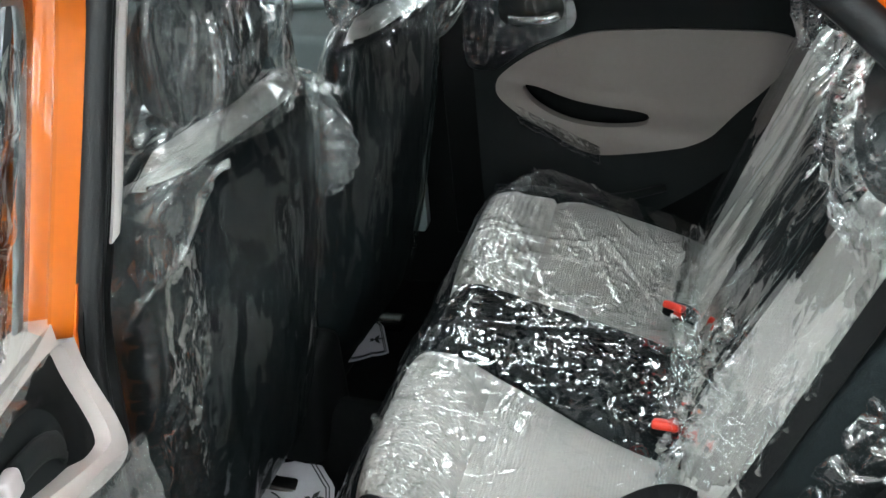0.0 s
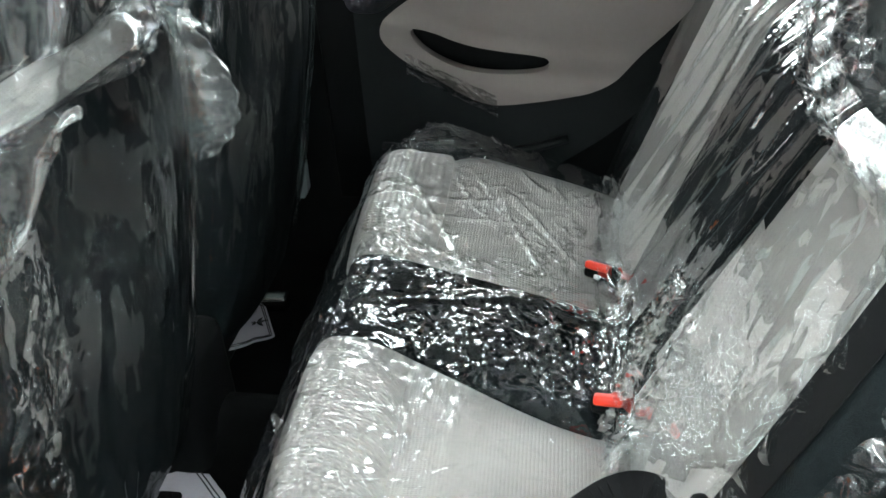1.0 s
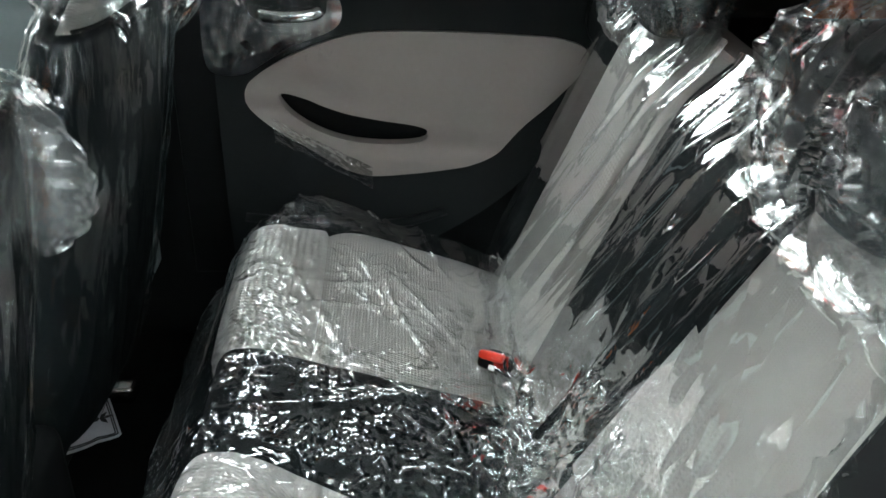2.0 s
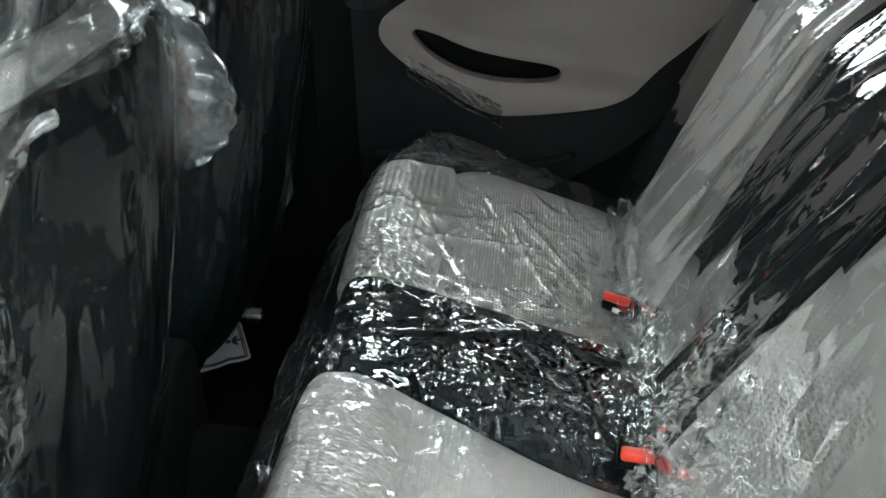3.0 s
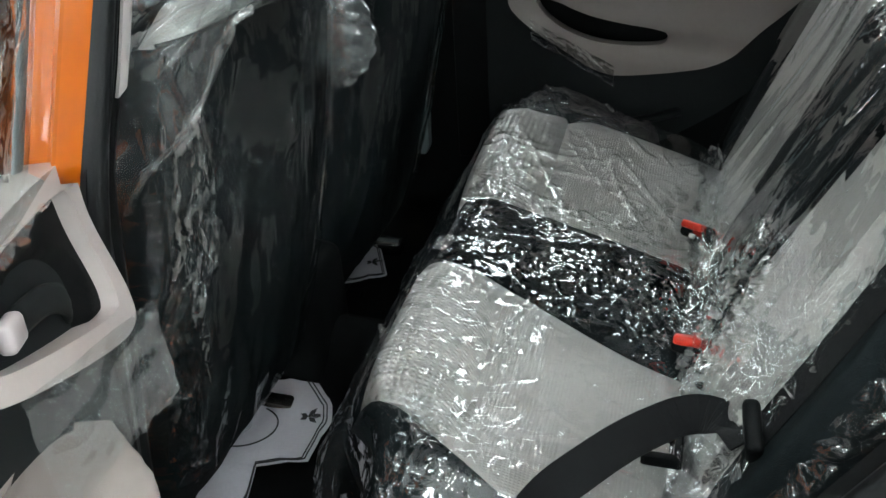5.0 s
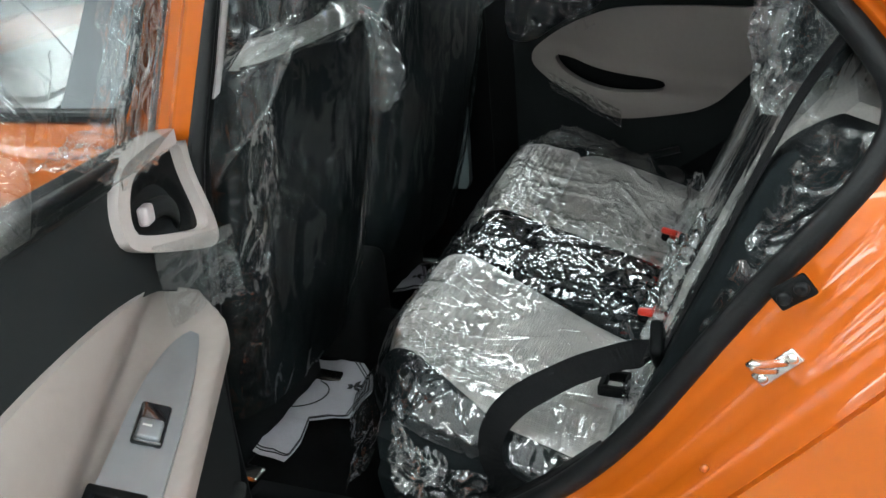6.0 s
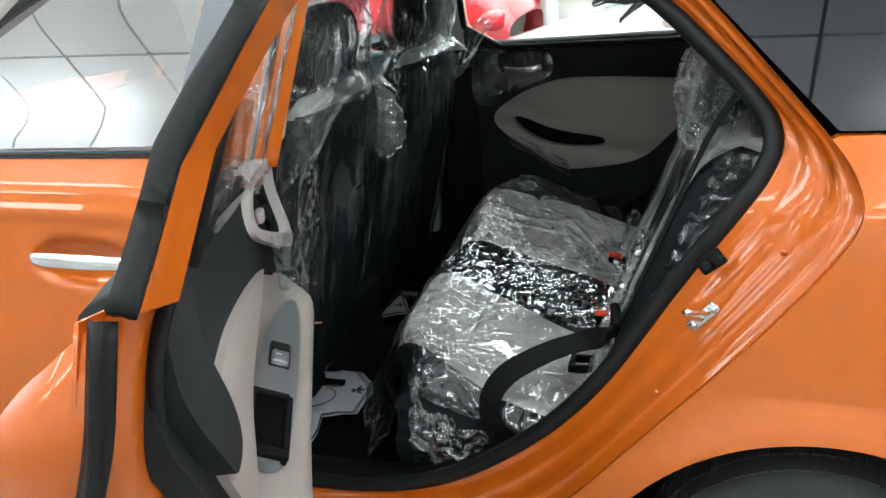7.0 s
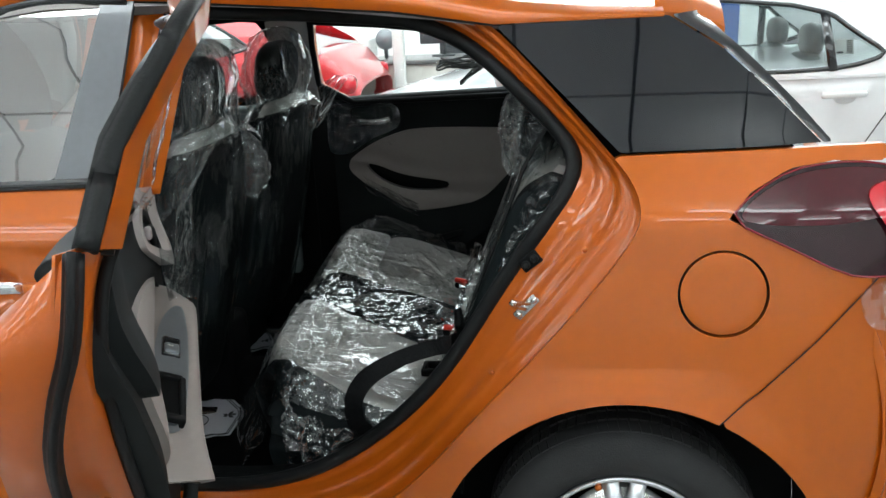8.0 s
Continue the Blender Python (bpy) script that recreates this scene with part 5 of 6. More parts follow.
def back_section(t):
    """Front seat back at height t from 0 to 1: centre x, half depth, half width, z."""
    z = 0.40 + 0.745 * t
    x = -0.565 + 0.185 * t ** 0.9
    half_w = float(np.interp(t, [0, 0.25, 0.6, 0.85, 0.95, 1.0], [0.215, 0.245, 0.258, 0.248, 0.225, 0.17]))
    half_d = float(np.interp(t, [0, 0.3, 0.7, 0.9, 0.97, 1.0], [0.085, 0.085, 0.072, 0.058, 0.046, 0.022]))
    return x, half_d, half_w, z


def seat_back_bm(cy, rear, t0, t1, grow=0.0, wrinkle=0.0, seed=0.0, nt=34, n=56):
    """Half of the seat back: the dark rear shell or the pale front, or with rear None the whole round."""
    rows = []
    for j in range(nt + 1):
        t = t0 + (t1 - t0) * j / nt
        x, hd, hw, z = back_section(clamp(t))
        loop_ = superloop(x, cy, hd + grow, hw + grow * 1.4, n)
        if rear is True:
            loop_ = [loop_[(i - n // 4) % n] for i in range(n // 2 + 1)]
        elif rear is False:
            loop_ = [loop_[(i + n // 4) % n] for i in range(n // 2 + 1)]
        row = []
        for k, (px, py) in enumerate(loop_):
            if wrinkle:
                w = wrinkle * (0.9 * fold(py + 0.12 * z, seed, z * 0.12, 15) + 0.8 * fold(py - 0.1 * z, seed + 3, z * 0.16, 30) + (0.35 * ridge(py, z * 0.8, seed, 40) * ease((-0.13 - (py - cy)) / 0.05) if cy < 0.8 else 0) + 0.4 * soft(px, py, z * 0.5 + seed, 6))
                sx, sy = px - x, (py - cy) * 0.5
                ln = math.hypot(sx, sy) or 1
                px, py = px + sx / ln * w, py + sy / ln * w * 1.6
            if rear is True and not wrinkle:
                px -= 0.010 * math.exp(-((py - cy) / 0.14) ** 2) * math.sin(clamp(t) * 3.14)
            row.append((px, py, z + (0.03 if t > 1 else 0)))
        rows.append(row)
    k = len(rows[0])
    verts = [p for r in rows for p in r]
    wrap = rear is None
    faces = [(a * k + b, a * k + (b + 1) % k, (a + 1) * k + (b + 1) % k, (a + 1) * k + b) for a in range(nt) for b in range(k if wrap else k - 1)]
    if not wrinkle:
        faces += [tuple(nt * k + b for b in range(k))]
    return faces_bm(verts, faces)


def pillow_bm(at, size, p=2.8, lean=0.0, n=40, m=24):
    """A rounded, slightly boxy pad."""
    def f(u, v):
        a, b = 2 * math.pi * u, math.pi * (v - 0.5)
        pw = lambda c: math.copysign(abs(c) ** (2 / p), c)
        x, y, z = pw(math.cos(b)) * pw(math.cos(a)) * size[0] / 2, pw(math.cos(b)) * pw(math.sin(a)) * size[1] / 2, pw(math.sin(b)) * size[2] / 2
        return (at[0] + x + lean * z, at[1] + y, at[2] + z)
    return grid_bm(f, n, m, wrap_u=True)


def front_seat(cy, near):
    t = thing("front_seat", "front seat with black leatherette back and pale cloth face, still wrapped", "car seat", "front seats", at=(-0.62, cy, 0.205))
    inv = Matrix.Translation((0.62, -cy, -0.205))
    def sp(name, bm, mat_, label="", smooth=True):
        ob = part(name, bm, mat_, t, label, smooth)
        ob.matrix_parent_inverse = inv
        return ob
    sp("back_shell", seat_back_bm(cy, True, 0, 0.955, 0.003), VINYL, "black leatherette rear shell")
    sp("backrest", seat_back_bm(cy, False, 0, 1.0), VINYL, "black sides and front of the backrest")
    sp("front_panel", pillow_bm((-0.535, cy, 0.78), (0.05, 0.30, 0.56), 3.4, 0.25), CLOTH_BACK, "pale grey cloth front panel")
    sp("shoulder", seat_back_bm(cy, True, 0.90, 1.0, 0.0, nt=8), CLOTH_BACK, "pale grey cloth shoulder")
    sp("shell_piping", sweep_bm([Vector((p[0] + 0.002, p[1], p[2])) for p in [(back_section(0.955)[0] + 0.05 * 0.9 * math.sqrt(max(0, 1 - ((y) / 0.225) ** 4)), cy + y, back_section(0.955)[3] + 0.002) for y in np.linspace(-0.215, 0.215, 24)]], ring(0.0035, n=6)), VINYL)
    sp("cushion", pillow_bm((-0.83, cy, 0.46), (0.54, 0.50, 0.17), 3.6), CLOTH, "pale grey cushion")
    sp("seat_base", box_bm((0.46, 0.42, 0.18), (-0.82, cy, 0.295), 0.02), TRIM_DARK, "black seat base")
    for d in (-0.19, 0.19):
        sp("seat_rail", box_bm((0.56, 0.045, 0.04), (-0.80, cy + d, 0.225), 0.008), STEEL, "steel seat rail")
    for d in (-0.075, 0.075):
        sp("headrest_post", sweep_bm([(-0.395, cy + d, 1.11), (-0.402, cy + d, 1.21)], ring(0.006)), CHROME, "chrome headrest post")
    sp("headrest", pillow_bm((-0.385, cy, 1.235), (0.110, 0.265, 0.190), 2.7, 0.12), VINYL, "black headrest")
    # its wrapping
    c = thing("seat_cover_film", "clear crinkled plastic wrapping over a front seat", "plastic cover", "seat wrappings", at=(-0.38, cy, 1.145))
    cinv = Matrix.Translation((0.38, -cy, -1.145))
    def fp(name, bm, mat_, label="", smooth=True):
        ob = part(name, bm, mat_, c, label, smooth)
        ob.matrix_parent_inverse = cinv
        return ob
    fp("back_film", seat_back_bm(cy, None, 0.02, 0.985, 0.010, 0.011 if near else 0.006, cy * 7, 150, 220), FILM_SEAT, "film drawn down the seat back in long creases")
    def bag(u, v):
        a, b = 2 * math.pi * u, math.pi * (v * 0.86 - 0.36)
        ca, sa = math.cos(a), math.sin(a)
        r = 1 + 0.20 * fold(ca, sa, v * 0.7 + cy, 1.7) + 0.16 * soft(ca * 2, sa * 2, v * 3 + cy, 1.0) + 0.10 * fold(ca, sa + 4, v * 0.9 + cy, 3.4)
        neck = 1 + 0.38 * ease((0.22 - v) / 0.22)
        corner = 1 + 0.30 * math.exp(-((a - 3.9) / 0.45) ** 2) * math.exp(-((v - 0.22) / 0.18) ** 2)
        return (-0.375 + 0.086 * math.cos(b) ** 0.7 * ca * r * neck * corner + 0.02 * (v - 0.5), cy + 0.175 * math.cos(b) ** 0.6 * sa * r * neck, 1.243 + 0.128 * math.sin(b) * (0.92 + 0.08 * r) - 0.012 * neck * (1 + soft(ca * 3, sa * 3, cy, 1.0)) * ease((0.15 - v) / 0.15))
    fp("headrest_film", grid_bm(bag, 130, 80, wrap_u=True), FILM_BAG, "loose clear bag over the headrest")
    # slack film bunched on the inner shoulder, and hanging at the outer side
    s = 1 if near else -1
    def slack(u, v):
        w = math.sin((0.04 + 0.92 * v) * math.pi) ** 0.8
        a = math.pi * u
        return (-0.350 + 0.072 * w * math.sin(a) + 0.003 * math.sin(v * 40 + 3 * u), cy + s * (0.205 - 0.026 * math.cos(a) * (0.4 + w)), 1.120 - 0.20 * v - 0.02 * w * math.sin(a))
    if near:
        fp("slack_film", grid_bm(slack, 50, 60), FILM_MILKY, "slack film bulging at the seat's shoulder")
    def flap_at(u, v):
        """A loose sheet on the seat's outer side; its rolled hem runs slanting down and forwards."""
        hem = Vector((-0.215 - 0.205 * u, 0, 1.172 - 0.248 * u + 0.012 * math.sin(u * 9)))
        top_ = Vector((-0.255 - 0.23 * u, 0, 1.190 - 0.11 * u))
        p = hem.lerp(top_, v)
        p.y = cy - s * (0.262 + 0.030 * math.sin(clamp(v) * 2.4) * (0.4 + u) + 0.016 * soft(u * 3 + v, v * 3, cy, 1.2) + 0.014 * fold(u + 0.5 * v, v * 0.5, cy + 9, 2.6))
        return p
    fp("side_film", grid_bm(flap_at, 70, 50), FILM_BAG, "torn film hanging at the seat's side")
    fp("rolled_hem", sweep_bm([flap_at(u, 0.0) + Vector((0, 0, 0.006 * soft(u * 9, cy, 0, 1))) for u in np.linspace(0, 1, 50)], ring(0.011, 0.004, 9), scale=lambda q: 0.8 + 0.6 * soft(q * 9, cy, 3, 1)), FILM_BAG, "rolled milky hem of the torn film")
    def edge_film(u, v):
        """Finely crumpled film along the outer rear corner of the seat back."""
        q = 0.06 + 0.80 * v
        x, hd, hw, z = back_section(q)
        a = math.radians(-64 + 30 * u + 16 * soft(v * 5, cy, 1, 1))
        c, d = math.cos(a), math.sin(a)
        k = 0.015 + 0.004 * soft(u * 3, v * 12, cy, 1.5)
        return (x + (hd + k) * abs(c) ** (2 / 3.2), cy - s * (hw + k * 1.4) * abs(d) ** (2 / 3.2), z)
    fp("edge_film", grid_bm(edge_film, 24, 120), FILM_EDGE, "finely crumpled film along the seat's rear edge")
    fp("shoulder_film", grid_bm(lambda u, v: (-0.42 + 0.115 * u + 0.004 * ridge(u * 3, v * 6, cy, 2), cy - 0.235 + 0.47 * v, 1.160 - 0.035 * (2 * u - 1) ** 2 - 0.045 * abs(2 * v - 1) ** 3 + 0.010 * ridge(u * 2, v * 5, cy + 2, 2)), 24, 70), FILM_SEAT, "film gathered over the shoulder")
    return t


NEAR_SEAT, FAR_SEAT = 0.535, 1.20
front_seat(NEAR_SEAT, True)
front_seat(FAR_SEAT, False)


# rear bench
def cush_z(x, y):
    z = 0.598 - 0.33 * max(0, x + 0.17) + 0.085 * (y - 0.85)
    z -= 0.10 * ease((-0.200 - x) / 0.085) ** 1.5
    for c in (0.53, 1.21):
        z -= 0.016 * math.exp(-((y - c) / 0.13) ** 2) * ease((x + 0.2) / 0.15)
    z -= 0.05 * ease((0.33 - y) / 0.08) + 0.05 * ease((y - 1.43) / 0.06)
    return z


bench = thing("rear_bench", "pale grey and black cloth rear bench under film", "car seat", at=(0.03, 0.867, 0.36))
BINV = Matrix.Translation((-0.03, -0.867, -0.36))


def bp_(name, bm, mat_, label="", smooth=True):
    ob = part(name, bm, mat_, bench, label, smooth)
    ob.matrix_parent_inverse = BINV
    return ob


def pad_bm(x0, x1, ya, yb, puff, nx=40, ny=40, skirt=0.02):
    """A stuffed panel of the cushion between two y lines."""
    def f(u, v):
        x = x0 + (x1 - x0) * u
        y = ya(x) + (yb(x) - ya(x)) * v
        if x0 < -0.2:
            x += (1 - u) * (0.055 * abs(2 * v - 1) ** 5 + 0.012 if puff > 0.011 else 0.050 if puff > 0.008 else 0)
            x += (1 - u) * 0.10 * (ease((0.52 - y) / 0.20) ** 2 + ease((y - 1.24) / 0.20) ** 2)
        e = (1 - abs(2 * u - 1) ** 5) * (1 - abs(2 * v - 1) ** 5)
        return (x, y, cush_z(x, y) - skirt * (1 - e) + puff * e)
    return solid(grid_bm(f, nx, ny), 0.05, (0, 0, -1))


near_in = lambda x: 0.785 - 0.070 * ease((x + 0.2) / 0.4)
far_in = lambda x: 1.015 + 0.015 * ease((x + 0.2) / 0.4)
near_out = lambda x: 0.44 - 0.10 * ease((x + 0.22) / 0.22)
far_out = lambda x: 1.395 + 0.055 * ease((x + 0.22) / 0.22)
roll = -0.085
bp_("near_front_panel", pad_bm(-0.285, roll, near_out, near_in, 0.022), CLOTH_RIB, "ribbed pale grey front panel")
bp_("near_panel", pad_bm(roll, 0.285, near_out, near_in, 0.020), CLOTH, "pale grey cloth panel")
bp_("far_front_panel", pad_bm(-0.285, roll, far_in, far_out, 0.022), CLOTH_RIB, "ribbed pale grey front panel")
bp_("far_panel", pad_bm(roll, 0.285, far_in, far_out, 0.020), CLOTH, "pale grey cloth panel")
bp_("centre_panel", pad_bm(-0.288, 0.285, near_in, far_in, 0.010), VINYL, "black centre panel")
bp_("near_bolster", pad_bm(-0.275, 0.30, lambda x: 0.255, near_out, 0.006), VINYL, "black side bolster")
bp_("far_bolster", pad_bm(-0.275, 0.30, far_out, lambda x: 1.475, 0.006), VINYL, "black side bolster")
bp_("cushion_front", solid(grid_bm(lambda u, v: (-0.288 + 0.12 * v ** 2 + 0.10 * (ease((0.52 - 0.262 - 1.21 * u) / 0.20) ** 2 + ease((0.262 + 1.21 * u - 1.24) / 0.20) ** 2), 0.262 + 1.21 * u, cush_z(-0.285, 0.26 + 1.21 * u) - 0.012 - 0.22 * v), 60, 14), 0.08, (1, 0, -0.1)), VINYL, "black front face of the cushion")


def back_x(z):
    return 0.252 + 0.405 * (z - 0.48)


def back_pad(ya, yb, z0, z1, puff, nx=40, nz=50, inset=0.016):
    def f(u, v):
        z = z0(u) + (z1(u) - z0(u)) * v if callable(z0) else z0 + (z1 - z0) * v
        y = (ya(z) if callable(ya) else ya) * (1 - u) + (yb(z) if callable(yb) else yb) * u
        e = (1 - abs(2 * u - 1) ** 8) * (1 - abs(2 * v - 1) ** 10)
        return (back_x(z) + inset * (1 - e) - puff * e + 0.03 * ease((z - 1.0) / 0.08) ** 2, y, z)
    return solid(grid_bm(f, nx, nz), 0.11, (1, 0, -0.35))


bp_("near_back_panel", back_pad(0.336, lambda z: 0.733 - 0.25 * (z - 0.57), 0.47, 1.075, 0.016), CLOTH_BACK, "pale grey cloth backrest panel")
bp_("far_back_panel", back_pad(1.025, 1.40, 0.47, 1.075, 0.016), CLOTH_BACK, "pale grey cloth backrest panel")
bp_("centre_back_panel", back_pad(lambda z: 0.735 - 0.25 * (z - 0.57), 1.023, 0.47, 1.070, 0.020), VINYL, "black centre backrest panel")
bp_("near_back_bolster", back_pad(0.252, 0.352, 0.50, 1.06, 0.026), VINYL, "black side bolster of the backrest")
bp_("far_back_bolster", back_pad(1.402, 1.475, 0.50, 1.06, 0.022), VINYL, "black side bolster of the backrest")
bp_("ribbed_insert", grid_bm(lambda u, v: (back_x(0.58 + 0.26 * v + 0.04 * u) - 0.0172, 0.43 + (0.27 - 0.065 * v) * u, 0.58 + 0.26 * v + 0.04 * u), 16, 16), CLOTH_BACK_RIB, "ribbed cloth insert")
bp_("ribbed_insert", grid_bm(lambda u, v: (back_x(0.58 + 0.34 * v) - 0.0185, 1.07 + 0.24 * u, 0.58 + 0.34 * v), 16, 16), CLOTH_BACK_RIB, "ribbed cloth insert")
bp_("headrest", pillow_bm((0.495, 0.525, 1.150), (0.10, 0.30, 0.175), 2.6, 0.25), VINYL, "black rear headrest")
bp_("headrest", pillow_bm((0.505, 1.235, 1.150), (0.10, 0.29, 0.175), 2.6, 0.25), VINYL, "black rear headrest")
for y in (0.46, 0.59, 1.17, 1.30):
    bp_("headrest_post", sweep_bm([(0.505, y, 1.04), (0.515, y, 1.10)], ring(0.006)), CHROME)
bp_("child_seat_tag", lathe_bm([(0.0, -0.004), (0.004, -0.005), (0.008, -0.004), (0.009, 0.0)], (0.270, 0.744, 0.575), 14), GLOSS_BLACK, "small black stud")

# film on the bench
cover = thing("bench_cover_film", "clear crumpled plastic film over the rear bench", "plastic cover", "seat wrappings", at=(0.03, 0.867, 0.60))
CINV = Matrix.Translation((-0.03, -0.867, -0.60))


def cf(name, bm, mat_, label="", smooth=True):
    ob = part(name, bm, mat_, cover, label, smooth)
    ob.matrix_parent_inverse = CINV
    return ob


def crumple(x, y, z, big=1.0):
    return 0.006 * ridge(x, y, z, 14) + 0.005 * ridge(x + 3, y, z, 30) + 0.003 * ridge(x, y + 5, z, 60) + 0.004 * big * soft(x, y, z, 7)


def creases(x, y, z):
    """Long shallow creases on film that lies nearly flat."""
    return 0.005 * fold(x + 0.5 * y, y * 0.25, z, 11) + 0.004 * fold(x * 0.35, y - 0.4 * x, z + 2, 15) + 0.0025 * fold(x, y, z + 5, 30) + 0.002 * soft(x, y, z, 6)


def seat_film(u, v):
    y = 0.235 + 1.26 * v + 0.015 * soft(u * 2, v * 6, 3, 2)
    s = -0.38 + 0.68 * u
    if s < -0.285:
        d = -0.285 - s
        x = -0.302 - 0.050 * math.sin(d * 18) + 0.01 * soft(v * 8, u, 1, 2) + 0.08 * (ease((0.52 - y) / 0.20) ** 2 + ease((y - 1.24) / 0.20) ** 2)
        z = cush_z(-0.285, clamp(y, 0.26, 1.47)) - 0.02 - d * (1.3 + 0.5 * soft(v * 5, 0, 2, 2))
    else:
        x = s + (0.30 - s) / 0.585 * 0.08 * (ease((0.52 - y) / 0.20) ** 2 + ease((y - 1.24) / 0.20) ** 2)
        z = cush_z(s, clamp(y, 0.26, 1.47)) + 0.029 * ease((s + 0.285) / 0.03)
    busy = max(ease((-0.06 - x) / 0.08) * (0.9 if y < 0.9 else 0.45), ease((0.16 - abs(y - 0.89)) / 0.05) * ease((0.20 - x) / 0.1))
    z += 0.7 * crumple(x, y, 0.3) * busy * (0.35 + 0.65 * ease((soft(x, y, 2, 6) + 0.35) / 0.4)) + 1.55 * creases(x, y, 0.3) - 0.002
    return (x - 0.4 * crumple(x, y, 1.7) * ease((-0.2 - x) / 0.05), y, z)


sheet_ob = cf("cushion_film", grid_bm(seat_film, 190, 360), FILM, "crumpled film over the cushion")
sheet_ob.data.materials.append(FILM_CALM)
sheet_ob.data.materials.append(FILM_FRINGE)
for poly in sheet_ob.data.polygons:
    c = poly.center
    if (c.y > 1.02 or c.y < 0.74) and c.x > (-0.06 if c.y < 0.9 else -0.27) + 0.02 * soft(c.x, c.y, 0, 14):
        poly.material_index = 1
    if c.x < -0.262 and c.z < 0.56:
        poly.material_index = 2


def back_film(u, v):
    z = 0.475 + 0.64 * v
    y = 0.338 + 1.139 * u + 0.01 * soft(u * 3, v * 4, 2, 2)
    w = 0.014 * fold(y + 0.35 * z, 1.0, z * 0.10, 8) + 0.006 * fold(y + 0.5 * z, 4.0, z * 0.12, 17) + 0.006 * soft(y, z, 1, 5)
    w = max(0, w) + 0.003
    return (back_x(z) - 0.024 - w * (0.6 + 0.9 * ease((z - 0.85) / 0.2)) + 0.03 * ease((z - 1.0) / 0.1), y, z)


cf("back_film", grid_bm(back_film, 260, 150), FILM_BACK, "film over the backrest with slanting creases")


def gather(u, v):
    """Film bunched where cushion meets backrest."""
    y = 0.32 + 1.00 * v
    a = 3.4 * u - 0.4
    r = 0.018 + 0.012 * ridge(u, y, 3, 7) + 0.008 * soft(u, y * 2, 2, 5)
    return (0.245 - r * math.cos(a) * 1.1 - 0.008 * soft(y, 0, 1, 6), y, 0.515 + 0.085 * (y - 0.85) + r * math.sin(a) * 2.0 )


cf("gathered_film", grid_bm(gather, 30, 220), FILM_SOFT, "film bunched in the crease of the seat")
for y0, wid in ((0.60, 0.05), (0.70, 0.06), (0.735, 0.05)):
    cf("hanging_film", grid_bm(lambda u, v: (0.255 + 0.10 * v - 0.045 + 0.022 * ridge(u * 2, v * 3, y0, 2), y0 + wid * (u - 0.5) * (1 - 0.4 * v) + 0.02 * soft(v * 3, y0, 0, 3), 0.49 + 0.26 * v), 16, 40), FILM_SOFT, "loose vertical fold of film")


def bonnet_film(cy):
    def f(u, v):
        a, b = 2 * math.pi * u, math.pi * (v * 0.9 - 0.40)
        r = 1 + 0.24 * fold(math.cos(a) + 0.3 * v, math.sin(a), v * 0.7 + cy, 1.7) + 0.12 * soft(math.cos(a) * 2, math.sin(a) * 2, v * 3 + cy, 1.3) + 0.15 * fold(math.cos(a) + 0.5 * v, math.sin(a) + 4, v * 0.9 + cy, 3.4) + 0.05 * ridge(math.cos(a), math.sin(a) + 7, v * 2 + cy, 7)
        return (0.490 + 0.085 * math.cos(b) ** 0.7 * math.cos(a) * r + 0.04 * (v - 0.5), cy + 0.185 * math.cos(b) ** 0.6 * math.sin(a) * r, 1.145 + 0.120 * math.sin(b) * (0.9 + 0.1 * r))
    return grid_bm(f, 150, 100, wrap_u=True)


for cy in (0.525, 1.235):
    cf("headrest_film", bonnet_film(cy), FILM_BAG, "clear bag over a rear headrest")
cf("side_film", grid_bm(lambda u, v: (back_x(0.55 + 0.54 * v) - 0.038 + 0.11 * ease(u * 1.2 - 0.2) + 0.004 * ridge(u * 2, v * 6, 1, 2), 0.345 - 0.115 * min(1, u * 1.8) + (0.020 - 0.012 * u) * abs(((v * 11 + 0.6 * soft(v, u, 2, 5)) % 1) * 2 - 1) * math.sin(min(1, u * 2.2) * 3.0) + 0.010 * ridge(u * 3, v * 7, 7, 2), 0.55 + 0.54 * v - 0.03 * u), 60, 220), FILM_SOFT, "puckered film along the side of the backrest")


def front_flap(u, v):
    y = 0.225 + 0.42 * u + 0.02 * soft(u * 4, v * 4, 5, 2)
    x = -0.262 + 0.16 * (1 - u) ** 1.4 + 0.03 * v * soft(u * 6, v, 2, 1.5) + 0.05 * v * (1 - u)
    return (x - 1.0 * crumple(x * 2, y * 2, v) - 0.014 * ridge(u * 5, v * 3, 8, 1.2), y - 1.2 * crumple(y * 2, v, x) * (1 - u), cush_z(-0.20, 0.42) - 0.03 - 0.23 * v * (1 - 0.55 * u) + 0.01 * soft(u * 6, v * 2, 1, 2))


cf("front_flap", grid_bm(front_flap, 150, 90), FILM, "crumpled film hanging from the cushion's front corner")
cf("side_flap", grid_bm(lambda u, v: (-0.13 + 0.34 * u + 0.012 * ridge(u * 4, v * 3, 1, 1.5), 0.236 - 0.025 * math.sin(v * 3) - 0.02 * ridge(u * 5, v * 4, 3, 1.3), cush_z(-0.13 + 0.34 * u, 0.27) + 0.01 - 0.16 * v - 0.02 * soft(u * 5, v * 2, 4, 1.5)), 120, 66), FILM, "crumpled film down the cushion's side")

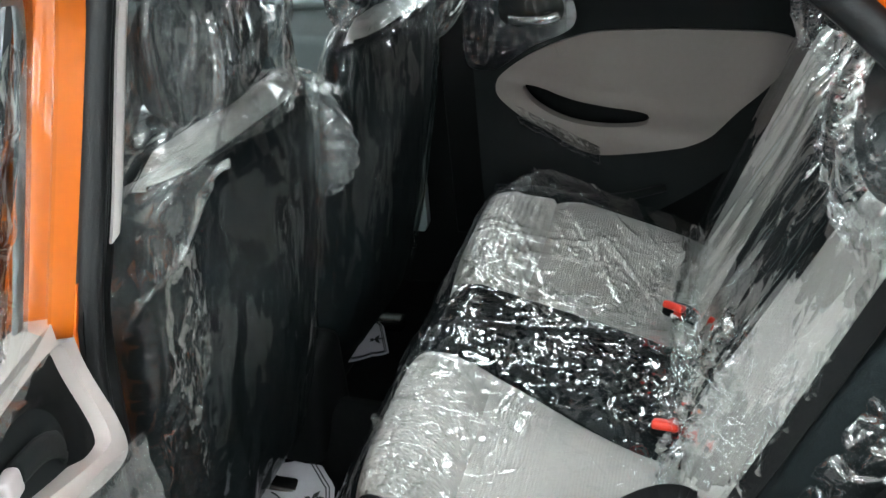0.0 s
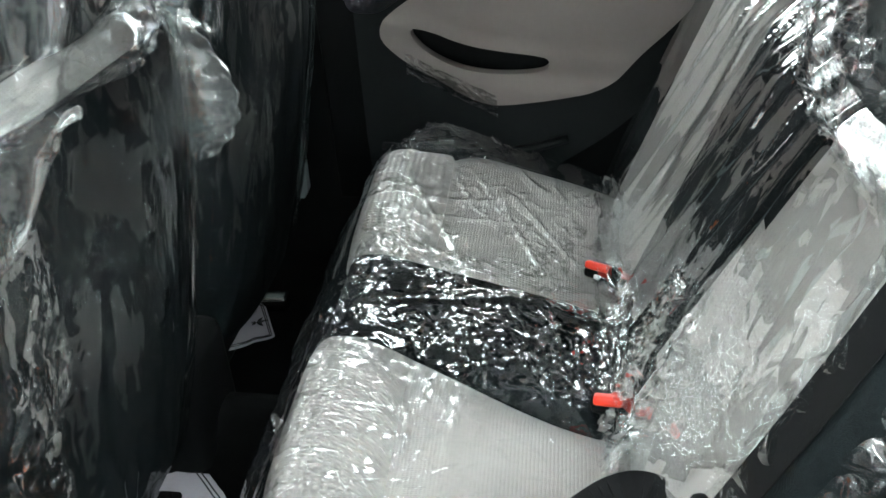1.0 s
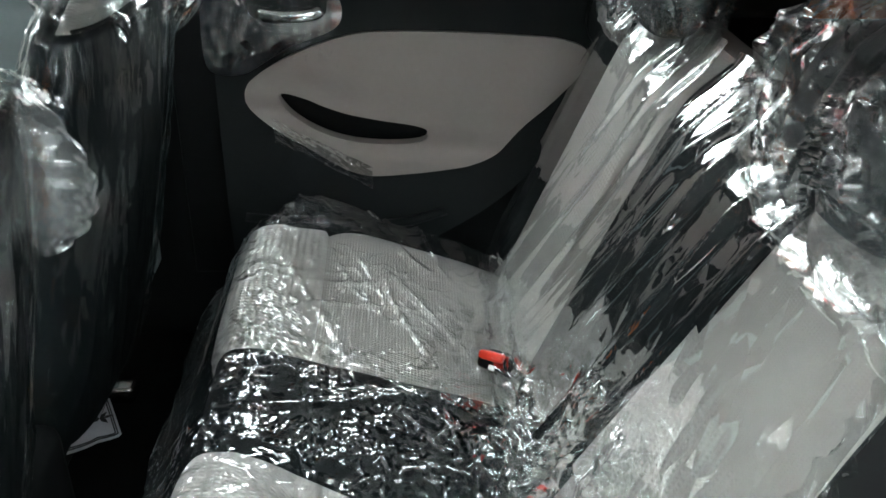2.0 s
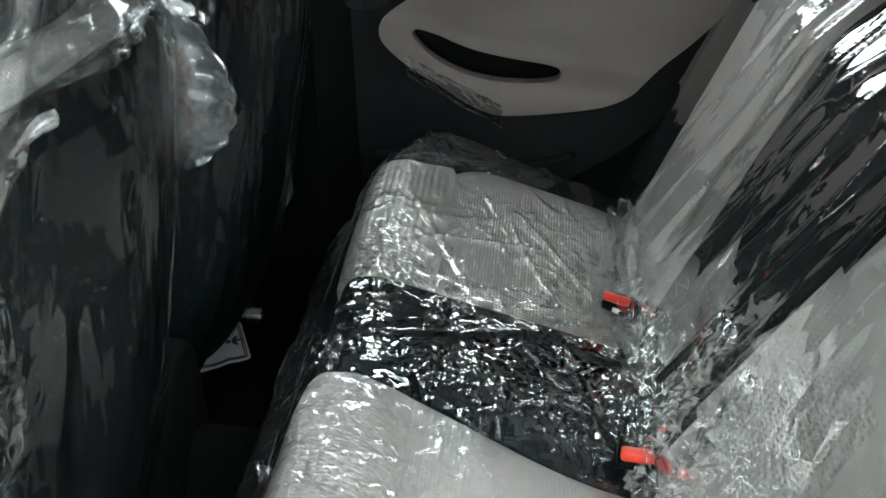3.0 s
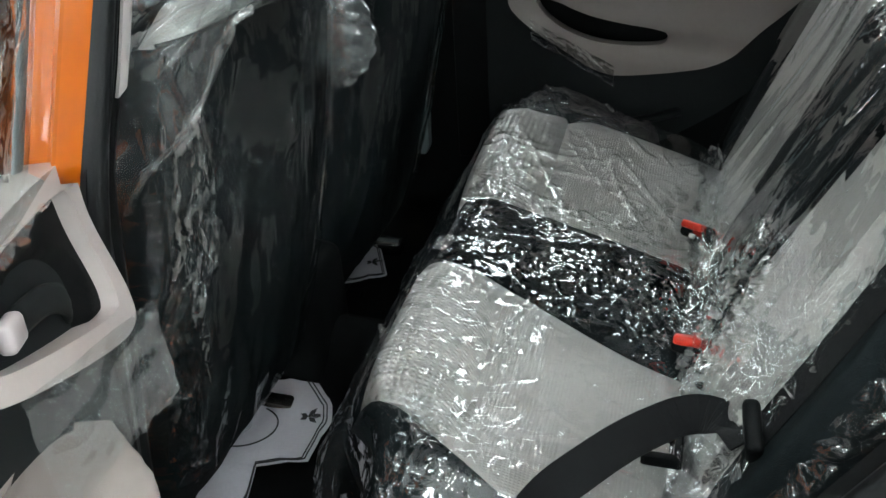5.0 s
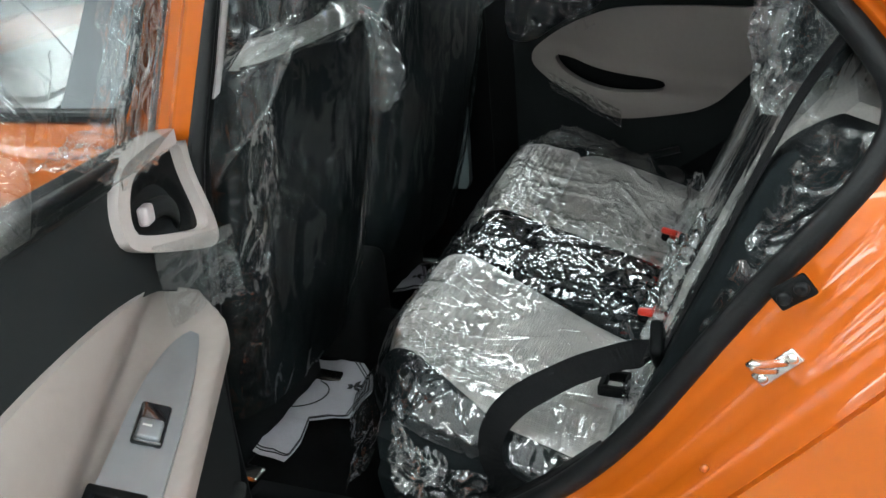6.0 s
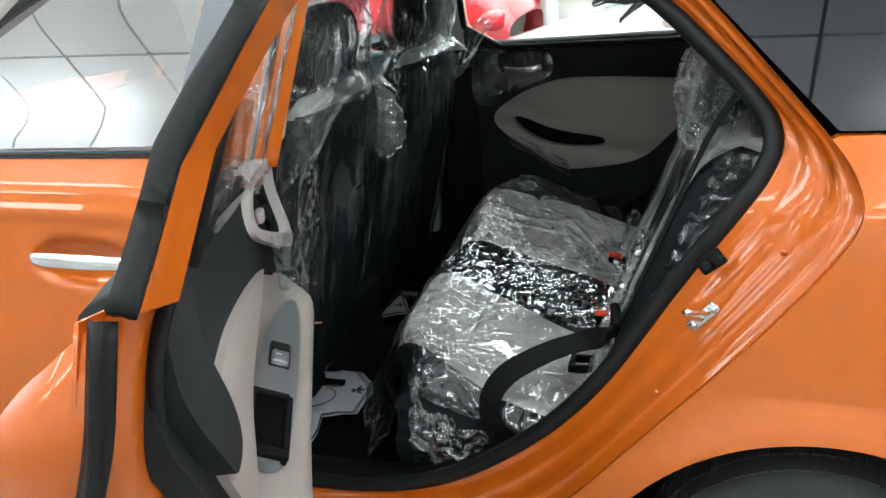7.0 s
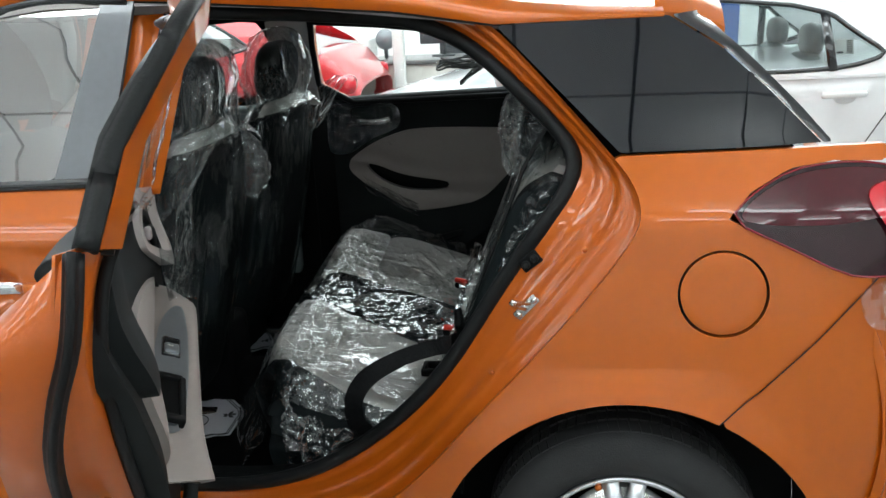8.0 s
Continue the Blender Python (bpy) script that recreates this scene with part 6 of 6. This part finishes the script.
# buckles
def buckle(x, y, z, turn, label):
    t = thing("seat_belt_buckle", label, "buckle", "seat belt buckles", at=(x, y, z))
    m = pose(0, 0, 0, *turn).to_3x3().to_4x4()
    part("buckle_body", box_bm((0.066, 0.052, 0.030), (0.006, 0, -0.008), 0.008, 3, None), TRIM_DARK, t).matrix_basis = m
    part("release_button", box_bm((0.026, 0.044, 0.015), (-0.026, 0, 0.001), 0.005, 3), RED_PLASTIC, t, "red release button").matrix_basis = m
    part("label_patch", box_bm((0.002, 0.012, 0.008), (-0.0275, -0.004, -0.018), 0.0004), OFFICE_PALE, t, "small white label").matrix_basis = m
    part("buckle_stalk", sweep_bm([(0.035, 0, -0.010), (0.07, 0, -0.035), (0.10, 0, -0.05)], [(-0.018, -0.003), (0.018, -0.003), (0.018, 0.003), (-0.018, 0.003)]), WEBBING, t).matrix_basis = m
    return t


buckle(0.228, 1.055, 0.545, (0, 30, 62), "black buckle with a red button, tilted in the crease")
buckle(0.228, 0.722, 0.522, (0, 24, 84), "black buckle with a red button, flat in the crease")


# the belt of the near seat
belt = thing("seat_belt", "black seat belt hanging loose over the rear seat", "seat belt", at=(0.30, 0.30, 0.68))
SINV = Matrix.Translation((-0.30, -0.30, -0.68))


def sb(name, bm, mat_, label=""):
    ob = part(name, bm, mat_, belt, label, name == "tongue_grip")
    ob.matrix_parent_inverse = SINV
    return ob


def ribbon(points, n, facing, width=0.050):
    """A flat strap; facing gives its flat side's direction along the way."""
    p = smooth_line(points, n, rounds=3)
    f = resample(facing, n)
    verts = []
    for i in range(n):
        a, b = Vector(p[max(0, i - 1)]), Vector(p[min(n - 1, i + 1)])
        t = (b - a).normalized()
        side = t.cross(Vector(f[i])).normalized()
        nn = side.cross(t)
        c = Vector(p[i])
        for sx, sy in ((-0.5, -0.0008), (0.5, -0.0008), (0.5, 0.0008), (-0.5, 0.0008)):
            verts.append(c + side * sx * width + nn * sy)
    faces = [(i * 4 + j, i * 4 + (j + 1) % 4, (i + 1) * 4 + (j + 1) % 4, (i + 1) * 4 + j) for i in range(n - 1) for j in range(4)]
    return faces_bm(verts, faces + [(0, 1, 2, 3), (4 * n - 4, 4 * n - 3, 4 * n - 2, 4 * n - 1)])


sb("shoulder_strap", ribbon([(0.60, 0.31, 1.27), (0.535, 0.295, 1.20), (0.470, 0.292, 1.10), (0.434, 0.296, 1.009), (0.378, 0.302, 0.867), (0.322, 0.311, 0.73), (0.305, 0.314, 0.69)], 40, [(-0.88, -0.10, 0.42), (-0.88, -0.10, 0.42), (-0.88, -0.10, 0.42)]), WEBBING, "black webbing down the side of the backrest")
sb("lap_strap", ribbon([(0.303, 0.315, 0.688), (0.29, 0.44, 0.600), (0.24, 0.487, 0.572), (0.163, 0.404, 0.582), (0.113, 0.335, 0.582), (0.072, 0.285, 0.572), (0.045, 0.250, 0.540), (0.042, 0.238, 0.49), (0.066, 0.232, 0.445), (0.13, 0.23, 0.42), (0.24, 0.23, 0.405)], 70, [(-0.3, -0.4, 0.85), (-0.1, -0.35, 0.9), (-0.1, -0.40, 0.9), (-0.2, -0.60, 0.75), (-0.45, -0.85, 0.25), (-0.3, -1.0, 0.1), (-0.1, -1.0, 0.3)], 0.056), WEBBING, "black webbing looped over the seat's edge")
tm = pose(0.302, 0.312, 0.700, 10, 28, -82)
sb("tongue_grip", box_bm((0.062, 0.020, 0.056), (0, 0, 0), 0.008, 3, None), TRIM_DARK, "black grip of the belt tongue").matrix_basis = tm
sb("tongue", join(box_bm((0.024, 0.003, 0.036), (-0.004, 0, -0.044), 0.001), box_bm((0.012, 0.0034, 0.016), (-0.004, 0, -0.046), 0.001)), STEEL, "steel belt tongue").matrix_basis = tm
an = thing("child_seat_anchor", "black plastic anchor guide between the seat cushions", "anchor", at=(0.205, 0.47, 0.510))
part("guide_frame", join(box_bm((0.050, 0.012, 0.020), (0, -0.025, 0), 0.003), box_bm((0.050, 0.012, 0.020), (0, 0.025, 0), 0.003), box_bm((0.012, 0.06, 0.020), (-0.022, 0, 0), 0.003), box_bm((0.012, 0.06, 0.020), (0.022, 0, 0), 0.003)), TRIM_DARK, an)
part("guide_bar", sweep_bm([(0.012, -0.03, -0.002), (0.012, 0.03, -0.002)], ring(0.003)), STEEL, an)


# paper mats on the floor
def paper_mat(name_label, outline, z0, group="paper mats", curl=0.03):
    xs = [p[0] for p in outline]
    ys = [p[1] for p in outline]
    cx, cy = sum(xs) / len(xs), sum(ys) / len(ys)
    t = thing("paper_mat", name_label, "floor mat", group, at=(cx, cy, z0))
    zf = lambda x, y: 0.014 + curl * 0.5 * (soft(x, y, 1, 7) + 0.5) + 0.006 * ridge(x, y, 0, 9)
    def sheet(poly, step, lift):
        bm = panel_bm(poly, lambda x, y: 0.0, step, flange=0)
        for v in bm.verts:
            x, y = v.co.x, v.co.z
            v.co = Vector((x - cx, y - cy, zf(x, y) + lift))
        return bm
    part("sheet", solid(sheet(outline, 0.012, 0), 0.001, (0, 0, -1)), PAPER, t)
    c = np.array([cx, cy])
    for k in (0.90, 0.94):
        ringp = [tuple(c + (np.array(p) - c) * k) for p in resample(outline, 120, True)]
        part("printed_border", sweep_bm([(p[0] - cx, p[1] - cy, zf(*p) + 0.002) for p in ringp], [(-0.0012, -0.0008), (0.0012, -0.0008), (0.0012, 0.0008), (-0.0012, 0.0008)], closed=True), INK, t)
    return t, (cx, cy), zf


MAT = [(-0.80, 0.80), (-0.62, 0.86), (-0.545, 0.835), (-0.445, 0.735), (-0.430, 0.695), (-0.43, 0.58), (-0.52, 0.545), (-0.50, 0.47), (-0.495, 0.40), (-0.575, 0.41), (-0.66, 0.44), (-0.78, 0.46)]
mat_thing, mc, mzf = paper_mat("pale grey paper floor mat with a black printed border", MAT, 0.215)


def fleur(cx, cy, size, zf, ox, oy):
    """A small three-leaved printed ornament."""
    bm = bmesh.new()
    for a, ln in ((-50, 0.8), (0, 1.0), (50, 0.8), (150, 0.5), (210, 0.5)):
        d = Vector((math.cos(math.radians(a + 20)), math.sin(math.radians(a + 20)), 0))
        s = Vector((-d.y, d.x, 0))
        b0 = Vector((cx, cy, 0))
        ptsl = [b0, b0 + d * ln * size * 0.5 + s * size * 0.16, b0 + d * ln * size, b0 + d * ln * size * 0.5 - s * size * 0.16]
        vs = [bm.verts.new((p.x - ox, p.y - oy, zf(p.x, p.y) + 0.0022)) for p in ptsl]
        bm.faces.new(vs)
    return solid(bm, 0.0008, (0, 0, -1))


part("printed_ornament", fleur(-0.478, 0.690, 0.034, mzf, *mc), INK, mat_thing)
for k, (px, py, r) in enumerate(((-0.60, 0.64, 0.075), (-0.66, 0.52, 0.06))):
    arcp = [(px + r * math.cos(a), py + r * 0.8 * math.sin(a)) for a in np.linspace(-2.2, 1.2, 30)]
    part("printed_curve", sweep_bm([(p[0] - mc[0], p[1] - mc[1], mzf(*p) + 0.0025) for p in arcp], [(-0.0014, -0.0008), (0.0014, -0.0008), (0.0014, 0.0008), (-0.0014, 0.0008)]), INK, mat_thing)
FARMAT = [(-0.78, 1.42), (-0.66, 1.45), (-0.56, 1.34), (-0.50, 1.22), (-0.62, 1.14), (-0.76, 1.16)]
far_mat, fc, fzf = paper_mat("pale grey paper floor mat with a black printed border", FARMAT, 0.215, curl=0.05)
part("printed_ornament", fleur(-0.56, 1.27, 0.030, fzf, *fc), INK, far_mat)


# ---- other cars and the office beyond ----
def far_car(name, label, paint, front, rear, y0, y1, cowl, top, belt, ground=GROUND, flipx=1, tip=None):
    """A whole saloon standing side on: body, cabin, windows, wheels. x runs from front to rear."""
    length, mid = rear - front, (y0 + y1) / 2
    t = thing(name, label, "car", at=(mid * 0 + (front + rear) / 2, mid, ground))
    inv = Matrix.Translation((-(front + rear) / 2, -mid, -ground))
    def cp(nm, bm, mat_, lb="", smooth=True):
        ob = part(nm, bm, mat_, t, lb, smooth)
        ob.matrix_parent_inverse = inv
        return ob
    X = lambda f: front + length * f
    half = (y1 - y0) / 2
    hood = lambda f: float(np.interp(f, [0, 0.04, 0.14, cowl, 0.5, 0.85, 0.95, 1.0], [0.60, 0.74, 0.86, belt + 0.01, belt, belt + 0.06, belt + 0.04, 0.75]))
    hw = lambda f: half * float(np.interp(f, [0, 0.03, 0.12, 0.3, 0.8, 0.95, 1.0], [0.72, 0.84, 0.95, 1.0, 1.0, 0.93, 0.80]))
    def body(u, v):
        f = u
        w, h = hw(f), hood(f)
        a = v * 2 - 1
        s = math.copysign(1, a)
        k = abs(a)
        if k > 0.45:
            g = (k - 0.45) / 0.55
            z = h - 0.035 - (h - 0.22) * g
            y = w * (1 - 0.05 * (1 - math.sin(g * 3.14)) - 0.02 * g)
            y += -0.012 * math.exp(-((z - 0.55) / 0.05) ** 2)
        else:
            g = k / 0.45
            z = h + 0.03 * (1 - g ** 2) - 0.035 * g ** 6
            y = w * 0.95 * g
        return (X(f), mid + s * y, z + ground + 0.06)
    cp("body", solid(grid_bm(body, 70, 60), 0.02, (0, 0, -1)), paint)
    c0, c1, r0, r1 = X(cowl), X(0.93), X(cowl + 0.20), X(0.72)
    def cabin(u, v):
        a = v * 2 - 1
        s, k = math.copysign(1, a), abs(a)
        xb = c0 + (c1 - c0) * u
        rz = lambda x: top - 0.05 * ((x - (r0 + r1) / 2) / (r1 - r0)) ** 2
        xr = r0 + (r1 - r0) * u
        if k < 0.6:
            g = k / 0.6
            return (xr, mid + s * half * 0.70 * g, rz(xr) + 0.02 * (1 - g * g))
        g = (k - 0.6) / 0.4
        return (xr + (xb - xr) * 0, mid + s * half * (0.70 + 0.04 * g), rz(xr) - 0.05 * g)
    cp("roof", solid(grid_bm(cabin, 30, 30), 0.02, (0, 0, -1)), paint)
    zb = belt + ground + 0.06
    for s, nm in ((-1, "near"), (1, "far")):
        yb, yt = mid + s * half * 0.965, mid + s * half * 0.735
        def side(x, z):
            return yb + (yt - yb) * clamp((z - zb) / (top - zb))
        outline = smooth_line([(c0 - 0.05, zb - 0.02), (r0 - 0.02, top - 0.035), ((r0 + r1) / 2, top - 0.01), (r1, top - 0.045), (r1 + (c1 - r1) * 0.55, top - 0.17), (c1, zb + 0.06), (c1, zb - 0.02)], 90, closed=True, rounds=1)
        glass_line = smooth_line([(c0 + 0.10, zb + 0.015), (r0 + 0.06, top - 0.075), ((r0 + r1) / 2, top - 0.055), (r1 - 0.05, top - 0.085), (r1 + (c1 - r1) * 0.42, zb + 0.14), (r1 + (c1 - r1) * 0.44, zb + 0.10), (r1 - 0.05, zb + 0.03)] if tip is None else [(c0 + 0.10, zb + 0.015), (r0 + 0.06, top - 0.075), (tip - 0.85, top - 0.065), (tip - 0.28, top - 0.13), (tip - 0.13, top - 0.255), (tip, top - 0.345), (tip - 0.02, zb + 0.075), (tip - 0.17, zb + 0.03), (tip - 0.5, zb + 0.015)], 90, closed=True, rounds=1)
        cp("side_frame", panel_bm([tuple(p) for p in outline], side, 0.02, [[tuple(p) for p in glass_line]], 0.03, -s), paint)
        cp("side_window", panel_bm([tuple(p) for p in glass_line], lambda x, z: side(x, z) - s * 0.012, 0.03, flange=0), GLASS_TINT, "lightly tinted side glass").visible_shadow = False
        cp("window_trim", sweep_bm([(p[0], side(*p) + s * 0.002, p[1]) for p in glass_line], ring(0.012, 0.010), closed=True, up=(0, 1, 0)), GLOSS_BLACK, "black window surround")
        for fx in (0.42, 0.83):
            xx = c0 + (c1 - c0) * fx
            xt = xx + (0.05 if fx < 0.6 else -0.11)
            top_z = top - 0.065 if fx < 0.6 else top - 0.15
            if fx > 0.6:
                xx, xt = (r1 - 0.02, r1 - 0.10) if tip is None else (tip - 0.25, tip - 0.275)
            cp("window_post", sweep_bm([(xx, side(xx, zb) + s * 0.002, zb + 0.015), (xt, side(xt, top_z) + s * 0.002, top_z)], ring(0.022, 0.008), up=(0, 1, 0)), GLOSS_BLACK)
        for fx in (0.40, 0.665 if tip is None else 0.709):
            hx = X(fx)
            hy = mid + s * half
            cp("door_handle", sweep_bm(smooth_line([(hx - 0.10, hy - s * 0.02, zb - 0.10), (hx - 0.08, hy + s * 0.025, zb - 0.095), (hx + 0.08, hy + s * 0.025, zb - 0.092), (hx + 0.10, hy - s * 0.02, zb - 0.095)], 16), ring(0.009, 0.016)), paint, "painted door handle")
            cp("handle_cup", pillow_bm((hx, hy - s * 0.012, zb - 0.115), (0.10, 0.03, 0.05), 2.2), paint)
        for a, b in (((0.78, zb - 0.02), (0.69, 0.35)), ((0.49, zb - 0.02), (0.48, 0.25))):
            cp("door_gap", sweep_bm([(X(a[0]), mid + s * half * 1.000, a[1]), (X((a[0] + b[0]) / 2), mid + s * half * 1.006, (a[1] + b[1]) / 2), (X(b[0]), mid + s * half * 0.99, b[1])], ring(0.003, n=6)), INK)
        cp("door_mirror", pillow_bm((c0 + 0.18, mid + s * (half + 0.09), zb + 0.06), (0.10, 0.20, 0.13), 2.6), paint, "door mirror")
        for fx in (0.185, 0.815):
            wx, wy, wz = X(fx), mid + s * (half - 0.03), ground + 0.31
            w = cp("wheel", lathe_bm([(0.20, 0.0), (0.24, s * 0.012), (0.285, s * 0.008), (0.308, -s * 0.02), (0.31, -s * 0.16), (0.25, -s * 0.19)], (wx, wy, wz), 40), TYRE)
            part("rim", lathe_bm([(0.0, -s * 0.02), (0.06, -s * 0.015), (0.07, -s * 0.04), (0.17, -s * 0.03), (0.20, 0.0)], (wx, wy, wz), 40), ALLOY, w)
            # shade of the wheel arch, put in as a black ring round the tyre
            cp("arch_shadow", lathe_bm([(0.31, s * 0.020), (0.345, s * 0.024), (0.35, -s * 0.1)], (wx, wy, wz), 40), TRIM_DARK, "black ring for the shade in the wheel arch")
    ws = cp("windscreen", grid_bm(lambda u, v: (c0 - 0.06 + (r0 - c0 + 0.08) * u - 0.06 * (1 - (2 * v - 1) ** 2), mid + (2 * v - 1) * half * (0.93 - 0.22 * u), zb + (top - 0.02 - zb) * u), 10, 16), GLASS_TINT, "windscreen")
    rw = cp("rear_window", grid_bm(lambda u, v: (c1 + 0.02 - (c1 - r1) * u, mid + (2 * v - 1) * half * (0.88 - 0.18 * u), zb + 0.04 + (top - 0.05 - zb - 0.04) * u), 10, 16), GLASS_TINT, "rear window")
    for o in (ws, rw):
        o.visible_shadow = False
    for sx in (0.40, 0.66):
        for s in (-0.45, 0.45):
            cp("seat_back", pillow_bm((X(sx) + 0.06, mid + s * half, 0.78), (0.16, 0.50, 0.56), 3.2, 0.25), VINYL_PALE)
            cp("headrest", pillow_bm((X(sx) + 0.15, mid + s * half, 1.12), (0.11, 0.26, 0.17), 2.6), VINYL_PALE)
    for s in (-0.8, 0.8):
        cp("tail_lamp", pillow_bm((X(0.97), mid + s * half * 0.96, 0.78), (0.22, 0.22, 0.16), 2.8), LENS_BRIGHT, "red tail lamp")
        cp("headlamp", pillow_bm((X(0.05), mid + s * half * 0.92, 0.66), (0.30, 0.20, 0.12), 2.8), CHROME, "clear headlamp")
    return t, cp, X


GLASS_TINT = glass_material("tinted_glass", (0.62, 0.68, 0.67), 0.02)
VINYL_PALE = material("wrapped_seat", (0.16, 0.17, 0.17), 0.35, vary=0.2, scale=8, bump=0.4, bump_scale=30)
white, wp, WX = far_car("white_hatchback", "white hatchback parked alongside with wrapped seats", WHITE_PAINT, -1.05, 3.10, 2.86, 4.60, 0.27, 1.42, 0.98, tip=2.085)
# paper label in its rear quarter window
lab = wp("window_label", box_bm((0.085, 0.003, 0.075), (0, 0, 0), 0.001), OFFICE_PALE, "white paper label with printed bars")
lab.matrix_basis = pose(1.905, 2.985, 1.10, -14, 0, 0)
for k in range(7):
    part("print_bar", box_bm((0.026, 0.0012, 0.004), (0.022, -0.003, 0.028 - 0.009 * k)), INK, lab)
part("print_bar", box_bm((0.030, 0.0012, 0.010), (-0.022, -0.003, -0.026)), INK, lab)
# coil of cable left on the bonnet
coil = thing("cable_coil", "black cable coiled on the white bonnet", "cable", at=(-0.12, 3.75, 0.985))
for k in range(5):
    part("cable_loop", sweep_bm([((0.11 + 0.012 * k) * math.cos(a) + 0.02 * k, (0.09 + 0.01 * k) * math.sin(a), 0.02 + 0.012 * k + 0.012 * math.sin(3 * a + k)) for a in np.linspace(0, 2 * math.pi, 31)[:-1]], ring(0.006, n=6), closed=True), TRIM_DARK, coil)
part("plug", box_bm((0.06, 0.03, 0.025), (0.16, 0.02, 0.02), 0.006), TRIM_DARK, coil)
far_car("red_saloon", "red saloon car parked beyond", RED_PAINT, -5.45, -1.05, 4.95, 6.65, 0.27, 1.45, 0.98)

far_car("white_saloon", "white saloon car parked ahead", WHITE_PAINT, -6.2, -1.85, 2.80, 4.50, 0.27, 1.45, 0.98)

# reception counter and the things on it
desk = thing("reception_counter", "long pale reception counter with a dark top", "counter", at=(-1.4, 6.9, GROUND))
part("front_panel", box_bm((5.2, 0.04, 0.86), (0, -0.32, 0.43), 0.004), COUNTER, desk)
part("worktop", box_bm((5.3, 0.75, 0.04), (0, 0, 0.88), 0.008), COUNTER_TOP, desk, "dark worktop")
part("back_panel", box_bm((5.2, 0.04, 0.86), (0, 0.32, 0.43), 0.004), COUNTER, desk)
for x in (-2.58, -1.3, -0.05, 1.2, 2.58):
    part("joint_strip", box_bm((0.03, 0.02, 0.86), (x, -0.345, 0.43), 0.003), COUNTER_TOP, desk, "dark joint strip")


def monitor(x, y):
    t = thing("monitor", "black flat computer monitor on the counter", "monitor", "monitors on the counter", at=(x, y, GROUND + 0.90))
    part("screen", box_bm((0.46, 0.04, 0.30), (0, 0, 0.27), 0.008), OFFICE, t)
    part("stand", sweep_bm([(0, 0.03, 0.0), (0, 0.03, 0.18)], ring(0.025)), OFFICE, t)
    part("foot", box_bm((0.22, 0.16, 0.015), (0, 0.02, 0.008), 0.005), OFFICE, t)


monitor(-2.05, 6.9)
monitor(-0.62, 6.95)
monitor(-0.30, 6.80)
pr = thing("printer", "pale grey desktop printer on the counter", "printer", at=(-1.50, 6.9, GROUND + 0.90))
part("case", box_bm((0.40, 0.34, 0.20), (0, 0, 0.10), 0.02, 3), OFFICE_PALE, pr)
part("paper_tray", box_bm((0.28, 0.12, 0.02), (0, -0.20, 0.05), 0.004), OFFICE, pr)
ph = thing("framed_notice", "small white framed notice on the counter", "notice", at=(-1.78, 6.75, GROUND + 0.90))
part("board", box_bm((0.20, 0.02, 0.26), (0, 0, 0.13), 0.004), OFFICE_PALE, ph)
part("emblem", box_bm((0.07, 0.004, 0.10), (0, -0.012, 0.15), 0.002), OFFICE, ph, "dark oval emblem")
fanhead = thing("desk_fan", "grey desk fan at rest on the counter", "fan", at=(-1.18, 6.9, GROUND + 0.90))
part("cage", lathe_bm([(0.0, -0.03), (0.08, -0.028), (0.10, 0.0), (0.08, 0.028), (0.0, 0.03)], (0, 0, 0.18), 24), SATIN, fanhead)
part("stem", sweep_bm([(0, 0, 0), (0, 0, 0.12)], ring(0.02)), OFFICE, fanhead)


def office_chair(x, y, turn):
    t = thing("office_chair", "black office chair behind the counter", "chair", "office chairs", at=(x, y, GROUND))
    t.rotation_euler = (0, 0, radians(turn))
    part("backrest", pillow_bm((0, 0.20, 0.92), (0.46, 0.10, 0.56), 3.0), OFFICE, t)
    part("seat", pillow_bm((0, 0, 0.50), (0.50, 0.48, 0.10), 3.4), OFFICE, t)
    part("gas_stem", sweep_bm([(0, 0, 0.10), (0, 0, 0.46)], ring(0.03)), OFFICE, t)
    for k in range(5):
        a = 2 * math.pi * k / 5
        part("leg", sweep_bm([(0, 0, 0.11), (0.28 * math.cos(a), 0.28 * math.sin(a), 0.03)], ring(0.022, 0.030)), OFFICE, t)


office_chair(0.05, 6.2, 160)
office_chair(-0.55, 7.6, 0)
post = thing("steel_post", "slim silver post by the counter", "post", at=(-0.95, 6.35, GROUND))
part("shaft", box_bm((0.10, 0.10, 3.3), (0, 0, 1.66), 0.01), OFFICE_PALE, post)
board = thing("wall_board", "blue notice board on the wall", "board", at=(1.9, 8.17, 1.0))
part("panel", box_bm((0.9, 0.03, 1.6), (0, 0, 0.2), 0.006), BLUE, board)

# floor tiles, the nearest ones singly
tile_me = None
floor_ob = bpy.data.objects["floor"]
bmt = box_bm((0.596, 0.596, 0.012), (0, 0, 0), 0.002, 1)
tile_me = bpy.data.meshes.new("tile")
bmt.to_mesh(tile_me)
bmt.free()
tile_me.materials.append(TILE)
rest = bmesh.new()
for i in range(25):
    for j in range(24):
        x, y = -7.2 + 0.6 * i, -5.8 + 0.6 * j
        if -3.1 < x < 3.1 and -3.6 < y < 5.0:
            o = new("tile", tile_me)
            o.parent = floor_ob
            o.location = (x, y, GROUND - 0.0055)
        else:
            m4 = Matrix.Translation((x, y, GROUND - 0.0055))
            vs = [rest.verts.new(m4 @ v.co) for v in tile_me.vertices]
            for p in tile_me.polygons:
                rest.faces.new([vs[k] for k in p.vertices])
ob = part("far_tiles", rest, TILE, floor_ob, "pale polished floor tiles", False)
tagged(ob, kind="stuff")
